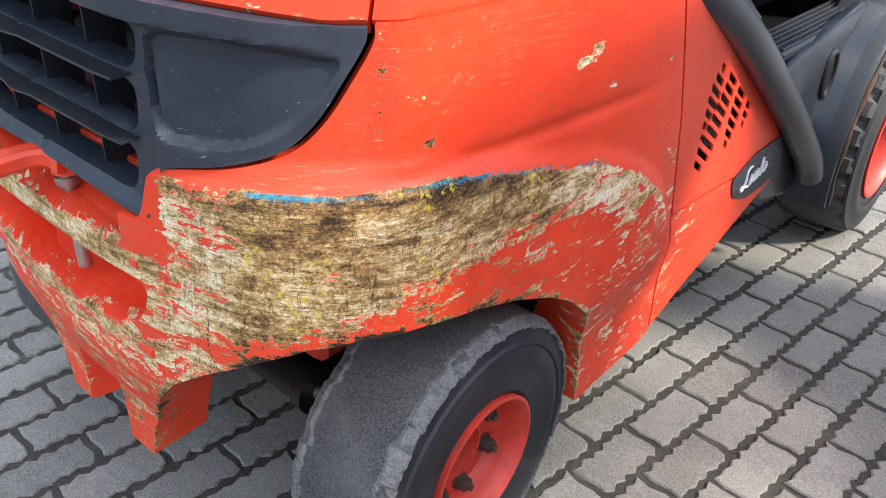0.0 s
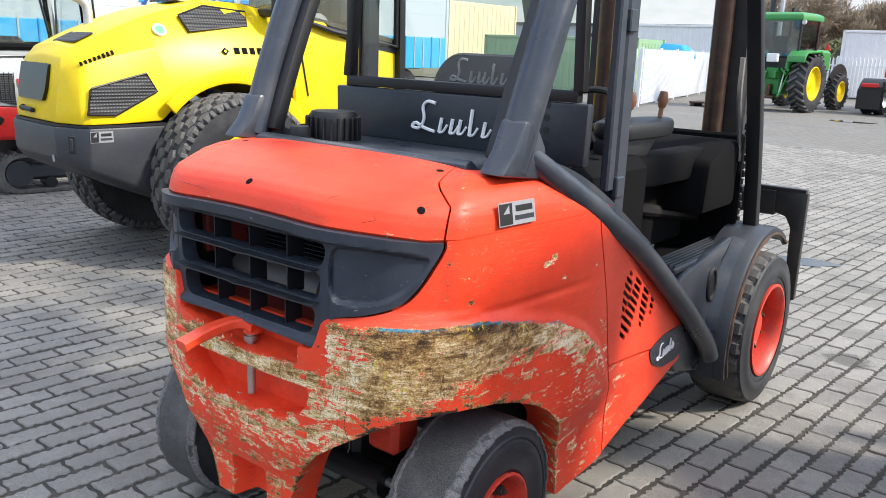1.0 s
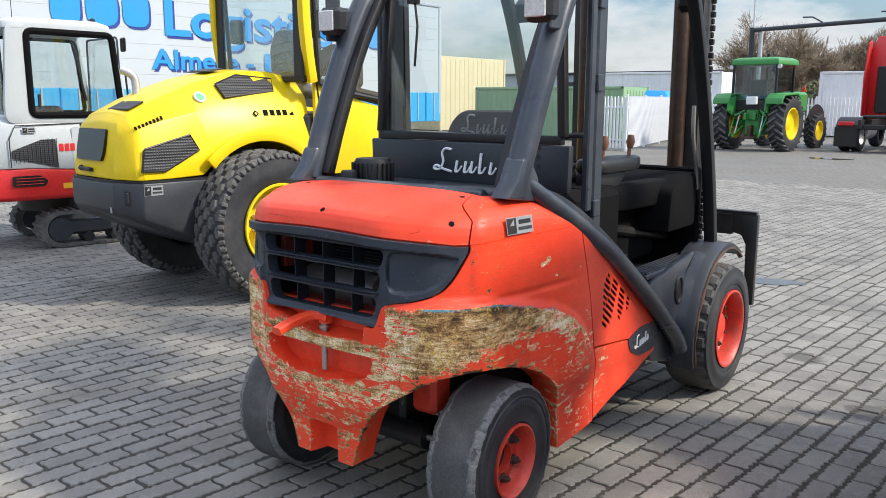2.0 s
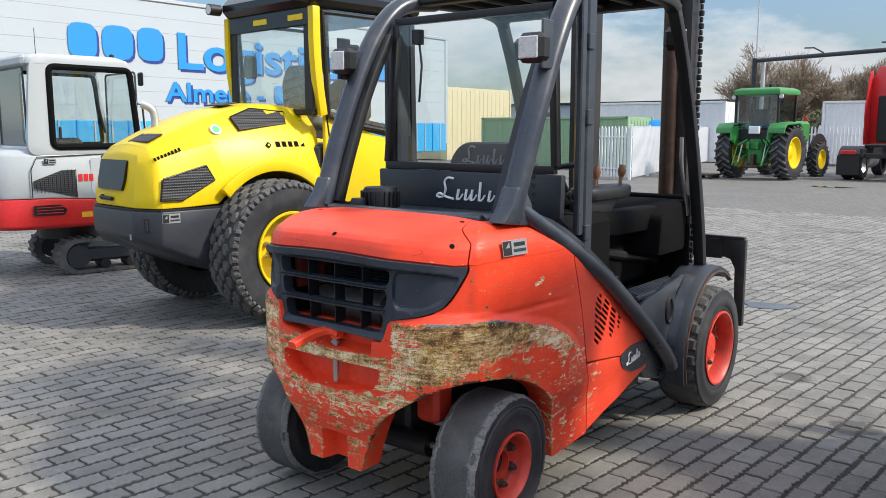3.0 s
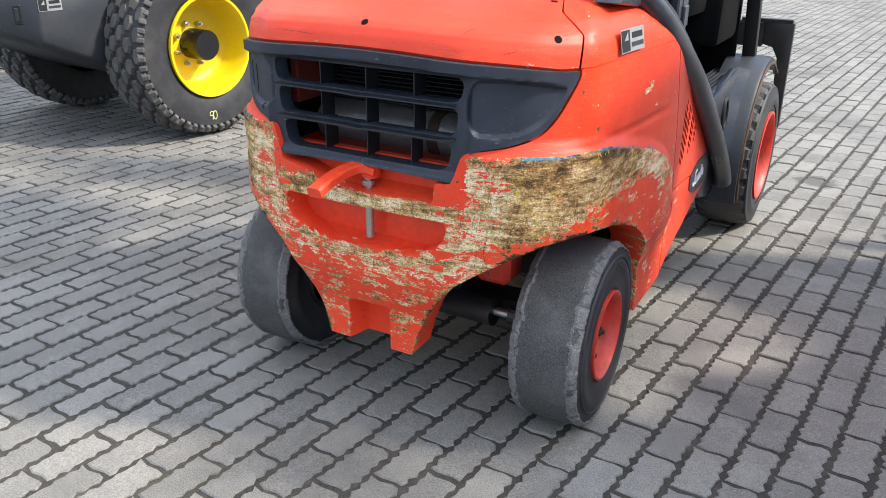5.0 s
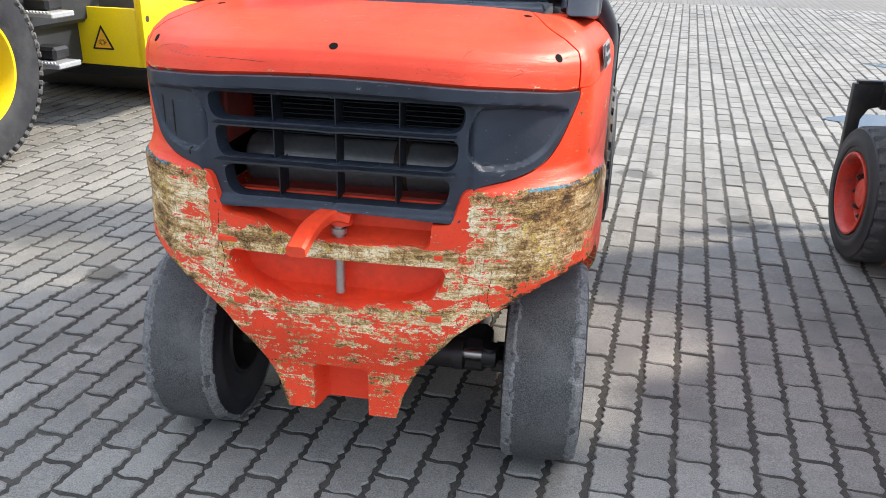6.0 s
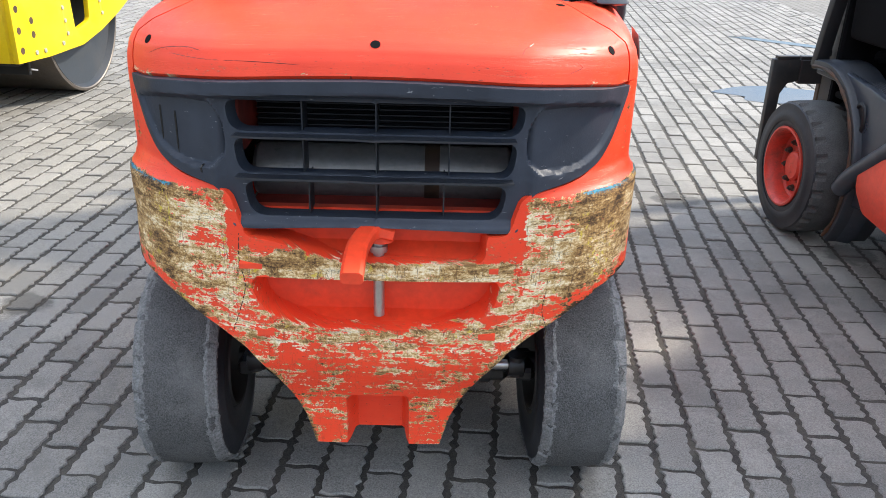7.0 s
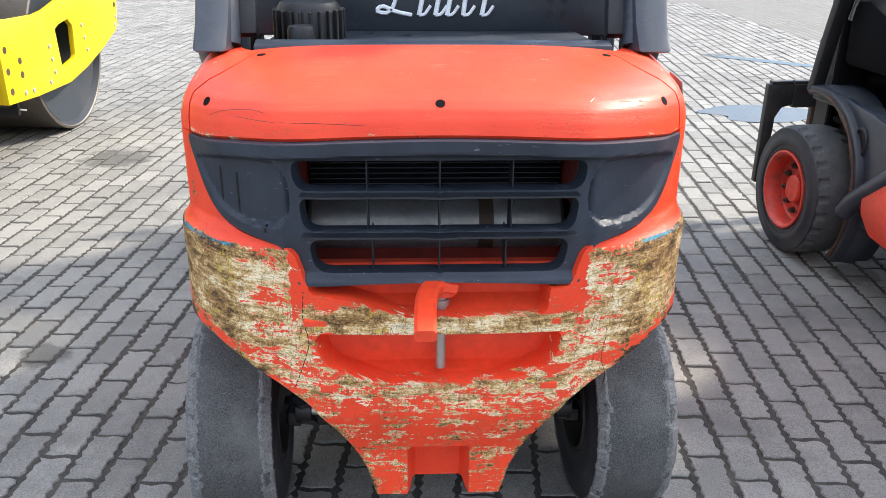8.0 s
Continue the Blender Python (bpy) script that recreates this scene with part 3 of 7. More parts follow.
def weight_pale(q, z):
    """Which bared layer shows: low brown metal, high cream primer."""
    a = np.abs(q)
    top = np.interp(a, BAND_Q, BAND_Z)
    p = np.interp(a, [X(.24), X(.34), X(.42), X(.48), Y(.35), Y(.50), Y(.62), Y(.9)], [.48, .57, .54, .42, .42, .50, .60, .60])
    p = p - .22 * sstep(top - .045, top - .01, z) * sstep(Y(.6), Y(.45), a) - .16 * sstep(.75, .70, z) * sstep(X(.36), X(.44), a) * sstep(Y(.6), Y(.4), a)
    p = p + .04 * np.exp(-((z - .60) / .05) ** 2) * sstep(X(.40), X(.30), a) - .10 * sstep(.54, .48, z) * sstep(.3, .2, a)
    p = np.where((z > .74) & (z < .86) & (a < X(.32)), .40 + .16 * sstep(.785, .755, z), p)
    d, _, _ = poly_sdf(a, z, ARCH)
    return p - .22 * np.exp(-(np.abs(d) / .012) ** 2)


def weight_blue(q, z):
    a = np.abs(q)
    top = np.interp(a, BAND_Q, BAND_Z)
    line = np.exp(-((z - top + .003 - .004 * sstep(Y(.2), Y(.32), a)) / .0065) ** 2) * sstep(X(.42), X(.47), a) * sstep(Y(.72), Y(.60), a) * .78
    drip = np.exp(-((q - Y(.30)) / .006) ** 2) * sstep(top - .07, top - .02, z) * sstep(top, top - .01, z) * .7
    drip2 = np.exp(-((q - Y(.545)) / .006) ** 2) * sstep(top - .085, top - .05, z) * sstep(top, top - .01, z) * .6
    smear = np.exp(-((q - X(.39)) / .03) ** 2 - ((z - .88) / .012) ** 2) * .62
    mark = np.exp(-((q + .10) / .012) ** 2 - ((z - .812) / .012) ** 2) * .75
    mark2 = np.exp(-((q + .19) / .05) ** 2 - ((z - .815) / .010) ** 2) * .50
    up = np.exp(-((q - Y(.20)) / .016) ** 2 - ((z - .997) / .006) ** 2) * .75
    return np.maximum.reduce([line, drip, drip2, smear, mark, mark2, up])


HOOD_IN = [(0, 0), (.02, .22), (.05, .40), (.10, .53), (.24, .70), (.47, .845), (.72, .935), (1, 1)]
SIDE_IN = [(0, 0), (.01, .20), (.05, .40), (.14, .60), (.30, .79), (.52, .92), (.76, .985), (1, 1)]
W_KNOT = np.linspace(0, 1, 8)
BASE_Z = 1.158


def rise(q):
    """The seam between grille and hood bows upwards towards the middle."""
    return .034 * np.clip(1 - (np.abs(q) / XU(.52)) ** 2, 0, 1)


def crown_point(q, w, sink):
    """The upper shell, from its base line (w 0) up and in to the cab's platform (w 1)."""
    base = shell_point(q, np.full_like(q, BASE_Z), 0 * q)
    a = np.abs(q)
    tx = np.interp(a, ARC, TOP[:, 0]) * np.where(q < 0, -1, 1)
    ty = np.interp(a, ARC, TOP[:, 1])
    tz = np.minimum(1.314 - .03 * (tx / .45) ** 4 * .5, np.interp(ty, [t[0] for t in TUBE_LINE], [t[1] - .012 for t in TUBE_LINE]))
    side = sstep(X(.47), Y(.22), a)
    g = np.interp(w, W_KNOT, [p[0] for p in HOOD_IN]) * (1 - side) + np.interp(w, W_KNOT, [p[0] for p in SIDE_IN]) * side
    h = np.interp(w, W_KNOT, [p[1] for p in HOOD_IN]) * (1 - side) + np.interp(w, W_KNOT, [p[1] for p in SIDE_IN]) * side
    x = base[..., 0] + (tx - base[..., 0]) * g
    y = base[..., 1] + (ty - base[..., 1]) * g
    zb = BASE_Z + rise(q)
    z = zb + (np.maximum(tz, zb + .01) - zb) * h
    return np.stack([x * (1 - sink * .9), y + sink * .8, z - sink], -1)


def seam_arc(w):
    return np.interp(w, [0, .40, .55, .72, 1], [XU(.554), XU(.560), X(.560), X(.522), X(.505)])


def crown_sheet(name, lo, hi, n, m, wear):
    """A strip of the upper shell between two seam functions of w."""
    w = np.linspace(0, 1, m)
    u = np.linspace(0, 1, n)
    U, W = np.meshgrid(u, w, indexing="ij")
    Q = lo(W) + (hi(W) - lo(W)) * U
    P = crown_point(Q, W, 0 * Q)
    R = crown_point(Q, W, 0 * Q + .022)
    verts = np.concatenate([P.reshape(-1, 3), R.reshape(-1, 3)]).tolist()
    o = n * m
    faces = []
    for i in range(n - 1):
        for j in range(m - 1):
            faces.append((i * m + j, (i + 1) * m + j, (i + 1) * m + j + 1, i * m + j + 1))
    ring = [i * m for i in range(n)] + [(n - 1) * m + j for j in range(1, m)] + [i * m + m - 1 for i in range(n - 2, -1, -1)] + [j for j in range(m - 2, 0, -1)]
    for a, b in zip(ring, ring[1:] + ring[:1]):
        faces.append((b, a, o + a, o + b))
    me = bpy.data.meshes.new(name)
    me.from_pydata(verts, [], faces)
    q2, w2 = np.tile(Q.ravel(), 2), np.tile(W.ravel(), 2)
    uvl = me.uv_layers.new(name="UVMap")
    idx = np.zeros(len(me.loops), int)
    me.loops.foreach_get("vertex_index", idx)
    uvl.data.foreach_set("uv", np.stack([q2[idx] + 5, 1.158 + w2[idx] * .3], -1).ravel())
    at = me.attributes.new("wear", "FLOAT", "POINT")
    at.data.foreach_set("value", wear(q2, w2).astype(float))
    at = me.attributes.new("pale", "FLOAT", "POINT")
    at.data.foreach_set("value", np.full(len(q2), .5))
    me.shade_smooth()
    me.set_sharp_from_angle(angle=radians(40))
    return me


def wheel(parent, name, centre, radius, width, rim_r, side, bolts, lug, hub_out):
    """A solid-tyred wheel: tyre with worn blocks at its shoulders, painted rim dish, hub and nuts. side +1: outer face at +x."""
    n = 144
    rnd = random.Random(int(radius * 1000))
    torn = [[rnd.uniform(0, 1) ** 3 for _ in range(n)] for _ in range(2)]
    pitch = 9 if lug > .046 else 6

    def wave(j, k):
        if k in (4, 5, 9, 10):
            cut = lug * (1.6 if k in (4, 10) else 1.2) if (j + (3 if k > 7 else 0)) % pitch < 2 and lug < .047 else 0
            if lug >= .047 and (j + (5 if k > 7 else 0)) % pitch == 0:
                cut = .035 if k in (4, 10) else .012
            return 1 - cut - .022 * torn[k > 7][j] * (1 if k in (4, 10) else .35)
        return 1 - .002 * math.sin(j * .9 + k)
    w = part(name, Geo().lathe([(rim_r * .98, -width * .42), (rim_r * 1.0, -width * .47), (rim_r * 1.14, -width * .5), (radius * .88, -width * .5), (radius * .960, -width * .475),
                                (radius * .988, -width * .42), (radius, -width * .25), (radius * 1.003, 0), (radius, width * .25), (radius * .988, width * .42),
                                (radius * .960, width * .475), (radius * .88, width * .5), (rim_r * 1.14, width * .5), (rim_r * 1.0, width * .47), (rim_r * .98, width * .42)], (0, 0, 0), "x", n, wave=wave), M_TYRE if lug >= .047 else M_TYREF, parent, sharp=25)
    w.matrix_basis = pose(*centre) if side > 0 else pose(*centre, 0, 0, 180)
    o = width * .5
    for k, s in enumerate((1, -1)):
        part("sidewall", Geo().lathe([(rim_r * 1.02, s * (o - .004)), (rim_r * 1.10, s * (o + .004)), (rim_r * 1.2, s * (o + .002)), (radius * .70, s * (o + .006)), (radius * .73, s * (o + .010)), (radius * .80, s * (o + .010)), (radius * .83, s * (o + .004)), (radius * .90, s * (o + .001)), (radius * .95, s * (o - .001)), (radius * .965, s * (o - .010))], (0, 0, 0), "x", 72), M_SIDEWALL, w)
        if lug < .047:
            continue
        # ragged shoulder: chunks torn out in uneven bites, a thin pale lip between tread and sidewall
        m_, bite = 360, []
        while len(bite) < m_:
            bite += [rnd.choice((0.0, .15, .3, .6, 1.0)) + rnd.uniform(-.1, .1)] * rnd.choice((2, 3, 4, 5, 8))
        lipg = Geo()
        for j in range(m_):
            t = 2 * math.pi * j / m_
            h = max(0.0, bite[j])
            for rr, xx in ((radius * (.945 - .020 * h), o - .012), (radius * (.950 - .020 * h), o + .0045), (radius * (.965 - .012 * h), o + .0035 - .003 * h), (radius * (.985 - .012 * h), o - .006 - .006 * h), (radius * (1.001 - .006 * h), o - .014 - .010 * h), (radius * .988, o - .024 - .010 * h)):
                k_ = 1 + rnd.uniform(-.0035, .0035)
                lipg.v.append((s * (xx + rnd.uniform(-.002, .001)), math.cos(t) * rr * k_, math.sin(t) * rr * k_))
        for j in range(m_):
            p, q_ = j * 6, ((j + 1) % m_) * 6
            lipg.f += [(p + k_, q_ + k_, q_ + k_ + 1, p + k_ + 1) for k_ in range(5)]
        part("torn_shoulder", lipg, M_WORN, w, "ragged pale rubber shoulder", sharp=15)
        if s > 0:                                      # raised ring and unreadable moulded marks
            part("moulded_ring", Geo().lathe([(radius * .825, o + .003), (radius * .835, o + .009), (radius * .85, o + .009), (radius * .86, o + .003)], (0, 0, 0), "x", 72), M_SIDEWALL, w)
            for k in range(9):
                t = .55 + k * .075
                part("moulded_mark", Geo().box((o + .009, math.cos(t) * radius * .765, math.sin(t) * radius * .765), (.004, .010, .022), .001, pose(0, 0, 0, math.degrees(t) - 90).to_3x3()), M_SIDEWALL, w)
    rim = Geo().lathe([(rim_r * 1.03, o - .006), (rim_r * 1.04, o + .010), (rim_r * .99, o + .012), (rim_r * .93, o + .002), (rim_r * .88, o - .03), (rim_r * .86, hub_out + .012), (rim_r * .80, hub_out), (rim_r * .45, hub_out), (rim_r * .42, hub_out + .010), (rim_r * .38, hub_out + .010), (rim_r * .36, hub_out - .02)], (0, 0, 0), "x", 56)
    part("rim", rim, M_RIM, w, "red painted steel rim with worn paint")
    part("rim", Geo().lathe([(rim_r * 1.03, -o + .006), (rim_r * .97, -o - .006), (rim_r * .9, -o + .03), (rim_r * .86, 0), (.0001, 0)], (0, 0, 0), "x", 40), M_GREASE, w)
    if radius > .32:
        part("hub", Geo().lathe([(rim_r * .38, hub_out - .01), (rim_r * .38, hub_out + .035), (rim_r * .32, hub_out + .045), (rim_r * .12, hub_out + .045), (.0001, hub_out + .05)], (0, 0, 0), "x", 24), M_REDIN, w)
    else:
        part("hub", Geo().lathe([(rim_r * .37, hub_out - .02), (rim_r * .34, hub_out - .035), (rim_r * .22, hub_out - .035), (rim_r * .20, hub_out - .012), (rim_r * .08, hub_out - .010), (.0001, hub_out - .008)], (0, 0, 0), "x", 24), M_GREASE, w, "greasy recessed hub")
    for k in range(bolts):
        t = 2 * math.pi * (k + .3) / bolts
        c = (hub_out, math.cos(t) * rim_r * .63, math.sin(t) * rim_r * .63)
        part("nut", Geo().tube([c, (c[0] + .006, c[1], c[2])], .020, 14).tube([c, (c[0] + .024, c[1], c[2])], .0155, 6).tube([c, (c[0] + .034, c[1], c[2])], .008, 8), M_NUT, w)
    return w


def script_shapes(parent, origin, width, height, right, up, out, material):
    """A maker's script mark as plain slanted strokes: one tall loop and five short bars on a sweep."""
    o, r, u, n = Vector(origin), Vector(right).normalized(), Vector(up).normalized(), Vector(out).normalized()
    g = Geo()

    def ribbon(pts, t):
        g.tube([o + r * (a * width) + u * (b * height) + n * .002 for a, b in pts], t, 6, squash=1.0)
    t = height * .055
    ribbon(smooth_line([(.30, .95), (.20, .98), (.14, .80), (.16, .45), (.10, .12), (.0, .15), (.05, .28), (.16, .14), (.30, .05)], 22), t)
    for k, (a, h) in enumerate([(.36, .5), (.50, .5), (.60, .5), (.74, .85), (.90, .5)]):
        ribbon([(a, .05), (a + .03, h)], t * 1.15)
        ribbon(smooth_line([(a, .05), (a + .05, .08), (a + .10, .30)], 6), t * .8)
    return part("emblem", g, material, parent, "white script emblem")


def sticker(parent, origin, right, up, out, w, h):
    """A grey dealer label with a dark square and two dark bars."""
    o, r, u, n = Vector(origin), Vector(right).normalized(), Vector(up).normalized(), Vector(out).normalized()
    m = Matrix((r, u, n)).transposed()

    def plate(a, b, cw, ch, dz, th=.0012):
        return Geo().box(o + r * a + u * b + n * dz, (cw, ch, th), .0003, m)
    s = part("label_plate", plate(0, 0, w, h, .001), M_LABEL, parent, "silver-grey dealer label with dark marks")
    part("label_mark", plate(-w * .31, 0, w * .34, h * .9, .0022), M_BLACK, s)
    part("label_mark", Geo().prism([(-.5, -.1), (.5, .5), (.5, -.1)], "z", 0, .0012), M_LABEL, s).matrix_basis = Matrix.Translation(o + r * (-w * .31) + u * (h * .08) + n * .003) @ m.to_4x4() @ Matrix.Diagonal((w * .16, h * .6, 1, 1))
    part("label_mark", plate(w * .19, h * .19, w * .46, h * .26, .0022), M_BLACK, s)
    part("label_mark", plate(w * .19, -h * .2, w * .52, h * .2, .0022), M_GREY, s)


M_LABEL = coat("silver_label", (0.26, 0.27, 0.28), 0.35, dirtiness=0.1)
M_LENS = coat("lamp_lens", (0.62, 0.62, 0.60), 0.2, dirt=(.12, .12, .12), dirtiness=0.5, coarse=60, fine=200)


def build_forklift():
    fl = thing("forklift", "red forklift truck with charcoal cab and a scraped counterweight", "forklift")
    # counterweight
    right = [(0, .288)] + ARCH + [(Y(.80), .228), (Y(1.03), .245), (Y(1.02), .41), (Y(.962), .60)] + SEAM[1:] + [(Y(.796), 1.152), (Y(.70), 1.158), (Y(.4), BASE_Z)] + GRILLE_EDGE
    step = .0068
    q = np.arange(-Y(1.06), Y(1.06) + step, step)
    q = q - q[len(q) // 2]

    def deep(a, z):
        d, _, _ = poly_sdf(np.array([abs(a)]), np.array([z]), ARCH)
        for hole in (SLOT, SHELF):
            if abs(poly_sdf(np.array([a]), np.array([z]), hole)[0][0]) < .004:
                return .088
        return .12 if (abs(d[0]) < .004 and abs(a) > .05) or z < .30 else .02
    part("counterweight", sheet("counterweight", weight_point, q, np.arange(.22, 1.175, step), both(right), (SLOT, SHELF), rim=deep, wear=weight_wear, blue=weight_blue, pale=weight_pale), M_RED, fl, "cast red counterweight, paint scraped to cream and brown metal")
    # side panels and sills
    for s in (1, -1):
        def on_side(qq, z, sink, s=s):
            return shell_point(qq * s, z, sink)
        pan = [(Y(.970), .606), (Y(1.35), .545), (Y(1.70), .478), (Y(1.72), .54), (Y(1.53), .685), (Y(1.21), .920), (Y(.92), 1.10), (Y(.803), 1.150), (Y(.815), 1.10), (Y(.909), .84)]
        slots = []
        for y0, z0, dy, dz, lengths in ((1.112, .893, -.009, -.0232, (.024, .052, .062, .062, .046, .028, .014)), (1.199, .846, -.0105, -.0208, (.056, .060, .064, .070, .074, .080, .084, .078, .048)),
                                        (1.284, .792, -.006, -.0238, (.052, .056, .058, .056, .046, .024)), (1.358, .741, -.005, -.0230, (.030, .032, .016))):
            for k, size in enumerate(lengths):
                yy, zz, h = y0 + k * dy - .0006 * k * k * (len(lengths) > 8), z0 + k * dz, size * .58
                slots.append([(Y(yy - h), zz + .6 * h - .0090), (Y(yy + h), zz - .6 * h - .0090), (Y(yy + h), zz - .6 * h + .0090), (Y(yy - h), zz + .6 * h + .0090)])
        qq = np.arange(Y(.79), Y(1.75), .0036)
        zz = np.arange(.44, 1.17, .0036)
        me = sheet("side_panel", on_side, qq, zz, pan, slots, .005, lambda a, z: -.04 + .12 * sstep(.62, .5, z))
        p = part("side_panel", me if s > 0 else flip_faces(me), M_RED, fl, "red side panel with a cluster of slanted vent slots")
        sill = [(Y(1.037), .255), (Y(1.4), .312), (Y(1.75), .395), (Y(1.80), .44), (Y(1.70), .470), (Y(1.35), .538), (Y(.970), .596), (Y(1.027), .41)]
        me = sheet("sill_panel", on_side, qq[::2], np.arange(.24, .62, .0072), sill, (), .03, lambda a, z: .04 + .26 * np.exp(-((a - Y(1.05)) / .12) ** 2))
        part("sill_panel", me if s > 0 else flip_faces(me), M_RED, fl)
        b0 = [(Y(1.37), .535), (Y(1.50), .566), (Y(1.70), .562), (Y(1.79), .44), (Y(1.70), .405), (Y(1.55), .412), (Y(1.43), .46)]
        me = sheet("badge_plate", lambda a, z, k, s=s: shell_point(a * s, z, k - .004), np.arange(Y(1.3), Y(1.81), .008), np.arange(.39, .59, .008), round_poly(b0, .03), (), .003)
        part("badge_plate", me if s > 0 else flip_faces(me), M_BADGE, fl, "dark scratched badge plate")
        bx = float(shell_xy(np.array([Y(1.42)]), np.array([.5]))[0][0])
        script_shapes(fl, (s * (bx + .002), 1.46 if s > 0 else 1.64, .462), .16, .065, (0, s * 1, .12 * s), (0, 0, 1), (s, 0, 0), M_INK)
        # vent backing
        part("vent_backing", Geo().box((s * .555, 1.18, .79), (.01, .44, .30), .002), M_BLACK, fl)
    # hood and shoulders
    part("hood", crown_sheet("hood", lambda w: -seam_arc(w) + .005, lambda w: seam_arc(w) - .005, 121, 33, lambda a, w: -.10 + .26 * sstep(.10, .0, w) * sstep(.25, .55, np.abs(a)) + .14 * sstep(.12, .0, w)), M_RED, fl, "smooth red engine hood with bolt holes")
    for s in (1, -1):
        me = crown_sheet("shoulder", lambda w: s * (seam_arc(w) + .004), lambda w: s * Y(.86) + 0 * w, 61, 25, lambda a, w: -.06 + .26 * sstep(.05, .0, np.abs(np.abs(a) - Y(.19))))
        part("shoulder", me if s > 0 else flip_faces(me), M_RED, fl)
    for qh, wh in ((0.0, .37), (arc_x(.52), .37), (-arc_x(.52), .37), (arc_x(.46), .90), (-arc_x(.46), .90)):
        c = Vector(crown_point(np.array([qh]), np.array([wh]), np.array([0.0]))[0])
        e = Vector(crown_point(np.array([qh]), np.array([wh + .02]), np.array([0.0]))[0]) - c
        f = Vector(crown_point(np.array([qh + .01]), np.array([wh]), np.array([0.0]))[0]) - c
        nrm = f.cross(e).normalized()
        part("bolt_hole", Geo().tube([c - nrm * .004, c + nrm * .0012], .0105, 14), M_CABIN, fl)
    for path in ([(-.50, .20), (-.46, .27), (-.40, .30), (-.36, .26)], [(-.44, .22), (-.36, .17), (-.26, .15), (-.15, .11)], [(.40, .10), (.43, .16), (.42, .22)], [(.30, .30), (.31, .40), (.33, .46)]):
        qs = [(XU(abs(x)) * (1 if x > 0 else -1), w) for x, w in smooth_line(path, 14)]
        pts = [crown_point(np.array([q_]), np.array([w_]), np.array([.0002]))[0] for q_, w_ in qs]
        part("paint_crack", Geo().tube(pts, [.0003] + [.0006] * 12 + [.0003], 5), M_OIL, fl, "fine dark crack in the paint")
    def on_weight(line, sink=.0):
        return [weight_point(np.array([a]), np.array([h]), np.array([sink]))[0] for a, h in line]
    for line, r in (([(-X(.298), .845), (-X(.302), .78), (-X(.292), .72), (-X(.31), .655), (-X(.33), .60)], .0022), ([(X(.385), .715), (X(.378), .66), (X(.392), .61), (X(.388), .585)], .0022)):
        pts = on_weight(smooth_line(line, 40), .0012)
        part("paint_crack", Geo().tube(pts, [r * (.35 + .65 * abs(math.sin(k * 1.3 + r * 900))) for k in range(40)], 5), M_SCAR, fl, "dark crack in the scraped paint")
    build_grille(fl)
    build_tow(fl)
    build_cab(fl)
    build_running_gear(fl)
    return fl


def flip_faces(me):
    me.flip_normals()
    return me


def scuffed_plastic():
    """Charcoal moulding rubbed pale along its raised edges, with dry scratches."""
    m, n, l, b = principled("scuffed_charcoal_plastic")
    nt = m.node_tree
    tc = n.new("ShaderNodeTexCoord").outputs["Object"]
    geo = n.new("ShaderNodeNewGeometry")
    fine = noise_node(nt, tc, 240.0, 4.0)
    tone = ramp(nt, noise_node(nt, tc, 6.0, 6.0, .6), [(.35, (.019, .024, .034)), (.65, (.033, .040, .055))])
    ridge = math_node(nt, "MULTIPLY", ramp(nt, geo.outputs["Pointiness"], [(.53, 0.0), (.62, .35)]), ramp(nt, noise_node(nt, tc, 30.0, 6.0, .7), [(.42, 0.2), (.6, 1.0)]))
    col = mixc(nt, ridge, tone, (.16, .175, .20))
    scr = ramp(nt, noise_node(nt, tc, 1.0, 5.0, .7, (34.0, 34.0, 140.0)), [(.665, 0.0), (.69, .8)])
    col = mixc(nt, scr, col, (.25, .255, .26))
    l.new(col, b.inputs["Base Color"])
    l.new(ramp(nt, noise_node(nt, tc, 9.0, 5.0), [(.3, .44), (.7, .55)]), b.inputs["Roughness"])
    b.inputs["Specular IOR Level"].default_value = .35
    add_bump(nt, b, fine, .2, .003)
    return m


def scratched_plate():
    """Blue-black badge foil, scored pale in many short slanting scratches."""
    m, n, l, b = principled("scratched_blue_black_foil")
    nt = m.node_tree
    tc = n.new("ShaderNodeTexCoord").outputs["Object"]
    col = ramp(nt, noise_node(nt, tc, 40.0, 6.0, .7), [(.35, (.010, .012, .022)), (.65, (.030, .034, .052))])
    scr = ramp(nt, noise_node(nt, tc, 1.0, 6.0, .75, (30.0, 60.0, 160.0)), [(.55, 0.0), (.62, .75)])
    l.new(mixc(nt, scr, col, (.22, .20, .20)), b.inputs["Base Color"])
    b.inputs["Roughness"].default_value = .5
    add_bump(nt, b, scr, .2, .002)
    return m


M_BADGE = scratched_plate()
M_GRILLE = scuffed_plastic()
M_SCAR = coat("dark_brown_scar", (.030, .018, .010), .8, dirt=(.10, .06, .03), dirtiness=.5, coarse=60)
M_OIL = coat("black_oil", (.004, .004, .004), .25, dirtiness=.05)


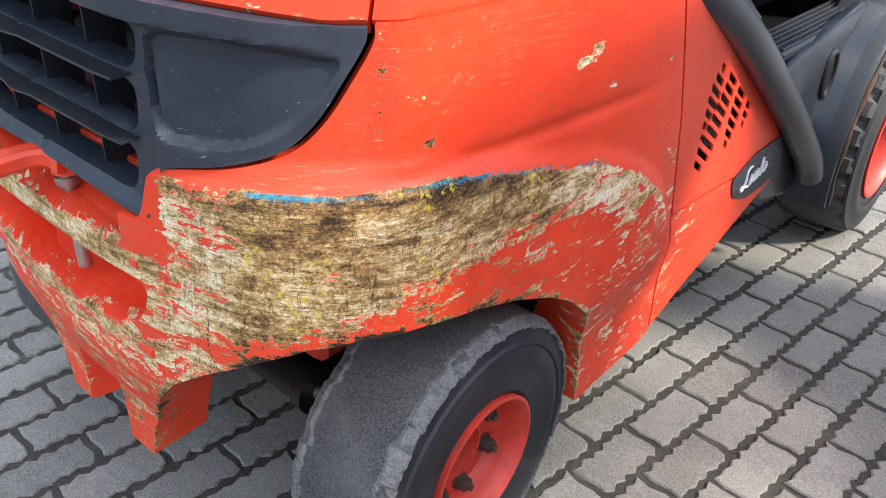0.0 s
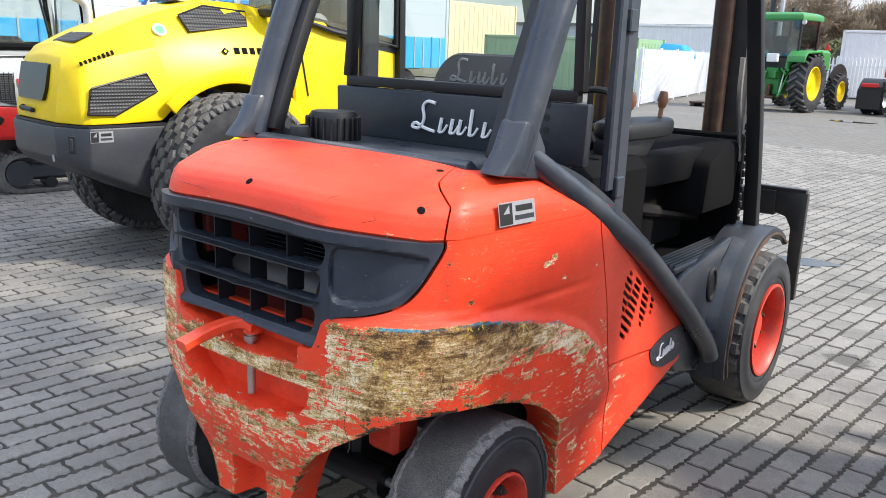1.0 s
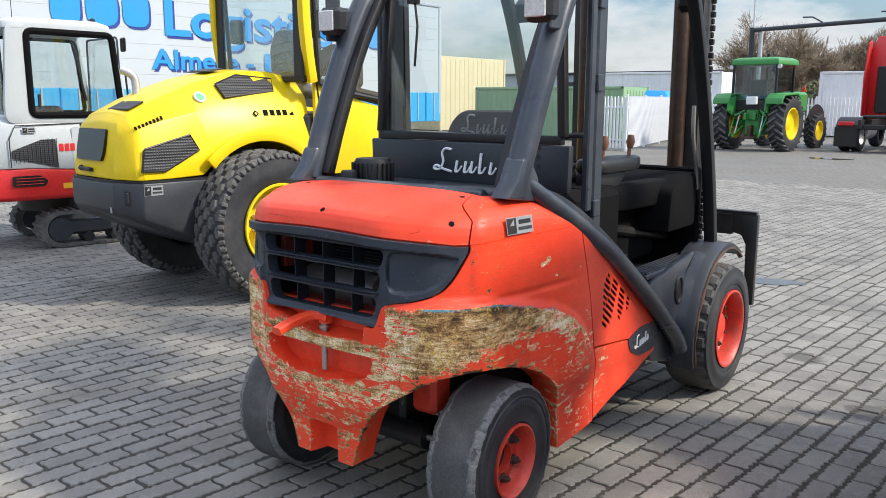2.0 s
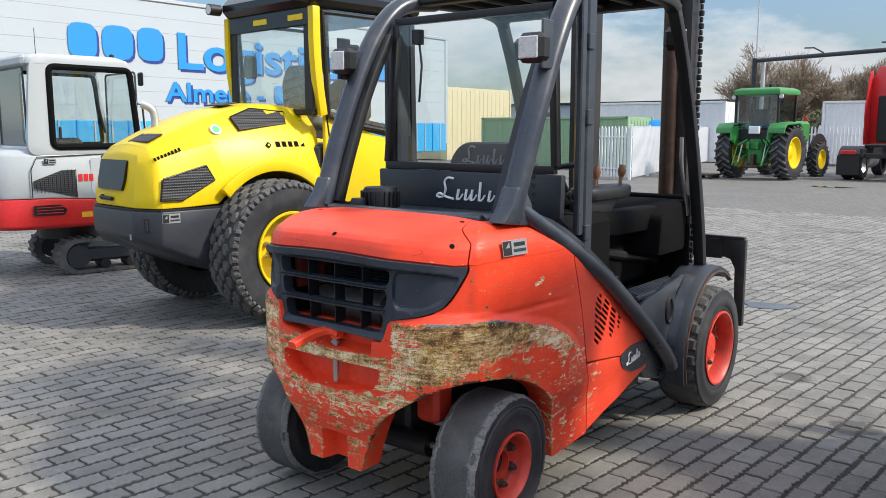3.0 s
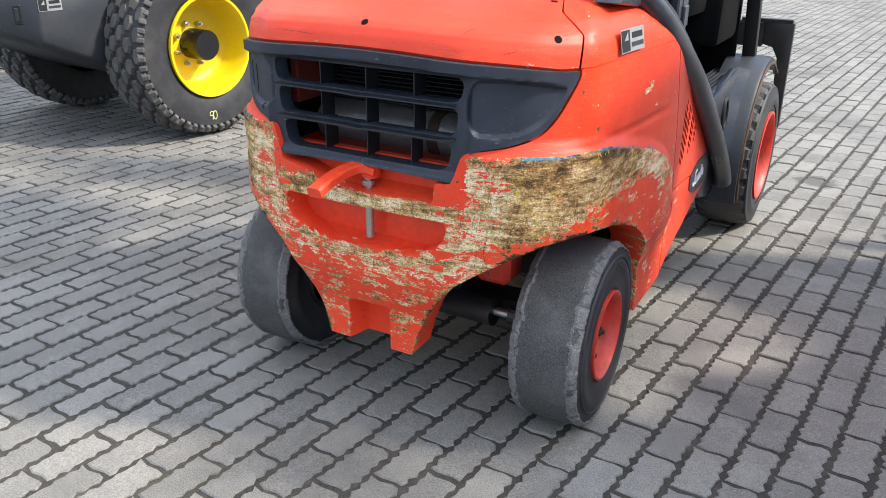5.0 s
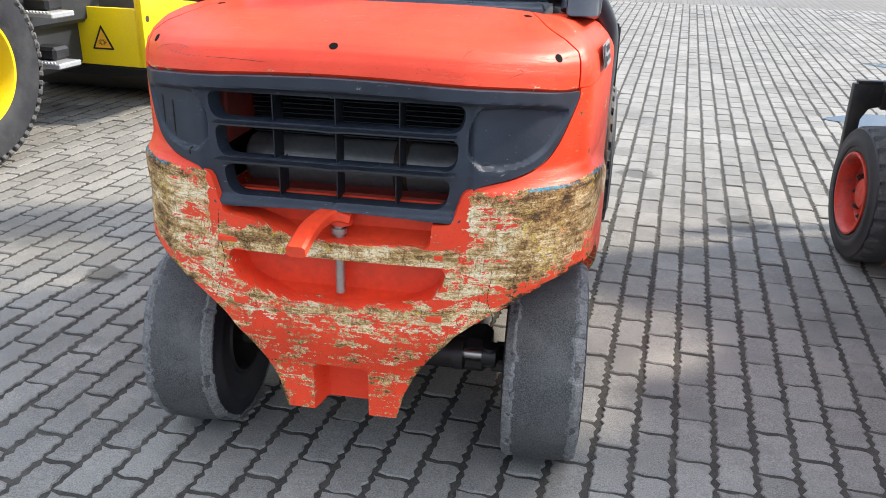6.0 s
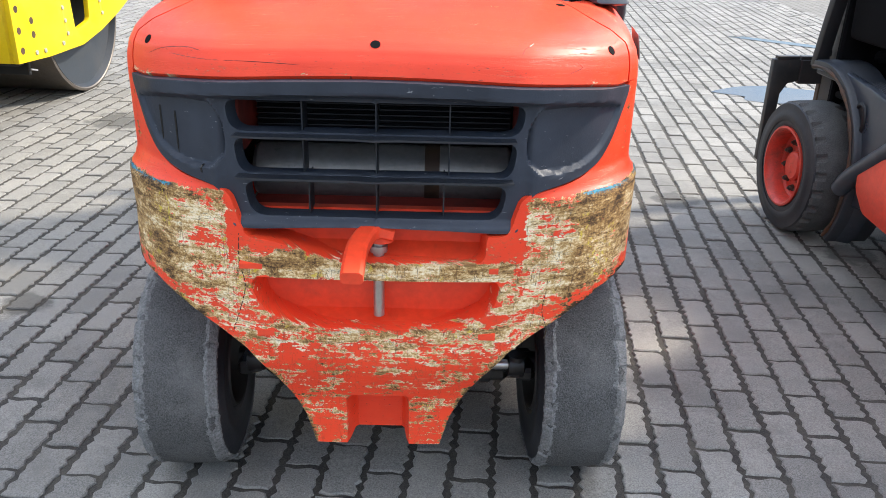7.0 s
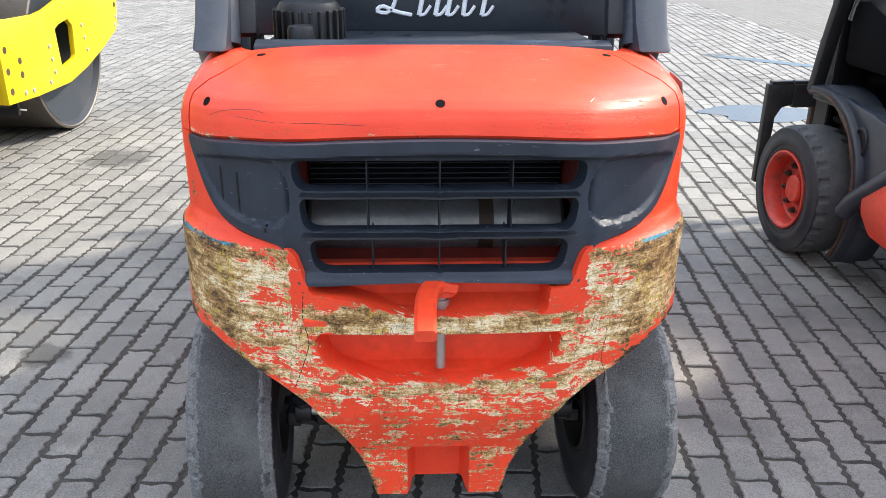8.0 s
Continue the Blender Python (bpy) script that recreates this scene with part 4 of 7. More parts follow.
def build_grille(fl):
    pod = round_poly([(XU(.340), 1.110), (XU(.320), 1.05), (XU(.322), 1.005), (XU(.346), .982), (XU(.40), .979), (XU(.450), .990), (XU(.490), 1.020), (XU(.517), 1.065), (XU(.536), 1.112), (XU(.43), 1.114)], .022)

    def face(q, z, sink):
        a = np.abs(q)
        flat, z = z, z - rise(q) * sstep(.93, 1.12, z)
        bar = -.016 * sstep(1.112, 1.124, z) * sstep(X(.55), X(.44), a)
        d, _, _ = poly_sdf(a, z, pod)
        hollow = sstep(.001, -.006, d) * (.009 + .008 * sstep(X(.50), X(.36), a))
        scoop = .016 * soft_box(a, z, 0, X(.305), .876, 1.115, .010)
        return shell_point(q, np.maximum(z, .97), sink + bar + hollow + scoop - .006) * np.array([1, 1, 0]) + np.stack([0 * q, 0 * q, flat], -1)
    edge = smooth_line([(XU(.552), 1.150), (XU(.550), 1.13), (XU(.534), 1.085), (XU(.510), 1.028), (XU(.480), .990), (XU(.421), .964), (X(.343), .953), (X(.313), .943), (X(.300), .912), (X(.286), .873), (X(.268), .859), (X(.15), .863), (0.0, .867)], 49).tolist()
    outline = both(edge[::-1] + [(XU(x), 1.151 + float(rise(XU(x)))) for x in np.linspace(.53, 0, 14)])
    rows = ((1.070, 1.136, .292, .281), (.978, 1.057, .278, .268), (.884, .962, .264, .250))
    holes = [round_poly([(-X(b), z0), (X(b), z0), (X(a), z1), (-X(a), z1)], .03) for z0, z1, a, b in rows]
    st = .0045
    q = np.arange(-Y(.17), Y(.17) + st, st)
    gr = part("grille", sheet("grille", face, q - q[len(q) // 2], np.arange(.845, 1.20, st), outline, holes, .045), M_GRILLE, fl, "charcoal plastic rear grille with three slots and scuffed side pods")
    for x, z0, z1 in ((-.478, 1.02, 1.098), (-.440, 1.00, 1.092), (-.372, .972, .988)):
        line = [face(np.array([-XU(-x)]), np.array([h]), np.array([.0004]))[0] for h in np.linspace(z0, z1, 8)]
        part("oil_streak", Geo().tube(line, [.0008, .0022, .0028, .0024, .0030, .0026, .0030, .0022], 6), M_OIL, gr, "black oil drip")
    for z0, z1, a, b in rows:
        for x in (-.155, 0, .155):
            k = .94 if z1 < 1.0 else 1.0
            part("fin", Geo().box((x * k, .012, (z0 + z1) / 2), (.0035, .06, z1 - z0 + .02), .001), M_PLASTIC, gr)
    for z in (1.0765, .9875):
        pts = [tuple(face(np.array([X(x) if x >= 0 else -X(-x)]), np.array([z - .012]), np.array([.0]))[0]) for x in np.linspace(-.27, .27, 13)]
        part("louvre", Geo().sweep([(-.004, -.002), (.03, -.002), (.03, .002), (-.004, .002)], pts), M_PLASTIC, gr)
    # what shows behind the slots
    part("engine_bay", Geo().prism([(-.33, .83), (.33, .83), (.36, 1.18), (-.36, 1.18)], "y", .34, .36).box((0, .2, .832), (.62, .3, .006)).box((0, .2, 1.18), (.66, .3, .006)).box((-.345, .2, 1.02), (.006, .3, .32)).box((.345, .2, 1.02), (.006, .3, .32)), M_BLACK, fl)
    # shade behind the slots is put into this cowl's darker red
    part("inner_cowl", Geo().prism([(.02, .838), (.30, .838), (.30, .905), (.22, .868), (.08, .852), (.02, .850)], "x", -.30, .30).box((.325, .17, 1.06), (.03, .2, .16)).box((-.325, .17, 1.06), (.03, .2, .16)), M_DULLRED, fl, "red inner cowling, darkened for the shade in the bay")
    part("silencer", Geo().tube([(-.305, .205, .912), (-.295, .205, .912), (.295, .205, .912), (.305, .205, .912)], [.058, .066, .066, .058], 32), M_SOOT, fl, "dull metal exhaust silencer behind the grille")
    part("silencer_strap", Geo().tube([(.10, .205, .912), (.135, .205, .912)], .069, 32), M_RUST, fl, "rusty silencer strap")
    for k in range(12):
        part("cooler_slat", Geo().box((0.0, .23, .993 + k * .013), (.60, .05, .0035), .001, pose(0, 0, 0, 24).to_3x3()), M_PLASTIC, fl)


def build_tow(fl):
    rec = Geo().box((0, .030, .735), (.66, .030, .30), .004).prism([(-.062, .600), (.02, .600), (.02, .640), (-.02, .622), (-.062, .615)], "x", -.27, .27)
    rec.prism([(-.060, .766), (.02, .766), (.02, .815), (-.01, .792), (-.060, .778)], "x", -.30, .27)
    part("tow_recess", rec, M_REDC, fl, "bright red recess behind the towing bar")
    part("towing_pin", Geo().tube([(.004, -.022, .640), (.004, -.022, .84)], .0125, 16).tube([(.004, -.022, .80), (.004, -.022, .815)], .02, 12), M_STEEL, fl, "bare steel towing pin")
    pts = smooth_line([(.036, -.026, .848), (.008, -.032, .854), (-.016, -.055, .856), (-.030, -.105, .851), (-.034, -.16, .842), (-.035, -.222, .826)], 20)
    g = Geo().sweep([(-.023, -.010), (-.017, -.016), (.017, -.016), (.023, -.010), (.023, .008), (.016, .014), (-.016, .014), (-.023, .008)], pts)
    g.tube([(.010, -.018, .825), (.010, -.018, .862)], .028, 20)
    part("pin_handle", g, M_REDC, fl, "bright red curved pin handle")


def build_cab(fl):
    # platform behind the hood
    plat = Geo().prism([(.362, 1.19), (.366, 1.312), (.40, 1.322), (.43, 1.300), (.84, 1.285), (.84, 1.19)], "x", -.44, .44)
    part("platform", plat, M_FRAME, fl, "glossy dark platform behind the hood", .006)
    part("tank_cap", Geo().lathe([(.0001, .04), (.03, .04), (.035, .03), (.035, .0), (.045, 0), (.045, -.02)], (-.335, .47, 1.305), "z", 20), M_BLACK, fl)
    flt = part("air_filter_housing", Geo().lathe([(.0001, .10), (.075, .10), (.085, .085), (.085, 0)], (-.33, .62, 1.29), "z", 28), M_BLACK, fl, "ribbed black filter housing")
    for k in range(22):
        t = 2 * math.pi * k / 22
        part("rib", Geo().box((-.33 + math.cos(t) * .09, .62 + math.sin(t) * .09, 1.33), (.014, .008, .085), .002, pose(0, 0, 0, 0, 0, math.degrees(t)).to_3x3()), M_BLACK, flt)
    # rear wall with emblem and window
    wall = Geo().prism([(-.54, 1.27), (.54, 1.27), (.545, 1.465), (-.545, 1.465)], "y", .845, .885)
    part("rear_wall", wall, M_WALL, fl, "dark rear cab wall", .008)
    script_shapes(fl, (-.155, .842, 1.325), .345, .11, (1, 0, 0), (0, 0, 1), (0, -1, 0), M_INK)
    for x in (.36, .40):
        for k in range(4):
            part("vent_hole", Geo().tube([(x, .8435, 1.335 + k * .04), (x, .85, 1.335 + k * .04)], .011, 10), M_BLACK, fl)
    bar = [(-.018, -.018), (.018, -.018), (.018, .018), (-.018, .018)]
    win = part("rear_window", Geo().sweep(bar, [(-.50, .87, 1.485), (.50, .87, 1.485)]), M_BLACK, fl, "rear cab window in a black frame", .004)
    for s in (1, -1):
        part("window_frame", Geo().sweep(bar, [(s * .50, .87, 1.50), (s * .455, .90, 2.19)], (0, 1, 0)), M_BLACK, win, bevel=.004)
    part("window_frame", Geo().sweep(bar, [(-.46, .90, 2.2), (.46, .90, 2.2)]), M_BLACK, win, bevel=.004)
    pane = part("pane", Geo().prism([(-.49, 1.485), (.49, 1.485), (.45, 2.19), (-.45, 2.19)], "y", .884, .888), M_GLASS, win)
    pane.visible_shadow = False
    part("wiper", Geo().tube([(-.30, .872, 2.15), (-.27, .865, 1.98), (-.29, .868, 1.80)], .006, 6).tube([(-.30, .872, 2.15), (-.30, .872, 2.08)], .03, 8), M_BLACK, win)
    # rear posts, curving into the roof
    for s in (1, -1):
        line = smooth_line([(s * .535, .44, 1.30), (s * .545, .52, 1.52), (s * .548, .64, 1.80), (s * .545, .77, 2.05), (s * .535, .90, 2.22), (s * .52, 1.04, 2.31), (s * .50, 1.25, 2.34)], 26)
        part("rear_post", Geo().tube(line, .046, 16, squash=1.15), M_FRAME, fl, "curved anthracite cab post")
        inner = smooth_line([(s * .475, .47, 1.32), (s * .48, .56, 1.55), (s * .485, .70, 1.86), (s * .485, .86, 2.13)], 14)
        part("post_rail", Geo().sweep([(-.022, -.03), (.022, -.03), (.022, .03), (-.022, .03)], inner, (s, 0, 0)), M_BLACK, fl, bevel=.004)
        foot = Geo().prism([(.34, 1.298), (.56, 1.268), (.55, 1.36), (.49, 1.44), (.44, 1.44), (.40, 1.36)], "x", min(s * .50, s * .585), max(s * .50, s * .585))
        part("post_foot", foot, M_FRAME, fl, bevel=.012)
        guard = smooth_line([(s * .542, .47, 1.365), (s * .580, .56, 1.295), (s * .603, .68, 1.222), (s * .610, .92, 1.095), (s * .612, 1.21, .935), (s * .612, 1.55, .705), (s * .612, 1.76, .55), (s * .610, 1.92, .425), (s * .609, 1.985, .350)], 40)
        part("guard_tube", Geo().tube(guard, [.032 + .009 * min(1, k / 12) for k in range(40)], 16), M_FRAME, fl, "black diagonal guard tube with chipped paint")
        strip_ = smooth_line([(s * .56, .45, 1.345), (s * .59, .68, 1.27), (s * .60, .92, 1.15), (s * .605, 1.21, .975)], 20)
        part("trim_strip", Geo().sweep([(-.012, -.03), (.012, -.03), (.012, .02), (-.012, .02)], strip_, (s, 0, 0)), M_FRAME, fl)
        # door post with its rails
        post = part("door_post", Geo().box((s * .555, 1.03, 1.66), (.055, .075, 1.34), .008), M_FRAME, fl)
        part("door_rail", Geo().box((s * .57, .955, 1.74), (.03, .045, 1.10), .006), M_FRAME, post)
        part("door_seal", Geo().box((s * .545, .99, 1.70), (.02, .02, 1.25), .004), M_BLACK, post)
        for z in (1.20, 1.72, 2.05):
            part("hinge", Geo().box((s * .585, 1.005, z), (.02, .05, .07), .004), M_FRAME, post)
        # front post
        fp = smooth_line([(s * .56, 2.50, .80), (s * .56, 2.42, 1.15), (s * .56, 2.28, 1.60), (s * .555, 2.12, 2.02), (s * .55, 1.98, 2.30)], 20)
        part("front_post", Geo().sweep([(-.026, -.032), (.026, -.032), (.026, .032), (-.026, .032)], fp, (s, 0, 0)), M_BLACK, fl, "black front cab post", .008)
        part("grab_rail", Geo().tube(smooth_line([(s * .53, 2.20, 1.62), (s * .52, 2.24, 1.45), (s * .50, 2.36, 1.28), (s * .50, 2.40, 1.16)], 12), .012, 8), M_STEEL, fl)
        part("roof_rail", Geo().sweep([(-.035, -.03), (.035, -.03), (.035, .03), (-.035, .03)], smooth_line([(s * .50, 1.15, 2.335), (s * .52, 1.6, 2.35), (s * .54, 1.90, 2.335), (s * .55, 2.0, 2.29)], 12)), M_BLACK, fl, bevel=.01)
        # working lamps
        lamp = part("work_lamp", Geo().box((s * .545, .60, 1.995), (.125, .085, .12), .022), M_BLACK, fl, "square black working lamp")
        part("lens", Geo().box((s * .545, .556, 1.995), (.092, .008, .088), .004), M_LENS, lamp)
        for i in range(3):
            for k in range(3):
                part("reflector", Geo().lathe([(.012, 0), (.009, .003), (.0001, .004)], (s * .545 + (i - 1) * .028, .5515, 1.995 + (k - 1) * .027), "y", 10), M_STEEL, lamp)
        part("bracket", Geo().box((s * .55, .67, 2.0), (.03, .12, .10), .006).box((s * .585, .64, 2.01), (.012, .09, .20), .005), M_FRAME, lamp)
        fr = part("work_lamp", Geo().box((s * .50, 2.12, 2.16), (.13, .07, .13), .03), M_BLACK, fl)
        part("lens", Geo().box((s * .50, 2.158, 2.16), (.10, .006, .10), .003), M_LENS, fr)
    part("roof_bar", Geo().box((0, 1.12, 2.33), (1.0, .09, .05), .012), M_BLACK, fl)
    part("roof_bar", Geo().box((0, 1.92, 2.335), (1.06, .10, .06), .012), M_BLACK, fl)
    part("roof_panel", Geo().box((0, 1.52, 2.375), (.98, .80, .014), .004), M_BLACK, fl, "dark cab roof panel")
    for k in range(5):
        part("roof_bar", Geo().box((-.36 + k * .18, 1.52, 2.345), (.035, .74, .05), .01), M_BLACK, fl)
    # seat, arm rest, dashboard, floor; the near-black parts hold the roof's shade in their colour
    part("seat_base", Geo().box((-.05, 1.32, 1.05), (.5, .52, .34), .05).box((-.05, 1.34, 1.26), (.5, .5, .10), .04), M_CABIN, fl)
    back = part("seat_back", Geo().prism(round_poly([(-.29, 1.25), (.19, 1.25), (.21, 1.50), (.13, 1.60), (-.23, 1.60), (-.31, 1.50)], .06), "y", 1.12, 1.22), M_SEAT, fl, "dark cloth seat back with a pale emblem", .025)
    script_shapes(back, (-.20, 1.112, 1.49), .26, .09, (1, 0, 0), (0, 0, 1), (0, -1, 0), M_LABEL)
    part("arm_rest", Geo().prism(round_poly([(.27, 1.36), (.43, 1.34), (.45, 1.72), (.40, 1.85), (.33, 1.86), (.27, 1.74)], .07, 6), "z", 1.305, 1.372), M_BLACK, fl, "padded black arm rest with two levers", .02)
    part("arm_rest_stem", Geo().prism([(1.36, 1.20), (1.62, 1.22), (1.72, 1.31), (1.36, 1.31)], "x", .29, .40), M_BLACK, fl, bevel=.02)
    for x, y in ((.36, 1.79), (.33, 1.56)):
        part("lever", Geo().tube([(x, y, 1.37), (x, y + .01, 1.42)], .010, 8).tube([(x, y + .01, 1.41), (x, y + .015, 1.44), (x, y + .02, 1.475)], [.014, .023, .015], 12), M_WOOD, fl, "brown lever knob")
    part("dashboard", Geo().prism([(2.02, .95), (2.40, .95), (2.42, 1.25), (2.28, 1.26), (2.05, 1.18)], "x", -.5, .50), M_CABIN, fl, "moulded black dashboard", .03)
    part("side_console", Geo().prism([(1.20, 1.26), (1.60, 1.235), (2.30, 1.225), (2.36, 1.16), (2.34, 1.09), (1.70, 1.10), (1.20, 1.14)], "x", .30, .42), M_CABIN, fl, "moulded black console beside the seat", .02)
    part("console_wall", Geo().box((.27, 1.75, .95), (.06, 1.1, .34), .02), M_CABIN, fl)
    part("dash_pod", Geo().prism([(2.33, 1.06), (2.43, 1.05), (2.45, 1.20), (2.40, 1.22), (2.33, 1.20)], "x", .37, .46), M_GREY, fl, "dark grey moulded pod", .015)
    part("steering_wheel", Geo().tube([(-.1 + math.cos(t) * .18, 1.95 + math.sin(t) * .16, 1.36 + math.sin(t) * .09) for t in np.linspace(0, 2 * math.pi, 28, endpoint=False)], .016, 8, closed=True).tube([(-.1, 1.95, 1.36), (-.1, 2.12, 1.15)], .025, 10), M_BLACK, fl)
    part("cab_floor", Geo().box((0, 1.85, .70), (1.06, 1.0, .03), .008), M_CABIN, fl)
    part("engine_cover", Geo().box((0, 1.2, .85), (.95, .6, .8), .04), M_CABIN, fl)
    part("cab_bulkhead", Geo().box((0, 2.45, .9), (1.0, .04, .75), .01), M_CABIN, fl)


M_WALL = coat("rear_wall_paint", (0.020, 0.024, 0.031), 0.4, dirt=(0.10, 0.10, 0.10), dirtiness=0.2)
M_SEAT = coat("dark_seat_cloth", (0.03, 0.034, 0.045), 0.85, dirtiness=0.1, fine=150, bump=0.3)
M_WOOD = coat("brown_knob", (0.17, 0.07, 0.03), 0.4, dirtiness=0.1)


def build_running_gear(fl):
    for s in (1, -1):
        wheel(fl, "rear_wheel", (s * .49, .365, .297), .297, .205, .140, s, 6, .05, .045).matrix_basis = pose(.512 if s > 0 else -.535, .365 if s > 0 else .345, .297, 17 * s, 0, 2.5 + (0 if s > 0 else 180))
        wheel(fl, "front_wheel", (s * .575, 2.48, .365), .365, .25, .215, s, 10, .045, .035)
        # front fender, step side and step
        arc = [(s * .60, 2.48 + math.cos(t) * .455, .365 + math.sin(t) * (.435 + .045 * max(0, math.sin(t)))) for t in np.linspace(radians(198), radians(58), 24)]
        prof = [(-.012, -s * .13), (-.012, s * .052), (-.004, s * .066), (.034, s * .066), (.034, s * .056), (.012, s * .046), (.012, -s * .13)]
        fen = part("front_fender", Geo().sweep(prof, arc, (1, 0, 0)), M_GREY, fl, "dark front fender with a rusty edge")
        lipl = [(s * .668, 2.48 + (y - 2.48) * .955, .365 + (z - .365) * .955) for _, y, z in arc]
        part("fender_edge", Geo().tube(lipl, [.008 + .003 * math.sin(k * 1.7) for k in range(24)], 8), M_RUST, fen, "rusty rolled edge")
        flare = Geo()
        inner = [(s * .556, 2.48 + (y - 2.48) * 1.06, .365 + (z - .365) * 1.05) for _, y, z in arc[:15]]
        outer = [(s * .664, y, z) for _, y, z in arc[:15]]
        n_ = len(inner)
        flare.add(inner + outer + [(x - s * .012, y + .006, z) for x, y, z in inner] + [(x - s * .012, y + .006, z) for x, y, z in outer], [(k, k + 1, n_ + k + 1, n_ + k) for k in range(n_ - 1)] + [(2 * n_ + k + 1, 2 * n_ + k, 3 * n_ + k, 3 * n_ + k + 1) for k in range(n_ - 1)])
        part("fender_flare", flare, M_FRAME, fen)
        side = [(1.66, .40), (1.74, .33), (2.00, .262), (2.06, .262), (2.06, .56), (2.14, .74), (2.26, .83), (1.98, .80), (1.74, .76), (1.55, .69)]
        hole_c = (2.03, .655)
        part("step_side", Geo().prism(side, "x", min(s * .52, s * .565), max(s * .52, s * .565)), M_FRAME, fl, "dark step side plate", .012)
        ring = [(s * .567, hole_c[0] + math.cos(t) * .040, hole_c[1] + math.sin(t) * .07) for t in np.linspace(0, 2 * math.pi, 24, endpoint=False)]
        part("step_hole", Geo().tube(ring, .010, 8, closed=True).prism([(p[1], p[2]) for p in ring], "x", s * .561, s * .569), M_BLACK, fl)
        tread = part("step_plate", Geo().box((s * .48, 2.10, .775), (.13, .88, .03), .008), M_PLASTIC, fl)
        for k in range(6):
            part("tread_rib", Geo().box((s * (.43 + k * .020), 2.10, .792), (.010, .84, .01), .002), M_PLASTIC, tread)
        part("tilt_rod", Geo().tube([(s * .30, 1.7, 1.0), (s * .30, 2.5, .85)], .03, 10), M_GREASE, fl)
        # mast
        part("mast_channel", Geo().sweep([(-.05, -.07), (.03, -.07), (.03, -.05), (-.03, -.05), (-.03, .05), (.03, .05), (.03, .07), (-.05, .07)] if s > 0 else [(.05, -.07), (-.03, -.07), (-.03, -.05), (.03, -.05), (.03, .05), (-.03, .05), (-.03, .07), (.05, .07)], [(s * .36, 2.66, .12), (s * .36, 2.64, 3.1)], (0, 1, 0)), M_CARRIAGE, fl, "dark mast channel")
        part("mast_inner", Geo().box((s * .28, 2.66, 1.6), (.06, .10, 2.9), .008), M_GREASE, fl)
        part("lift_cylinder", Geo().tube([(s * .30, 2.55, .3), (s * .30, 2.53, 3.0)], .046, 16), M_BROWN, fl, "brown oily lift cylinder")
        chain = Geo()
        for k in range(60):
            chain.box((s * .435, 2.66, .80 + k * .038), (.030 if k % 2 else .018, .020, .034), .005)
        part("lift_chain", chain, M_GREASE, fl, "greasy black lift chain")
        # carriage end leg
        part("carriage_leg", Geo().prism([(s * .70, .42), (s * .645, .42), (s * .635, .79), (s * .605, .845), (s * .55, .86), (s * .55, .975), (s * .70, .975)], "y", 2.875, 2.915), M_CARRIAGE, fl, bevel=.006)
        part("rear_fork_shank", Geo().box((s * .25, 2.95, .55), (.12, .05, .9), .01), M_RUST, fl)
    part("carriage_bar", Geo().box((0, 2.894, .91), (1.10, .043, .13), .006).box((-.35, 2.894, .982), (.4, .04, .02), .003).box((.15, 2.894, .982), (.4, .04, .02), .003).box((.56, 2.894, .982), (.26, .04, .02), .003).box((-.62, 2.894, .982), (.12, .04, .02), .003), M_CARRIAGE, fl, "notched black steel carriage bar")
    part("carriage_bar", Geo().box((0, 2.894, .47), (.95, .043, .10), .008), M_CARRIAGE, fl)
    part("mast_crossbar", Geo().box((0, 2.62, 2.85), (.7, .06, .12), .01), M_CARRIAGE, fl)
    part("tank_side", Geo().prism([(1.1, .27), (1.74, .32), (1.83, .40), (1.85, .52), (1.78, .585), (1.1, .68)], "x", -.64, -.50), M_REDC, fl, "red tank side", .02)
    # steering axle and chassis
    part("rear_axle", Geo().box((0, .38, .30), (.70, .14, .11), .02).tube([(-.42, .33, .31), (.42, .33, .31)], .03, 12).box((0, .36, .42), (.30, .2, .18), .02), M_GREASE, fl, "greasy black steering axle")
    part("steering_cylinder", Geo().tube([(-.27, .255, .345), (.27, .255, .345)], .042, 16).tube([(-.255, .255, .345), (-.285, .255, .345)], .05, 16).tube([(.255, .255, .345), (.285, .255, .345)], .05, 16), M_GREASE, fl)
    part("chassis", Geo().box((0, 1.25, .42), (1.02, 1.1, .30), .02).box((0, .62, .60), (.5, .5, .3), .02).box((0, 2.1, .5), (.9, .7, .3), .02), M_GREASE, fl)
    for s in (1, -1):
        part("axle_bracket", Geo().box((s * .28, .28, .56), (.12, .12, .22), .02), M_REDIN, fl)
        part("piston_rod", Geo().tube([(s * .28, .255, .345), (s * .345, .258, .344)], .014, 14), M_STEEL, fl, "polished steering piston rod")
        part("track_rod", Geo().tube([(s * .335, .258, .344), (s * .375, .262, .342)], .032, 14).tube([(s * .36, .26, .315), (s * .36, .26, .375)], .026, 14).box((s * .385, .31, .315), (.05, .13, .04), .01), M_GREASE, fl, "greasy steering yoke")
    part("front_axle", Geo().tube([(-.5, 2.4, .365), (.5, 2.4, .365)], .10, 16), M_GREASE, fl)


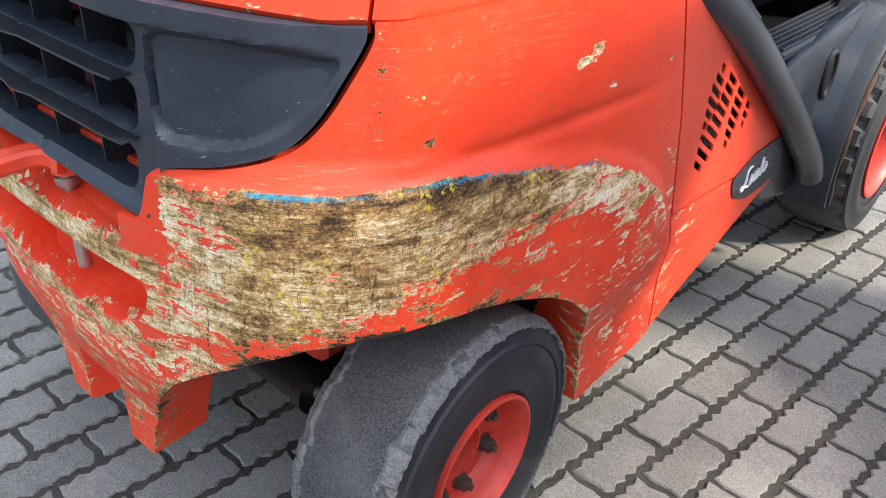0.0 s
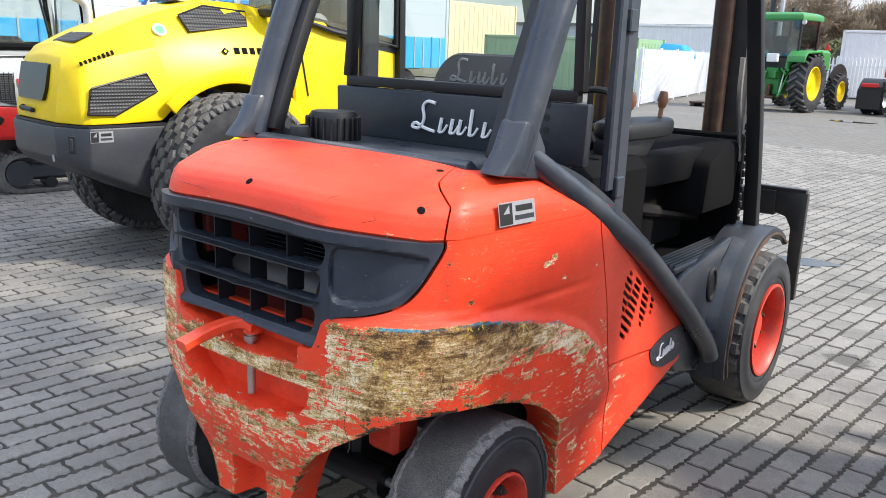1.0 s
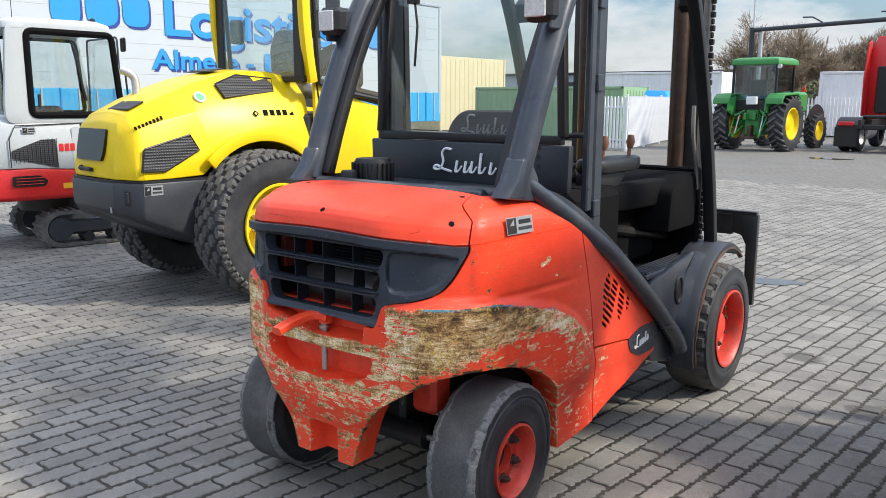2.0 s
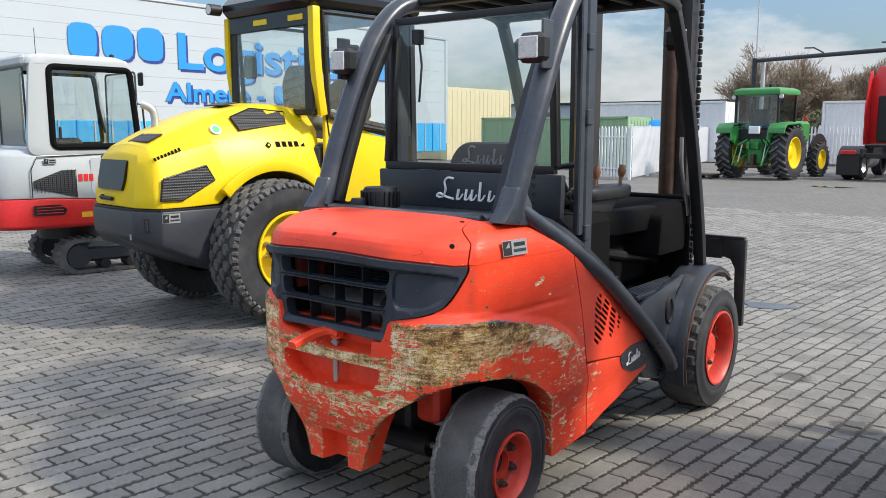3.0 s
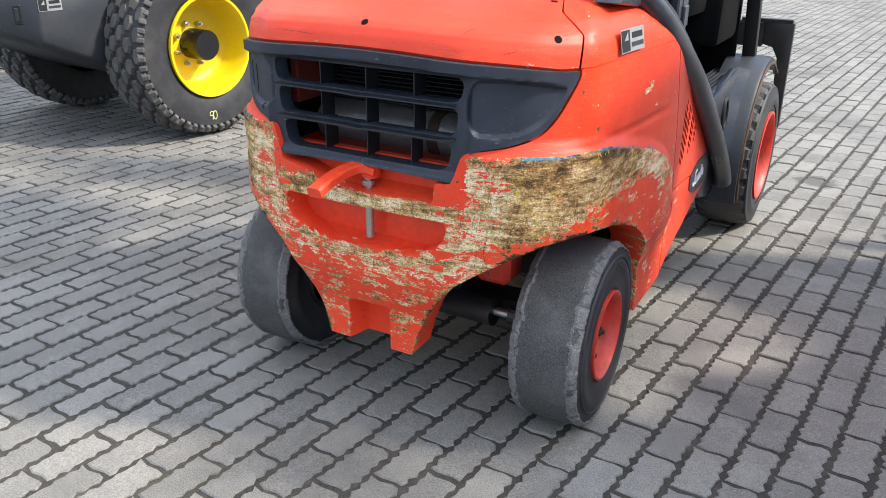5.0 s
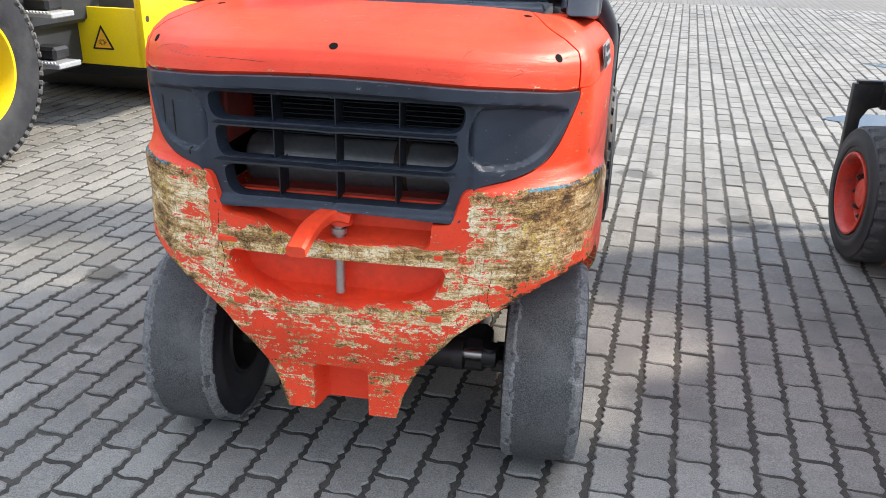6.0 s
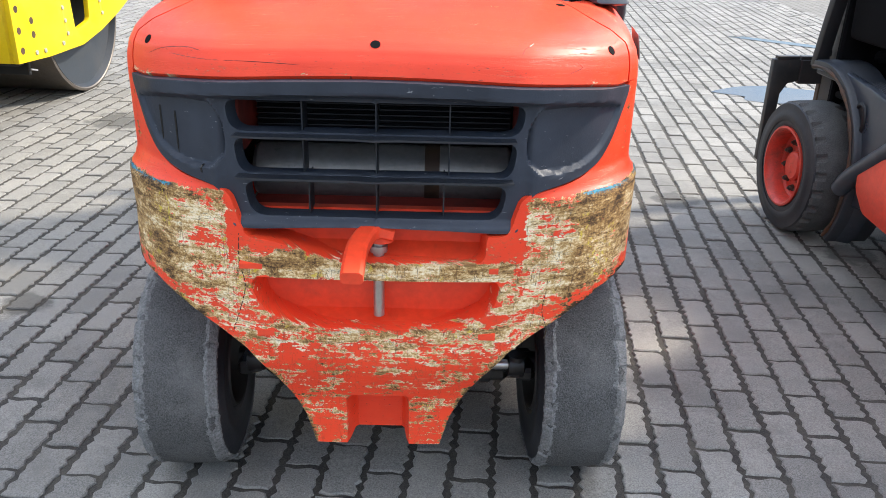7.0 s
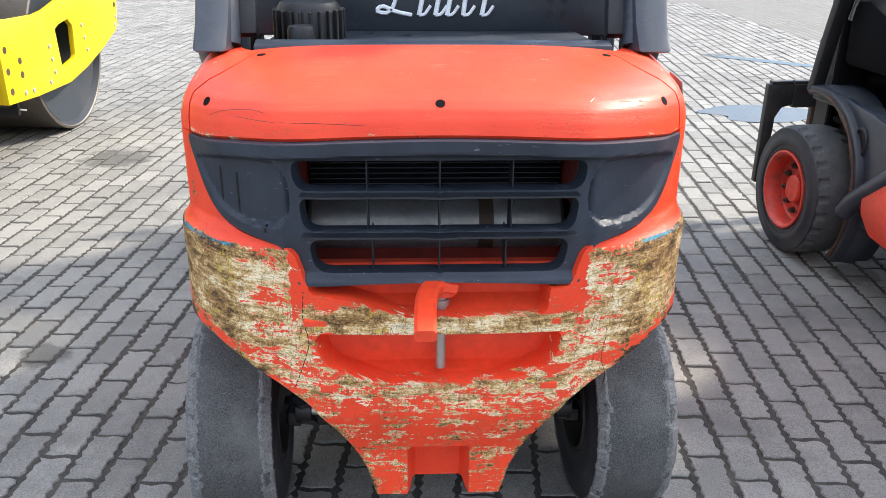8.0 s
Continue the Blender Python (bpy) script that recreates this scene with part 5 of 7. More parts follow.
forklift = build_forklift()
sticker(forklift, (.612, .375, 1.205), (.10, 1, 0), (-.16, 0, 1), (1, -.10, .16), .150, .062)
twin = copy_thing(forklift, pose(2.655, -.127, 0, 0, 0, 3.0))
tagged(twin, "second red forklift truck with a scuffed black front fender", "forklift")
for o in twin.children:
    if o.name.startswith("carriage"):      # its fork carriage hangs lower
        o.matrix_basis = pose(.09, .0, -.21)
    if o.name.startswith("front_wheel"):   # its front tyres are worn down further
        o.matrix_basis = Matrix.Translation((0, -.08, -.041)) @ o.matrix_basis @ Matrix.Scale(.888, 4)
    if o.name.startswith("front_fender"):   # and its fenders sit further inboard
        o.matrix_basis = Matrix.Translation((.07 if o.bound_box[0][0] < 0 else -.07, 2.40, .365)) @ Matrix.Rotation(radians(22), 4, "X") @ Matrix.Translation((0, -2.48, -.365))


# ---------------------------------------------------------------- ground
PAVE_TURN, PAVE_L, PAVE_W = radians(-5.0), .2285, .1215


def paving_far():
    """Block paving too far off to part: brick pattern in two greys with dark joints and broad stains."""
    m, n, l, b = principled("far_block_paving")
    nt = m.node_tree
    tc = n.new("ShaderNodeTexCoord").outputs["Object"]
    mp = n.new("ShaderNodeMapping")
    mp.inputs["Rotation"].default_value = (0, 0, radians(90) - PAVE_TURN)
    l.new(tc, mp.inputs["Vector"])
    br = n.new("ShaderNodeTexBrick")
    br.inputs["Scale"].default_value = 1.0
    br.inputs["Brick Width"].default_value, br.inputs["Row Height"].default_value = PAVE_L, PAVE_W
    br.inputs["Mortar Size"].default_value = .0075
    br.inputs["Color1"].default_value, br.inputs["Color2"].default_value, br.inputs["Mortar"].default_value = (.145, .138, .124, 1), (.178, .170, .153, 1), (.075, .070, .061, 1)
    l.new(mp.outputs["Vector"], br.inputs["Vector"])
    stain = ramp(nt, noise_node(nt, tc, .35, 6.0, .6), [(.42, 0.0), (.62, .45)])
    b.inputs["Specular IOR Level"].default_value = .25
    l.new(mixc(nt, stain, br.outputs["Color"], (.155, .15, .138)), b.inputs["Base Color"])
    l.new(ramp(nt, noise_node(nt, tc, .22, 5.0, .55), [(.36, .62), (.52, .9)]), b.inputs["Roughness"])
    return m


def joint_sand():
    m = coat("dark_joint_sand", (.040, .036, .030), .95, dirt=(.11, .10, .08), dirtiness=.7, coarse=9, fine=230, bump=1.0, vary=.8)
    return m


def block_stone():
    """Cast concrete block: grey with its own shade for each block, pores, scuffs and broad yard stains."""
    m, n, l, b = principled("grey_concrete_block")
    nt = m.node_tree
    geo = n.new("ShaderNodeNewGeometry")
    info = n.new("ShaderNodeObjectInfo")
    pos = geo.outputs["Position"]
    own = math_node(nt, "FRACT", math_node(nt, "ADD", geo.outputs["Random Per Island"], info.outputs["Random"]))
    base = ramp(nt, own, [(0.0, (.100, .095, .083)), (.5, (.150, .142, .125)), (1.0, (.215, .203, .178))])
    grain = noise_node(nt, pos, 210.0, 5.0, .7)
    base = mixc(nt, .42, base, ramp(nt, grain, [(.36, (.07, .067, .060)), (.64, (.45, .43, .385))]))
    scuff = ramp(nt, noise_node(nt, pos, 14.0, 8.0, .7), [(.50, 0.0), (.68, .5)])
    base = mixc(nt, scuff, base, (.305, .290, .258))
    dirt = ramp(nt, noise_node(nt, pos, 7.0, 8.0, .72), [(.54, 0.0), (.68, .5)])
    base = mixc(nt, dirt, base, (.085, .08, .072))
    stain = ramp(nt, noise_node(nt, pos, 1.1, 7.0, .62), [(.50, 0.0), (.66, .55)])
    base = mixc(nt, stain, base, (.075, .072, .066))
    spots = ramp(nt, noise_node(nt, pos, 38.0, 3.0, .5), [(.74, 0.0), (.78, .7)])
    base = mixc(nt, spots, base, (.45, .44, .41))
    ragged = noise_node(nt, pos, 9.0, 6.0, .65)
    for cx, cy, r in ((-2.1, 4.0, .24), (1.72, .25, .16), (1.95, .62, .10), (1.45, 2.6, .13), (.9, 3.4, .12), (-1.5, 1.2, .10), (2.1, 1.9, .12)):   # oil drips
        far = n.new("ShaderNodeVectorMath")
        far.operation = "DISTANCE"
        far.inputs[1].default_value = (cx, cy, 0.0)
        l.new(pos, far.inputs[0])
        spot = ramp(nt, math_node(nt, "ADD", math_node(nt, "MULTIPLY", far.outputs["Value"], .5 / r), math_node(nt, "MULTIPLY", ragged, .9)), [(.0, .70), (.86, .66), (1.0, 0.0)])
        base = mixc(nt, spot, base, (.035, .033, .030))
    l.new(base, b.inputs["Base Color"])
    l.new(ramp(nt, noise_node(nt, pos, 3.0, 5.0), [(.3, .66), (.7, .88)]), b.inputs["Roughness"])
    add_bump(nt, b, math_node(nt, "ADD", grain, noise_node(nt, pos, 45.0, 4.0, .6)), .55, .004)
    return m


M_SAND, M_BLOCK, M_FAR = joint_sand(), block_stone(), paving_far()
FIELD = (-13.0, 5.6, -1.7, 15.0)     # the stretch whose blocks are built: x from, to, y from, to


def build_ground():
    x0, x1, y0, y1 = FIELD
    xs, ys = [-900, x0, x1, 900], [-900, y0, y1, 900]
    vs = [(x, y, -.006) for y in ys for x in xs]
    fs = [(j * 4 + i, j * 4 + i + 1, j * 4 + i + 5, j * 4 + i + 4) for j in range(3) for i in range(3)]
    me = bpy.data.meshes.new("ground")
    me.from_pydata(vs, [], fs)
    me.materials.append(M_FAR)
    me.materials.append(M_SAND)
    me.polygons[4].material_index = 1
    ob = new("ground", me)
    return tagged(ob, "grey zigzag concrete block paving with dark sandy joints", "paving", kind="structure")


ground = build_ground()


def block_outline(teeth, gap_l=.0140, gap_w=.0200, amp=.0042):
    """Half-interlocking block: its long sides run in small zigzags."""
    hl, hw = (PAVE_L - gap_l) / 2, (PAVE_W - gap_w) / 2
    ks = np.linspace(-hl, hl, teeth)
    off = [amp * (1 if k % 2 else -1) * (.7 + .5 * abs(math.sin(k * 2.3))) for k in range(teeth)]
    wave = .0032
    far_end, near_end = [(hw * .4, hl + wave), (-hw * .4, hl - wave)], [(-hw * .4, -hl - wave), (hw * .4, -hl + wave)]
    return [(hw + o, y) for y, o in zip(ks, off)] + far_end + [(-hw + o, y) for y, o in zip(ks[::-1], off[::-1])] + near_end


def block_rows():
    """Centres of all blocks in the built field."""
    c, s = math.cos(PAVE_TURN), math.sin(PAVE_TURN)
    x0, x1, y0, y1 = FIELD
    ox, oy = -1.401, .798 + PAVE_L / 2
    for i in range(-130, 90):
        for j in range(-40, 90):
            u, w = i * PAVE_W, j * PAVE_L + (i % 2) * PAVE_L / 2
            x, y = ox + u * c - w * s, oy + u * s + w * c
            if x0 < x < x1 and y0 < y < y1:
                yield x, y


# ---------------------------------------------------------------- road roller
def loft(sections, closed=True, caps=True):
    """A skin through equally long sections."""
    g = Geo()
    n = len(sections[0])
    vs = [p for sec in sections for p in sec]
    fs = []
    for k in range(len(sections) - 1):
        fs += [(k * n + j, k * n + (j + 1) % n, (k + 1) * n + (j + 1) % n, (k + 1) * n + j) for j in range(n if closed else n - 1)]
    if caps:
        fs += [tuple(range(n))[::-1], tuple((len(sections) - 1) * n + j for j in range(n))]
    return g.add(vs, fs)


def mesh_vent(parent, corners, out, lift=.03):
    """A dark honeycomb vent: a thin plate set into a panel, with a raised frame."""
    cs = [Vector(c) for c in corners]
    n = Vector(out).normalized()
    v = part("vent", Geo().add([c + n * lift for c in cs] + [c - n * .06 for c in cs], [tuple(range(len(cs))), tuple(range(2 * len(cs) - 1, len(cs) - 1, -1))] + [(k, (k + 1) % len(cs), len(cs) + (k + 1) % len(cs), len(cs) + k) for k in range(len(cs))]), M_MESH, parent, "black honeycomb vent")
    part("vent_frame", Geo().tube([c + n * (lift - .002) for c in cs], .008, 6, closed=True), M_BLACK, v)
    return v


def honeycomb():
    m, n, l, b = principled("black_honeycomb")
    nt = m.node_tree
    tc = n.new("ShaderNodeTexCoord").outputs["Object"]
    vo = n.new("ShaderNodeTexVoronoi")
    vo.inputs["Scale"].default_value = 46.0
    vo.inputs["Randomness"].default_value = 0.0
    l.new(tc, vo.inputs["Vector"])
    l.new(ramp(nt, vo.outputs["Distance"], [(.28, (.003, .003, .0035)), (.5, (.018, .019, .021))]), b.inputs["Base Color"])
    b.inputs["Roughness"].default_value = .5
    add_bump(nt, b, vo.outputs["Distance"], .8, .01)
    return m


M_MESH = honeycomb()
M_DRUM = coat("bare_drum_steel", (.16, .14, .12), .45, .6, dirt=(.10, .08, .06), dirtiness=.6)
M_DRUMIN = coat("dark_drum_end", (.022, .028, .036), .5, dirtiness=.2)
M_TREADED = coat("dusty_treads", (.075, .073, .070), .8, dirt=(.20, .19, .17), dirtiness=.7, coarse=8, fine=110, bump=.4)
M_GALV = coat("galvanised_step", (.55, .56, .57), .4, .7, dirtiness=.3)
M_ORANGE = coat("orange_label", (.85, .42, .02), .5, dirtiness=.05)
M_GLOSSBLACK = coat("glossy_black", (.004, .0045, .006), .22, dirt=(.05, .05, .05), dirtiness=.1, bump=.02)
M_CHALK = coat("yellow_chalk", (.62, .60, .22), .9, dirtiness=.1)
# darker copy of the machine yellow: shade in the frame slots, as colour
M_YELLOWSHADE = coat("shaded_yellow_paint", (.62, .42, .01), .5, dirt=(.3, .24, .1), dirtiness=.3)


def build_roller():
    ro = thing("road_roller", "yellow single-drum road roller with charcoal ballast, parked on the paving", "road roller", (-3.877, 2.436, 0), -4.93)
    R = .622
    for s in (1, -1):
        ty = part("rear_tyre", Geo().lathe([(.335, -.17), (.38, -.195), (.47, -.205), (R - .075, -.20), (R - .045, -.175), (R - .03, -.12), (R - .025, 0), (R - .03, .12), (R - .045, .175), (R - .075, .20), (.47, .205), (.38, .195), (.335, .17)], (0, 0, 0), "x", 72), M_SIDEWALL, ro, "fat roller tyre with hexagonal tread blocks")
        ty.matrix_basis = pose(s * .72, 0, R)
        g = Geo()
        for row in range(6):
            x = -.165 + row * .066
            rr = R - .030 - .026 * (abs(row - 2.5) / 2.5) ** 3
            for k in range(27):
                t = 2 * math.pi * (k + .5 * (row % 2)) / 27
                er, et = Vector((0, math.cos(t), math.sin(t))), Vector((0, -math.sin(t), math.cos(t)))
                ring = [(math.cos(a) * .038, math.sin(a) * .062) for a in np.linspace(0, 2 * math.pi, 6, endpoint=False)]
                lo = [Vector((x, 0, 0)) + er * (rr - .006) + Vector((a, 0, 0)) + et * b for a, b in ring]
                hi = [Vector((x, 0, 0)) + er * (rr + .026) + Vector((a * .80, 0, 0)) + et * (b * .80) for a, b in ring]
                g.add(lo + hi, [(6, 7, 8, 9, 10, 11)] + [(j, (j + 1) % 6, 6 + (j + 1) % 6, 6 + j) for j in range(6)])
        for k in range(60):                                # shoulder lugs that run over the edge on to the sidewall
            for e in (-1, 1):
                t = 2 * math.pi * (k + .25) / 60
                m = pose(0, 0, 0, math.degrees(t)) @ pose(e * .192, 0, R - .052, 0, e * 48, 0)
                g.merge(Geo().box((0, 0, 0), (.05, .034, .03), .006), m)
        tagged(part("tread", g, M_TREADED, ty), kind="stuff")
        dish = part("rim", Geo().lathe([(.338, .165), (.350, .195), (.346, .207), (.330, .205), (.318, .185), (.305, .10), (.285, .02), (.25, -.012), (.20, -.022), (.13, -.01), (.0001, -.01)], (0, 0, 0), "x", 64), M_YELLOW, ty, "glossy yellow wheel rim")
        if s < 0:
            dish.matrix_basis = pose(0, 0, 0, 0, 0, 180)
        part("hub", Geo().lathe([(.105, -.01), (.105, .15), (.098, .162), (.0001, .162)], (0, 0, 0), "x", 28), M_GLOSSBLACK, dish, "glossy black hub drum")
        for k in range(8):
            t = 2 * math.pi * (k + .4) / 8
            part("nut", Geo().tube([(-.02, math.cos(t) * .145, math.sin(t) * .145), (.018, math.cos(t) * .145, math.sin(t) * .145)], .018, 6).tube([(.01, math.cos(t) * .145, math.sin(t) * .145), (.04, math.cos(t) * .145, math.sin(t) * .145)], .009, 8), M_STEEL, dish)
        if s > 0:                                          # a chalked count on the sidewall
            loop = [(.2065 - .0035 * abs(a), -.475 * math.cos(1.38) + a * .020 + .028, -.475 + .030 * b) for a, b in smooth_line([(.5, 1), (-.6, .9), (-.8, .1), (.3, .1), (.6, .9), (.5, 0), (.1, -1)], 16)]
            part("chalk_mark", Geo().tube(loop, .003, 5), M_CHALK, ty, "yellow chalk mark")
            part("chalk_mark", Geo().tube([(.2065, -.035 + math.cos(a) * .016, -.475 + math.sin(a) * .030) for a in np.linspace(0, 2 * math.pi, 14, endpoint=False)], .003, 5, closed=True), M_CHALK, ty, "yellow chalk mark")
    # charcoal ballast under the hood: flat tail, chamfered corners, straight flanks between the tyres
    def ring(z_tail, z_side, grow, half_r=.36, y_r=-1.14):
        return [(-half_r - grow, y_r - grow, z_tail), (half_r + grow, y_r - grow, z_tail), (.575 + grow, -1.005, z_tail * .8 + z_side * .2), (.575 + grow, -.43, z_side), (-.575 - grow, -.43, z_side), (-.575 - grow, -1.005, z_tail * .8 + z_side * .2)]
    part("ballast", loft([ring(.76, .44, -.06, .34, -1.10), ring(.80, .49, -.005), ring(.86, .60, .0), ring(1.012, 1.012, .0)]), M_GREY, ro, "charcoal ballast with chamfered corners", .014)
    part("trim_line", loft([ring(1.014, 1.014, -.012), ring(1.03, 1.03, -.012)]), M_BLACK, ro)
    for s in (1, -1):
        part("tie_slot", Geo().box((s * .462, -1.075, .90), (.055, .012, .12), .02, pose(0, 0, 0, 0, 0, s * 32).to_3x3()), M_BLACK, ro)
        part("tie_slot", Geo().box((s * .462, -1.079, .90), (.028, .012, .085), .012, pose(0, 0, 0, 0, 0, s * 32).to_3x3()), M_GREY, ro)
    part("tail_mark", Geo().box((.31, -1.142, .80), (.03, .004, .045), .001), M_LABEL, ro)

    # hood: sections from the tail to the cab
    def sec(y, hb, zb, hm, zm, hs, zs, ht, zt, lean=.0):
        r = [(hb, y, zb), (hm, y, zm), (hs, y + lean, zs), (ht, y + lean * 1.3, zt)]
        return r + [(0, y + lean * 1.3, zt + .022)] + [(-x, yy, z) for x, yy, z in r[::-1]]
    hood = [sec(-1.115, .34, 1.032, .336, 1.12, .315, 1.40, .285, 1.455, .055), sec(-1.03, .54, 1.032, .53, 1.13, .44, 1.43, .30, 1.50, .03), sec(-.985, .566, 1.032, .556, 1.13, .465, 1.44, .305, 1.525, .01),
            sec(-.75, .570, 1.034, .560, 1.16, .478, 1.485, .315, 1.635), sec(-.48, .572, 1.045, .562, 1.215, .488, 1.540, .325, 1.745), sec(-.39, .578, 1.13, .568, 1.26, .492, 1.555, .328, 1.775), sec(-.25, .588, 1.235, .575, 1.335, .494, 1.580, .332, 1.818),
            sec(-.05, .60, 1.320, .585, 1.40, .496, 1.605, .335, 1.860), sec(.14, .605, 1.345, .588, 1.43, .498, 1.622, .338, 1.882), sec(.32, .605, 1.315, .588, 1.42, .500, 1.637, .342, 1.878), sec(.48, .605, 1.225, .588, 1.38, .505, 1.65, .35, 1.850), sec(.60, .60, 1.12, .588, 1.34, .51, 1.66, .36, 1.815)]
    part("hood", loft(hood), M_YELLOW, ro, "smooth yellow engine hood with pressed edges", .016, 26)
    for s in (1, -1):
        arc = [(s * .625, math.cos(t) * .70 + .05, R + .01 + math.sin(t) * .715) for t in np.linspace(radians(136), radians(32), 20)]
        part("fender", Geo().sweep([(-.05, -.014), (.05, -.014), (.045, .022), (-.05, .028)], arc, (s, 0, 0)), M_YELLOW, ro, "yellow wheel-arch lip", .007)
        mesh_vent(ro, [(s * .570, -1.005, 1.10), (s * .566, -.82, 1.094), (s * .558, -.512, 1.247), (s * .532, -.575, 1.365), (s * .545, -.965, 1.268)], (s, 0, .28), .012)
        mesh_vent(ro, [(s * .386, -.235, 1.762), (s * .345, -.015, 1.838), (s * .367, .33, 1.812), (s * .438, .30, 1.708), (s * .462, -.20, 1.652)], (s, -.1, .72), .014)
        tilt = pose(0, 0, 0, 0, s * -25).to_3x3()
        part("emblem", Geo().prism([(-.03, 0), (0, .03), (.03, 0), (0, -.03)], "x", -.001, .001), M_CABIN, ro).matrix_basis = pose(s * .5465, .045, 1.527, 0, s * -24)
        part("emblem", Geo().prism([(-.013, 0), (0, .013), (.013, 0), (0, -.013)], "x", -.001, .001), M_YELLOW, ro).matrix_basis = pose(s * .5480, .045, 1.527, 0, s * -24)
        for k in range(5):
            part("emblem_bar", Geo().box((s * .545, .145 + k * .066, 1.532), (.003, .045, .052), .001, tilt), M_CABIN, ro)
        part("emblem_line", Geo().box((s * .558, .235, 1.485), (.003, .20, .010), .001, tilt), M_GREY, ro)
        for k in range(8):
            part("model_mark", Geo().box((s * (.470 + .001 * k), -.985 + k * .030, 1.425 + .0108 * k), (.004, .020, .026 if k < 5 else .032), .001, pose(0, 0, 0, 20, s * -18, 0).to_3x3()), M_CABIN, ro)
        part("round_label", Geo().tube([(s * .415, -.40, 1.655), (s * .428, -.40, 1.664)], .050, 20), M_WHITE, ro, "round white and green label")
        part("round_mark", Geo().tube([(s * .417, -.40, 1.656), (s * .430, -.40, 1.6655)], .034, 20), M_LIME, ro)
    part("rear_lamp_panel", Geo().prism(round_poly([(-.27, 1.165), (.14, 1.165), (.165, 1.24), (.17, 1.415), (-.295, 1.415), (-.30, 1.24)], .015), "y", -.012, .012), M_GLOSSBLACK, ro, "dark glossy tail panel").matrix_basis = Matrix.Translation((0, -1.088, 0)) @ Matrix.Translation((0, 0, 1.29)) @ pose(0, 0, 0, -11) @ Matrix.Translation((0, 0, -1.29))
    part("handle", Geo().tube([(-.20, -1.135, 1.10), (.0, -1.135, 1.095)], .017, 10).box((-.2, -1.125, 1.10), (.03, .03, .045), .008), M_BLACK, ro)
    part("top_vent", Geo().box((.10, -.87, 1.592), (.34, .15, .012), .004, pose(0, 0, 0, 25).to_3x3()), M_MESH, ro)
    part("top_vent", Geo().box((.02, -.10, 1.885), (.30, .16, .012), .004, pose(0, 0, 0, 10).to_3x3()), M_MESH, ro)
    part("exhaust", Geo().tube(smooth_line([(-.16, -.64, 1.60), (-.16, -.64, 1.78), (-.17, -.67, 1.845), (-.21, -.73, 1.88)], 14), .034, 16), M_GALV, ro, "bent chrome exhaust pipe")
    sticker(ro, (.5765, -.925, .955), (0, 1, 0), (0, 0, 1), (1, 0, 0), .155, .075)
    # cab
    cab = part("cab_frame", Geo().box((0, .49, 1.82), (1.30, .07, .06), .01), M_BLACK, ro, "black-framed glazed cab with a yellow door post")
    part("cab_roof", Geo().box((0, 1.10, 2.83), (1.46, 1.42, .20), .07), M_GLOSSBLACK, cab)
    part("rear_head_panel", Geo().box((0, .455, 2.66), (1.26, .03, .16), .01), M_GLOSSBLACK, cab)
    for x in (-.10, .45):
        part("roof_mark", Geo().box((x, .437, 2.66), (.22, .004, .05), .001), M_YELLOW, cab)
    for s in (1, -1):
        part("cab_post", Geo().sweep([(-.045, -.035), (.045, -.035), (.05, .02), (.03, .04), (-.045, .04)], smooth_line([(s * .655, .56, 1.79), (s * .675, .505, 2.05), (s * .68, .475, 2.35), (s * .675, .475, 2.74)], 12), (s, 0, 0)), M_YELLOW, cab, "yellow door post", .006)
        part("cab_post", Geo().sweep([(-.03, -.04), (.03, -.04), (.03, .04), (-.03, .04)], [(s * .66, 1.70, 1.2), (s * .67, 1.66, 2.75)], (s, 0, 0)), M_BLACK, cab)
        part("rear_seal", Geo().box((s * .595, .47, 2.27), (.12, .03, .90), .01), M_BLACK, cab)
        p2 = part("pane", Geo().prism([(.60, 1.80), (1.66, 1.62), (1.64, 2.72), (.56, 2.72)], "x", s * .658, s * .664), M_GLASS, cab)
        p2.visible_shadow = False
        part("door_frame", Geo().tube([(s * .67, .62, 1.78), (s * .67, .95, 1.70), (s * .67, 1.64, 1.60), (s * .67, 1.63, 2.70), (s * .67, .57, 2.70)], .025, 8, closed=True), M_BLACK, cab)
        m_ = part("work_lamp", Geo().tube([(s * .70, .26, 2.82), (s * .70, .38, 2.82)], .055, 14), M_BLACK, cab)
        part("lens", Geo().tube([(s * .70, .258, 2.82), (s * .70, .264, 2.82)], .045, 14), M_LENS, m_)
        part("mirror", Geo().box((s * .82, .80, 2.30), (.05, .16, .24), .03).tube([(s * .68, .72, 2.20), (s * .80, .78, 2.20), (s * .80, .78, 2.30)], .012, 8), M_BLACK, cab)
        outer = [(.60, .98), (1.40, .98), (1.66, 1.10), (1.66, 1.545), (1.40, 1.575), (1.20, 1.615), (1.05, 1.66), (.95, 1.71), (.88, 1.775), (.60, 1.795)]
        part("door_panel", Geo().prism(outer, "x", min(s * .60, s * .645), max(s * .60, s * .645)), M_YELLOW, ro, "yellow lower door panel", .01)
        part("door_seam", Geo().tube([(s * .648, .615, 1.79), (s * .648, .66, 1.50), (s * .648, .72, 1.20)], .007, 6), M_BLACK, ro)
        part("door_sill", Geo().prism([(.62, 1.79), (.90, 1.77), (1.05, 1.655), (1.66, 1.54), (1.66, 1.66), (1.05, 1.76), (.62, 1.83)], "x", min(s * .61, s * .65), max(s * .61, s * .65)), M_BLACK, cab)
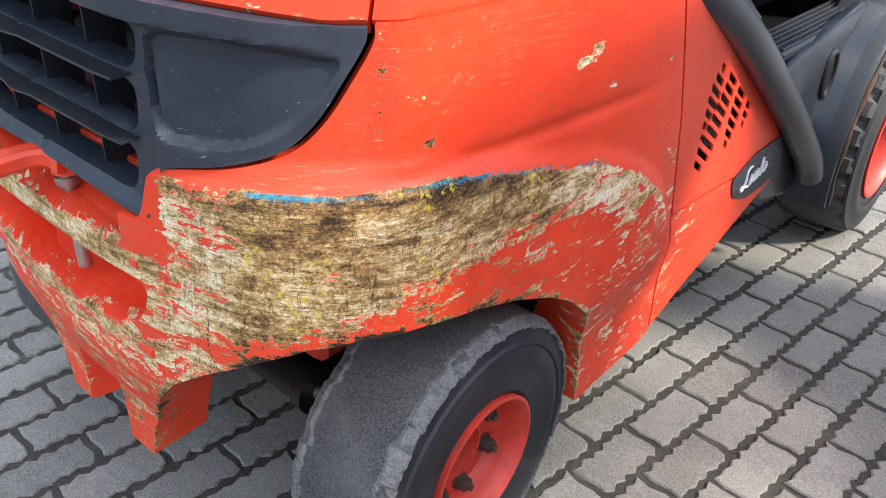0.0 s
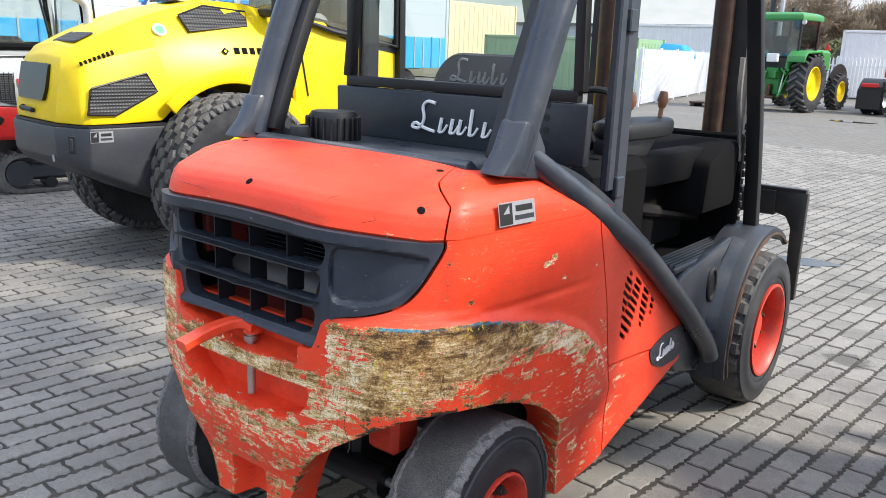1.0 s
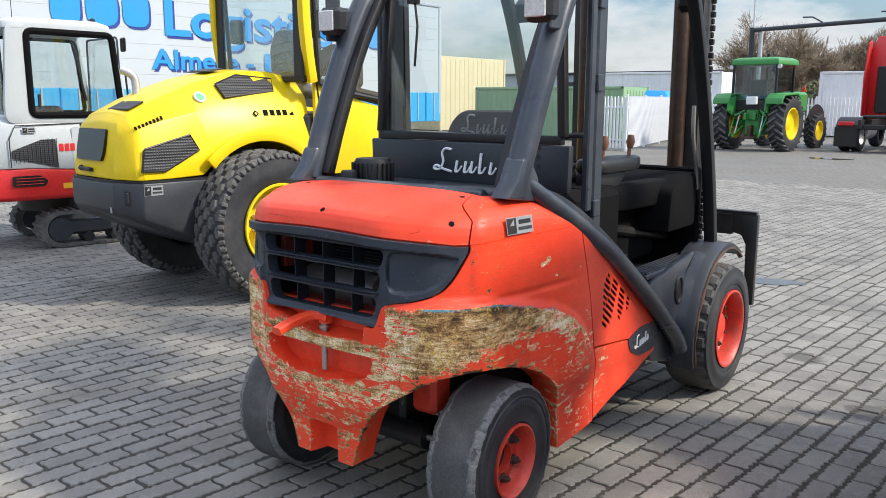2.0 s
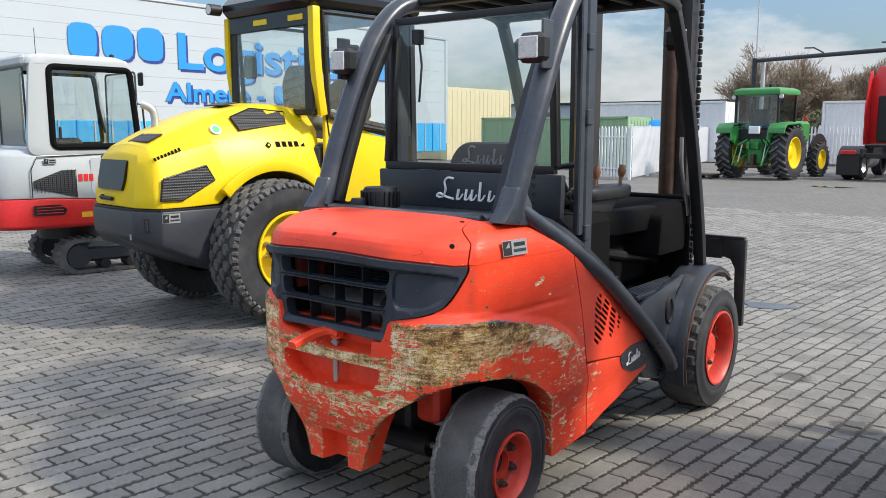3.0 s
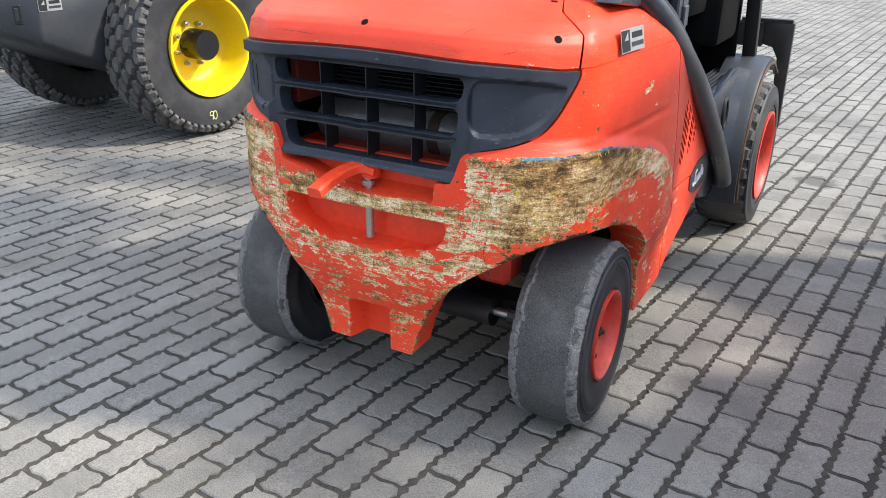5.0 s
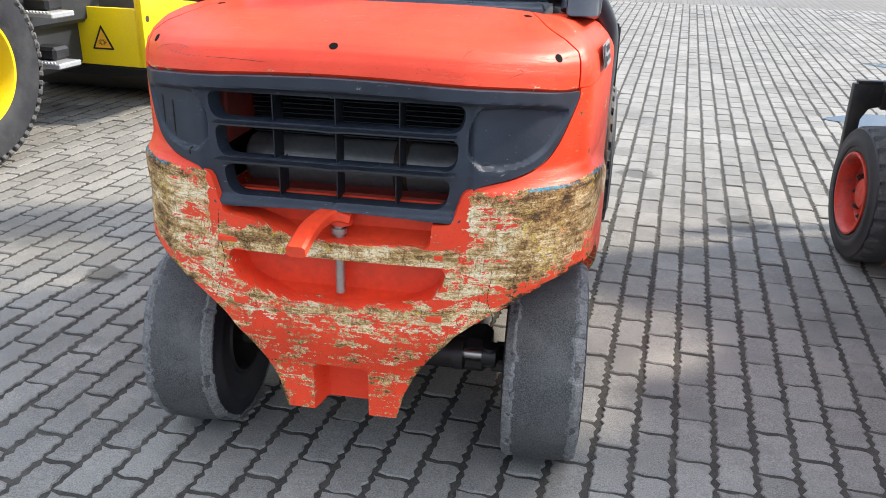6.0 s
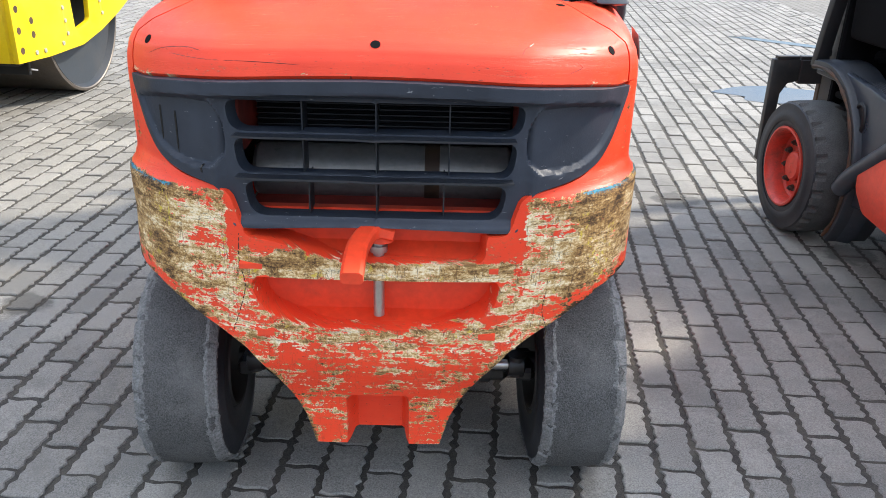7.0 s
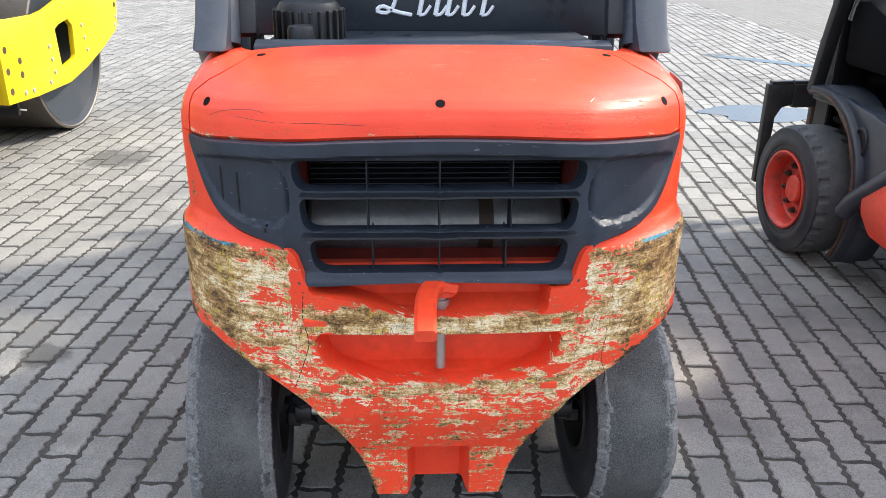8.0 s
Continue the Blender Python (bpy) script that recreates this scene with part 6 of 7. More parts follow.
        for z in (.53, .855):
            st = part("step", Geo().box((s * .80, .84, z), (.24, .22, .035), .006), M_GALV, ro, "galvanised access step with a toothed edge")
            for k in range(8):
                part("tooth", Geo().box((s * (.70 + k * .026), .735, z + .022), (.014, .016, .012), .003), M_GALV, st)
            part("step_back", Geo().box((s * .72, .90, z + .06), (.20, .16, .09), .02), M_BLACK, ro)
    back = part("pane", Geo().prism([(-.54, 1.83), (.54, 1.83), (.54, 2.62), (-.54, 2.62)], "y", .462, .468), M_GLASS, cab)
    back.visible_shadow = False
    seat = part("cab_seat", Geo().box((.06, 1.00, 1.75), (.5, .5, .2), .06).prism(round_poly([(-.16, 1.80), (.34, 1.80), (.36, 2.10), (.28, 2.26), (-.08, 2.28), (-.18, 2.12)], .07), "y", .72, .86), M_FILM, cab, "dark seat wrapped in clear film", .02)
    for k in range(4):
        part("film_crease", Geo().tube([(-.14, .712, 1.86 + k * .09), (.1, .705, 1.90 + k * .09), (.32, .712, 1.85 + k * .09)], .005, 5), M_LABEL, seat)
    part("steering_console", Geo().box((.1, 1.40, 1.88), (.4, .25, .3), .06).tube([(.1, 1.25, 1.98), (.1, 1.17, 2.05)], .16, 18), M_BLACK, cab)
    part("cab_floor", Geo().box((0, 1.10, 1.12), (1.18, 1.14, .80), .03), M_GREY, ro)
    part("rear_chassis", Geo().box((0, .25, .70), (.9, 1.3, .5), .03).tube([(-.7, 0, R), (.7, 0, R)], .14, 16), M_GREY, ro)
    part("joint", Geo().box((.25, 1.25, .58), (.5, .6, .4), .05), M_GREY, ro)
    build_drum_frame(ro)
    return ro


def build_drum_frame(ro):
    """The drum in its thick plate frame; own axes: x 0 at the drum's outer end, y 0 on its axle."""
    m = pose(-3.877, 2.436, 0, 0, 0, -4.93).inverted() @ pose(-2.701, 4.946, 0, 0, 0, -3.1)

    def here(name, geo, mat, parent=ro, label="", bevel=0.0):
        o = part(name, geo, mat, parent, label, bevel)
        if parent is ro:
            o.matrix_basis = m
        return o
    DR, DW = .623, 1.70
    here("drum", Geo().lathe([(DR - .03, -DW), (DR, -DW + .006), (DR, -.006), (DR - .018, 0), (DR - .03, -.01)], (0, 0, DR), "x", 96), M_DRUM, ro, "smooth steel drum with brown dust")
    for x0, d in ((0, -1), (-DW, 1)):
        here("drum_end", Geo().lathe([(DR - .028, x0 + d * .005), (DR - .05, x0 + d * .05), (.22, x0 + d * .09), (.0001, x0 + d * .09)], (0, 0, DR), "x", 64), M_DRUMIN, ro, "dark painted drum end")
    out = [(-1.12, .41), (-.70, .388), (-.18, .388), (.16, .45), (.495, .54), (.80, .645), (.87, .70), (.905, .89), (.85, 1.03), (.4, 1.05), (-.188, .995), (-.42, .945), (-.57, .932), (-1.06, .945), (-1.12, .90)]
    hole = [(-.309, .799), (-.24, .825), (-.08, .846), (-.012, .79), (-.035, .575), (-.06, .55), (-.25, .515), (-.285, .535)]
    for xo, d in ((.07, -1), (-DW - .07, 1)):
        pl = here("side_plate", plate_with_hole(out, hole, xo, xo + d * .04), M_YELLOW, ro, "thick yellow drum frame plate", .004)
        e = -d
        for y, z in ((-1.056, .76), (-.887, .664), (-1.059, .62), (-.885, .571), (-1.052, .487), (.845, .86), (.85, .95)):
            part("bolt_hole", Geo().tube([(xo - e * .004, y, z), (xo + e * .0015, y, z)], .024, 16), M_RUST, pl, "rusty bolt recess")
        for y, z in ((-.884, .449), (-.767, .443), (-.5, .45), (.84, .76), (.80, .70)):
            part("bolt", Geo().tube([(xo, y, z), (xo + e * .008, y, z)], .017, 6), M_GALV, pl)
        for ya, za, yb, zb in ((-.447, .72, -.412, .485), (.135, .80, .192, .555)):
            n = Vector((0, zb - za, ya - yb)).normalized() * .016
            a, b = Vector((xo, ya, za)), Vector((xo, yb, zb))
            # thin plate on the surface; its darker yellow paints the slot's shade
            part("slot", Geo().add([a - n, a + n, b + n, b - n, a - n + Vector((e * .001, 0, 0)), a + n + Vector((e * .001, 0, 0)), b + n + Vector((e * .001, 0, 0)), b - n + Vector((e * .001, 0, 0))], [(0, 1, 2, 3), (7, 6, 5, 4), (0, 4, 5, 1), (1, 5, 6, 2), (2, 6, 7, 3), (3, 7, 4, 0)]), M_YELLOWSHADE, pl)
            for k in range(3):
                c = a.lerp(b, .1 + .4 * k)
                part("bolt", Geo().tube([c, c + Vector((e * .010, 0, 0))], .015, 6), M_GALV, pl)
        part("slot", Geo().box((xo, -.52, .86), (.002, .07, .07), .0006), M_YELLOWSHADE, pl)
    x0, x1 = -DW - .03, .03
    here("cross_plate", Geo().prism([(x0, .425), (x1 - .03, .405), (x1 - .03, .815), (x1 - .05, .83), (x0, .83)], "y", -1.10, -1.06), M_YELLOW, ro, "yellow cross plate with a warning triangle", .006)
    here("corner_plate", Geo().prism([(x1 - .03, -1.10), (.066, -1.045), (.066, -.99), (x1 - .03, -1.06)], "z", .405, .95), M_YELLOW, ro, bevel=.004)
    here("cross_plate", Geo().box((-DW / 2, .86, .86), (DW, .06, .32), .01), M_YELLOW)
    here("scraper", Geo().box((-DW / 2, -.92, .385), (DW - .06, .09, .05), .01).box((-DW / 2, -.84, .33), (DW - .04, .03, .10), .006), M_BLACK, ro, "black scraper bar")
    here("scraper_blade", Geo().box((-DW / 2, -.80, .31), (DW - .02, .09, .012), .003, pose(0, 0, 0, -16).to_3x3()), M_GALV)
    here("vibration_motor", Geo().tube([(-.20, -.2, .66), (-.05, -.2, .66)], .10, 18).tube(smooth_line([(-.3, -1.0, .92), (-.35, -.7, .98), (-.25, -.4, .85)], 8), .022, 8), M_BLACK)
    tri = here("warning_label", Geo().prism(round_poly([(-.388, .525), (-.204, .525), (-.298, .705)], .008, 3), "y", -1.1035, -1.101), M_BLACK, ro, "orange warning triangle")
    part("warning_field", Geo().prism([(-.366, .537), (-.227, .537), (-.298, .674)], "y", -1.1050, -1.1032), M_ORANGE, tri)
    g = Geo()
    for a in range(0, 360, 30):
        c, s_ = math.cos(radians(a)), math.sin(radians(a))
        g.tube([(-.297 + c * .012, -1.1056, .578 + s_ * .012), (-.297 + c * .034, -1.1056, .578 + s_ * .024)], .0022, 4)
    part("warning_mark", g, M_BLACK, tri)


def plate_with_hole(outer, hole, a, b):
    """A thick plate in the y-z plane with one opening."""
    bm = bmesh.new()
    loops = []
    for h in (a, b):
        ring_o = [bm.verts.new((h, y, z)) for y, z in outer]
        ring_h = [bm.verts.new((h, y, z)) for y, z in hole]
        es = [bm.edges.new((r[k], r[(k + 1) % len(r)])) for r in (ring_o, ring_h) for k in range(len(r))]
        bmesh.ops.triangle_fill(bm, edges=es, use_beauty=True, use_dissolve=False)
        loops.append((ring_o, ring_h))
    for r0, r1 in zip(*loops):
        for k in range(len(r0)):
            bm.faces.new((r0[k], r0[(k + 1) % len(r0)], r1[(k + 1) % len(r0)], r1[k]))
    bmesh.ops.recalc_face_normals(bm, faces=bm.faces)
    g = Geo()
    bm.verts.index_update()
    g.add([v.co.copy() for v in bm.verts], [tuple(v.index for v in f.verts) for f in bm.faces])
    bm.free()
    return g


M_FILM = coat("filmed_seat", (.20, .21, .21), .25, dirt=(.4, .4, .4), dirtiness=.5, coarse=9)
M_LIME = coat("lime_print", (.10, .55, .18), .5, dirtiness=.05)
build_roller()


# ---------------------------------------------------------------- compact excavator
def build_excavator():
    ex = thing("compact_excavator", "white and red compact excavator on rubber tracks beside the roller", "excavator", (-7.34, 2.65, 0), -8.0)
    # own frame: x forward is +y here; the near side is +x
    for s in (1, -1):
        belt, bars = track_band(.62, .20, .26, s * .53)
        tr = part("track", belt, M_TREADED, ex, "black rubber track")
        tagged(part("tread", bars, M_TREADED, tr), kind="stuff")
        tr.matrix_basis = pose(.05, .50, 0, 0, 0, -4)
        part("track_frame", Geo().box((s * .53, 0, .21), (.16, 1.0, .16), .03), M_GREY, tr)
        for y in (-.60, .60):
            part("sprocket", Geo().tube([(s * .40, y, .21), (s * .67, y, .21)], .13, 18), M_GREY, tr)
        for y in (-.3, 0, .3):
            part("roller_wheel", Geo().tube([(s * .42, y, .10), (s * .65, y, .10)], .06, 12), M_BLACK, tr)
    part("slew_ring", Geo().tube([(0, 0, .38), (0, 0, .56)], .34, 28), M_BLACK, ex)
    skirt = round_poly([(-.72, -.95), (.60, -.98), (.74, -.60), (.74, .62), (-.72, .62)], .18, 6)
    part("skirt", loft([[(x * .96, y * .96, .56) for x, y in skirt], [(x, y, .60) for x, y in skirt], [(x, y, .90 if y < -.05 else .84) for x, y in skirt]]), M_REDE, ex, "red lower skirt with black vents", .012)
    part("engine_cover", loft([[(x, y, .905 if y < -.05 else .845) for x, y in skirt], [(x, y, 1.20) for x, y in skirt], [(x * .97, y * .97, 1.38) for x, y in skirt], [(x * .88, y * .88, 1.44) for x, y in skirt]]), M_PALE, ex, "pale moulded engine cover", .02)
    part("cover_seam", Geo().tube([(.742, -.62, .92), (.742, -.62, 1.22), (.735, -.55, 1.36), (.72, .55, 1.39)], .006, 6), M_BLACK, ex)
    part("skirt_vent", Geo().prism(round_poly([(-.62, .72), (-.30, .71), (-.26, .77), (-.34, .83), (-.62, .83)], .02), "x", .738, .748), M_BLACK, ex)
    for k in range(3):
        part("vent_slat", Geo().box((.75, -.45, .74 + k * .032), (.006, .28, .008), .002), M_REDE, ex)
    part("vent", Geo().prism([(-.60, 1.02), (-.14, .90), (-.16, 1.21), (-.30, 1.21), (-.60, 1.10)], "x", .738, .748), M_MESH, ex, "black slatted vent")
    for k in range(11):
        part("vent_slat", Geo().box((.752, -.57 + k * .042, 1.06 + .004 * k - .005 * abs(k - 8)), (.006, .008, .10 + .02 * min(k, 8)), .002), M_GREY, ex)
    part("red_mark", Geo().box((.746, -0.10, 1.12), (.004, .045, .08), .001), M_REDE, ex)
    part("red_mark", Geo().box((.746, -0.04, 1.12), (.004, .045, .08), .001), M_REDE, ex)
    part("red_mark", Geo().box((.746, 0.02, 1.12), (.004, .045, .08), .001), M_REDE, ex)
    part("side_door", Geo().prism(round_poly([(.02, .93), (.60, .93), (.60, 1.34), (.02, 1.34)], .04), "x", .738, .744), M_PALE, ex)
    part("yellow_label", Geo().box((.744, -.05, .70), (.004, .12, .06), .001), M_ORANGE, ex)
    part("tail_lamp", Geo().box((.735, .30, .74), (.03, .12, .12), .02), M_REDE, ex)
    sticker(ex, (.748, -.42, 1.31), (0, 1, 0), (0, 0, 1), (1, 0, 0), .13, .06)
    # cab
    out = round_poly([(-.62, 1.38), (.68, 1.38), (.66, 1.60), (.55, 2.44), (-.55, 2.46), (-.62, 1.60)], .13, 7)
    hole = round_poly([(-.36, 1.465), (.615, 1.465), (.54, 2.335), (-.36, 2.345)], .085, 6)
    cab = part("cab_shell", plate_with_hole(out, hole, .655, .715), M_PALE, ex, "pale cab with rounded corners and black window seals", .012)
    part("cab_side", plate_with_hole(out, hole, -.36, -.30), M_PALE, cab, bevel=.012)
    for y, z in ((-.585, 2.40), (-.60, 1.42)):
        part("cab_rear_rail", Geo().box((.18, y, z), (.96, .07, .12), .03), M_PALE, cab)
    part("cab_roof", loft([[(x, y, 2.36) for x, y in round_poly([(-.36, -.60), (.72, -.60), (.72, .57), (-.36, .57)], .10, 5)], [(x, y, 2.44) for x, y in round_poly([(-.35, -.58), (.705, -.58), (.705, .55), (-.35, .55)], .10, 5)], [(x, y, 2.485) for x, y in round_poly([(-.26, -.48), (.60, -.48), (.60, .45), (-.26, .45)], .08, 5)]]), M_PALE, cab, bevel=.012)
    part("door_handle", Geo().box((.725, -.28, 1.62), (.02, .03, .14), .008), M_BLACK, cab)
    part("grab_bar", Geo().tube([(.66, .64, 1.60), (.70, .70, 1.62), (.70, .68, 1.95), (.66, .62, 1.96)], .012, 8), M_BLACK, cab)
    for pts, axis, a in (([(-.36, 1.465), (.615, 1.465), (.54, 2.335), (-.36, 2.345)], "x", .70), ([(-.36, 1.465), (.615, 1.465), (.54, 2.335), (-.36, 2.345)], "x", -.34)):
        p = part("pane", Geo().prism(round_poly(pts, .07), axis, a - .003, a + .003), M_GLASS, cab)
        p.visible_shadow = False
        out = round_poly(pts, .07)
        part("window_seal", Geo().tube([((a + (.006 if a > 0 else -.006)), u, w) for u, w in out], .038, 8, closed=True), M_CABIN, cab)
    for pts, a in (([(-.28, 1.47), (.64, 1.47), (.62, 2.33), (-.26, 2.33)], -.60), ([(-.28, 1.40), (.64, 1.40), (.62, 2.33), (-.26, 2.33)], .645)):
        p = part("pane", Geo().prism(round_poly(pts, .06), "y", a - .003, a + .003), M_GLASS, cab)
        p.visible_shadow = False
        part("window_seal", Geo().tube([(u, a, w) for u, w in round_poly(pts, .06)], .012, 8, closed=True), M_GREY, cab)
    part("operator_seat", Geo().box((.15, -.1, 1.50), (.42, .42, .12), .05).box((.15, -.28, 1.78), (.40, .10, .5), .05), M_SEAT, cab)
    part("wiper", Geo().tube([(.71, .10, 2.25), (.715, .22, 1.62)], .012, 6), M_BLACK, cab)
    part("mirror", Geo().box((.60, .72, 2.25), (.12, .03, .16), .02), M_BLACK, cab)
    part("beacon", Geo().lathe([(.03, 0), (.03, .04), (.0001, .06)], (.45, .45, 2.48), "z", 12), M_BLACK, cab)
    part("antenna", Geo().tube([(.62, -.45, 2.40), (.62, -.45, 2.75)], .004, 5), M_BLACK, cab)
    part("boom", Geo().prism([(.62, .75), (.95, .75), (1.5, 1.15), (1.5, 1.35), (1.2, 1.38), (.75, 1.1)], "x", -.62, -.42), M_PALE, ex, "white folded boom", .02)
    return ex


def track_band(half, radius, width, x):
    """A rubber track: an oval belt, and its grouser bars."""
    bars = Geo()
    pts = [(half + math.cos(t) * radius, radius + .01 + math.sin(t) * radius) for t in np.linspace(-math.pi / 2, math.pi / 2, 12)] + [(-half - math.cos(t) * radius, radius + .01 - math.sin(t) * radius) for t in np.linspace(-math.pi / 2, math.pi / 2, 12)]
    g = Geo()
    n = len(pts)
    inner = [(y * .90, (z - radius) * .82 + radius) for y, z in pts]
    vs = [(x - width / 2, y, z) for y, z in pts] + [(x + width / 2, y, z) for y, z in pts] + [(x - width / 2, y, z) for y, z in inner] + [(x + width / 2, y, z) for y, z in inner]
    fs = []
    for k in range(n):
        j = (k + 1) % n
        fs += [(k, j, n + j, n + k), (2 * n + k, 3 * n + k, 3 * n + j, 2 * n + j), (k, 2 * n + k, 2 * n + j, j), (n + k, n + j, 3 * n + j, 3 * n + k)]
    g.add(vs, fs)
    per = np.array(pts + pts[:1])
    seg = np.concatenate([[0], np.cumsum(np.hypot(*np.diff(per, axis=0).T))])
    for d in np.arange(0, seg[-1], .085):
        y, z = np.interp(d, seg, per[:, 0]), np.interp(d, seg, per[:, 1])
        y2, z2 = np.interp(d + .01, seg, per[:, 0]), np.interp(d + .01, seg, per[:, 1])
        ang = math.degrees(math.atan2(z2 - z, y2 - y))
        bars.box((x, y, max(z, .022)), (width, .035, .04), .006, pose(0, 0, 0, ang).to_3x3())
    return g, bars


build_excavator()


# ---------------------------------------------------------------- lettered semi-trailer along the yard's side
def text_mesh(words, width, cap, thick, bold=.02):
    """Flat letters of the built-in font, fitted to a width and a capital's height; x along the line, y up."""
    cu = bpy.data.curves.new("letters", "FONT")
    cu.body, cu.size, cu.extrude, cu.offset = words, 1.0, .5, bold
    cu.resolution_u = 4
    tmp = new("letters", cu)
    me = bpy.data.meshes.new_from_object(tmp.evaluated_get(bpy.context.evaluated_depsgraph_get()))
    bpy.data.objects.remove(tmp)
    bpy.data.curves.remove(cu)
    co = np.zeros(len(me.vertices) * 3)
    me.vertices.foreach_get("co", co)
    co = co.reshape(-1, 3)
    co[:, 0] = (co[:, 0] - co[:, 0].min()) / np.ptp(co[:, 0]) * width
    co[:, 1] = co[:, 1] / .73 * cap
    co[:, 2] = (co[:, 2] + .5) * thick
    me.vertices.foreach_set("co", co.ravel())
    me.update()
    return me


def split_letters(me):
    """One mesh for each letter: loose pieces that stand over one another belong together."""
    n = len(me.vertices)
    root = list(range(n))

    def find(i):
        while root[i] != i:
            root[i] = root[root[i]]
            i = root[i]
        return i
    for e in me.edges:
        root[find(e.vertices[0])] = find(e.vertices[1])
    groups = {}
    for i in range(n):
        groups.setdefault(find(i), []).append(i)
    spans = sorted((min(me.vertices[i].co.x for i in g), max(me.vertices[i].co.x for i in g), g) for g in groups.values())
    merged = []
    for lo, hi, g in spans:
        if merged and lo < merged[-1][1] - .4 * min(hi - lo, merged[-1][1] - merged[-1][0]):
            merged[-1] = [merged[-1][0], max(hi, merged[-1][1]), merged[-1][2] + g]
        else:
            merged.append([lo, hi, list(g)])
    out = []
    for _, _, g in merged:
        idx = {v: k for k, v in enumerate(g)}
        m = bpy.data.meshes.new("letter")
        m.from_pydata([me.vertices[v].co for v in g], [], [[idx[v] for v in p.vertices] for p in me.polygons if p.vertices[0] in idx])
        out.append(m)
    bpy.data.meshes.remove(me)
    return out


M_NAVY = coat("dark_blue_paint", (.01, .035, .22), .5, dirtiness=.05)
ON_SIDE = Matrix(((0, 0, 1, 0), (1, 0, 0, 0), (0, 1, 0, 0), (0, 0, 0, 1)))


def build_trailer():
    tl = thing("semi_trailer", "long white semi-trailer with blue lettering and a blue side skirt", "trailer", (-12.6, 3.2, 0))
    length = 13.6
    boards = part("box_body", Geo().box((-1.27, length / 2, 2.72), (2.5, length, 2.94), .03), M_SIDING, tl)
    for k in range(8):
        part("board", Geo().box((-.006, length / 2, 1.96 + k * .292), (.02, length - .1, .2895), .002), M_SIDING, boards)
    part("top_rail", Geo().box((0, length / 2, 4.2), (.06, length, .08), .015), M_GALV, boards)
    part("corner_rail", Geo().box((.004, length - .05, 2.7), (.05, .12, 2.95), .015), M_SIDING, boards)
    part("side_skirt", Geo().box((.0, length / 2, 1.42), (.05, length - .1, .80), .01), M_SKYBLUE, tl, "blue side skirt with pale uprights")
    for k in range(38):
        part("skirt_upright", Geo().box((.034, .3 + k * .35, 1.44), (.02, .035, .78), .005), M_SIDING if k % 3 else M_BLUE, tl)
    for y in (9.4, 10.7, 12.0):
        for x in (-.25, -2.3):
            w = part("wheel", Geo().lathe([(.28, -.16), (.46, -.17), (.50, -.12), (.50, .12), (.46, .17), (.28, .16)], (x, y, .5), "x", 28), M_SIDEWALL, tl)
            part("rim", Geo().lathe([(.28, .14), (.2, .04), (.0001, .06)], (x, y, .5), "x", 20), M_GALV, w)
    part("chassis", Geo().box((-1.27, length / 2, 1.1), (1.2, length - .6, .25), .02).box((-.5, 2.4, .5), (.14, .14, 1.0), .01).box((-2.0, 2.4, .5), (.14, .14, 1.0), .01), M_GREY, tl)

    def letters(words, y, z, width, cap, lift=.02):
        for mat, dy, dz, dx in ((M_NAVY, .055, -.05, .008), (M_BLUE, 0, 0, lift)):
            for me in split_letters(text_mesh(words, width, cap, .006)):
                ob = part("letter", me, mat, tl, "blue letter with a dark drop edge")
                ob.matrix_basis = Matrix.Translation((dx, y + dy, z + dz)) @ ON_SIDE
    letters("Logistics", 4.645, 2.90, 4.60, .74)
    letters("Almere -", 4.30, 2.23, 2.55, .40)
    # the firm's initials and endings as plain blocks
    for y, w, z, h in ((2.33, .56, 2.97, .64), (3.00, .64, 2.98, .64), (3.74, .56, 3.00, .64), (9.6, .62, 2.93, .72), (10.3, .10, 2.93, .12), (10.5, .62, 2.93, .72), (11.2, .10, 2.93, .12), (7.15, .28, 2.24, .40), (7.55, .26, 2.24, .30), (7.9, .26, 2.24, .30)):
        for mat, d, dx in ((M_NAVY, .05, .010), (M_BLUE, 0, .018)):
            pts = round_poly([(y + d, z - d), (y + w + d, z - d), (y + w + d, z + h - d), (y + d, z + h - d)], min(w, h) * .35, 4)
            part("letter_block", Geo().prism(pts, "x", dx, dx + .006), mat, tl)
    return tl


build_trailer()


# ---------------------------------------------------------------- far side of the yard
def ribbed_box(name, label, cat, at, size, mat, turn=0.0, pitch=.28):
    """A steel container: corrugated sides, corner posts, rails."""
    c = thing(name, label, cat, at, turn)
    sx, sy, sz = size
    part("shell", Geo().box((0, 0, sz / 2), (sx - .08, sy - .08, sz - .06), .01), mat, c)
    for s in (-1, 1):
        for k in range(int((sx - .2) / pitch)):
            part("rib", Geo().box((-sx / 2 + .2 + k * pitch, s * (sy / 2 - .035), sz / 2), (pitch * .5, .03, sz - .3), .012), mat, c)
        for k in range(int((sy - .2) / pitch)):
            part("rib", Geo().box((s * (sx / 2 - .035), -sy / 2 + .2 + k * pitch, sz / 2), (.03, pitch * .5, sz - .3), .012), mat, c)
        for t in (-1, 1):
            part("corner_post", Geo().box((s * (sx / 2 - .05), t * (sy / 2 - .05), sz / 2), (.12, .12, sz), .01), mat, c)
        part("rail", Geo().box((0, s * (sy / 2 - .04), sz - .05), (sx, .1, .1), .01), mat, c)
    return c


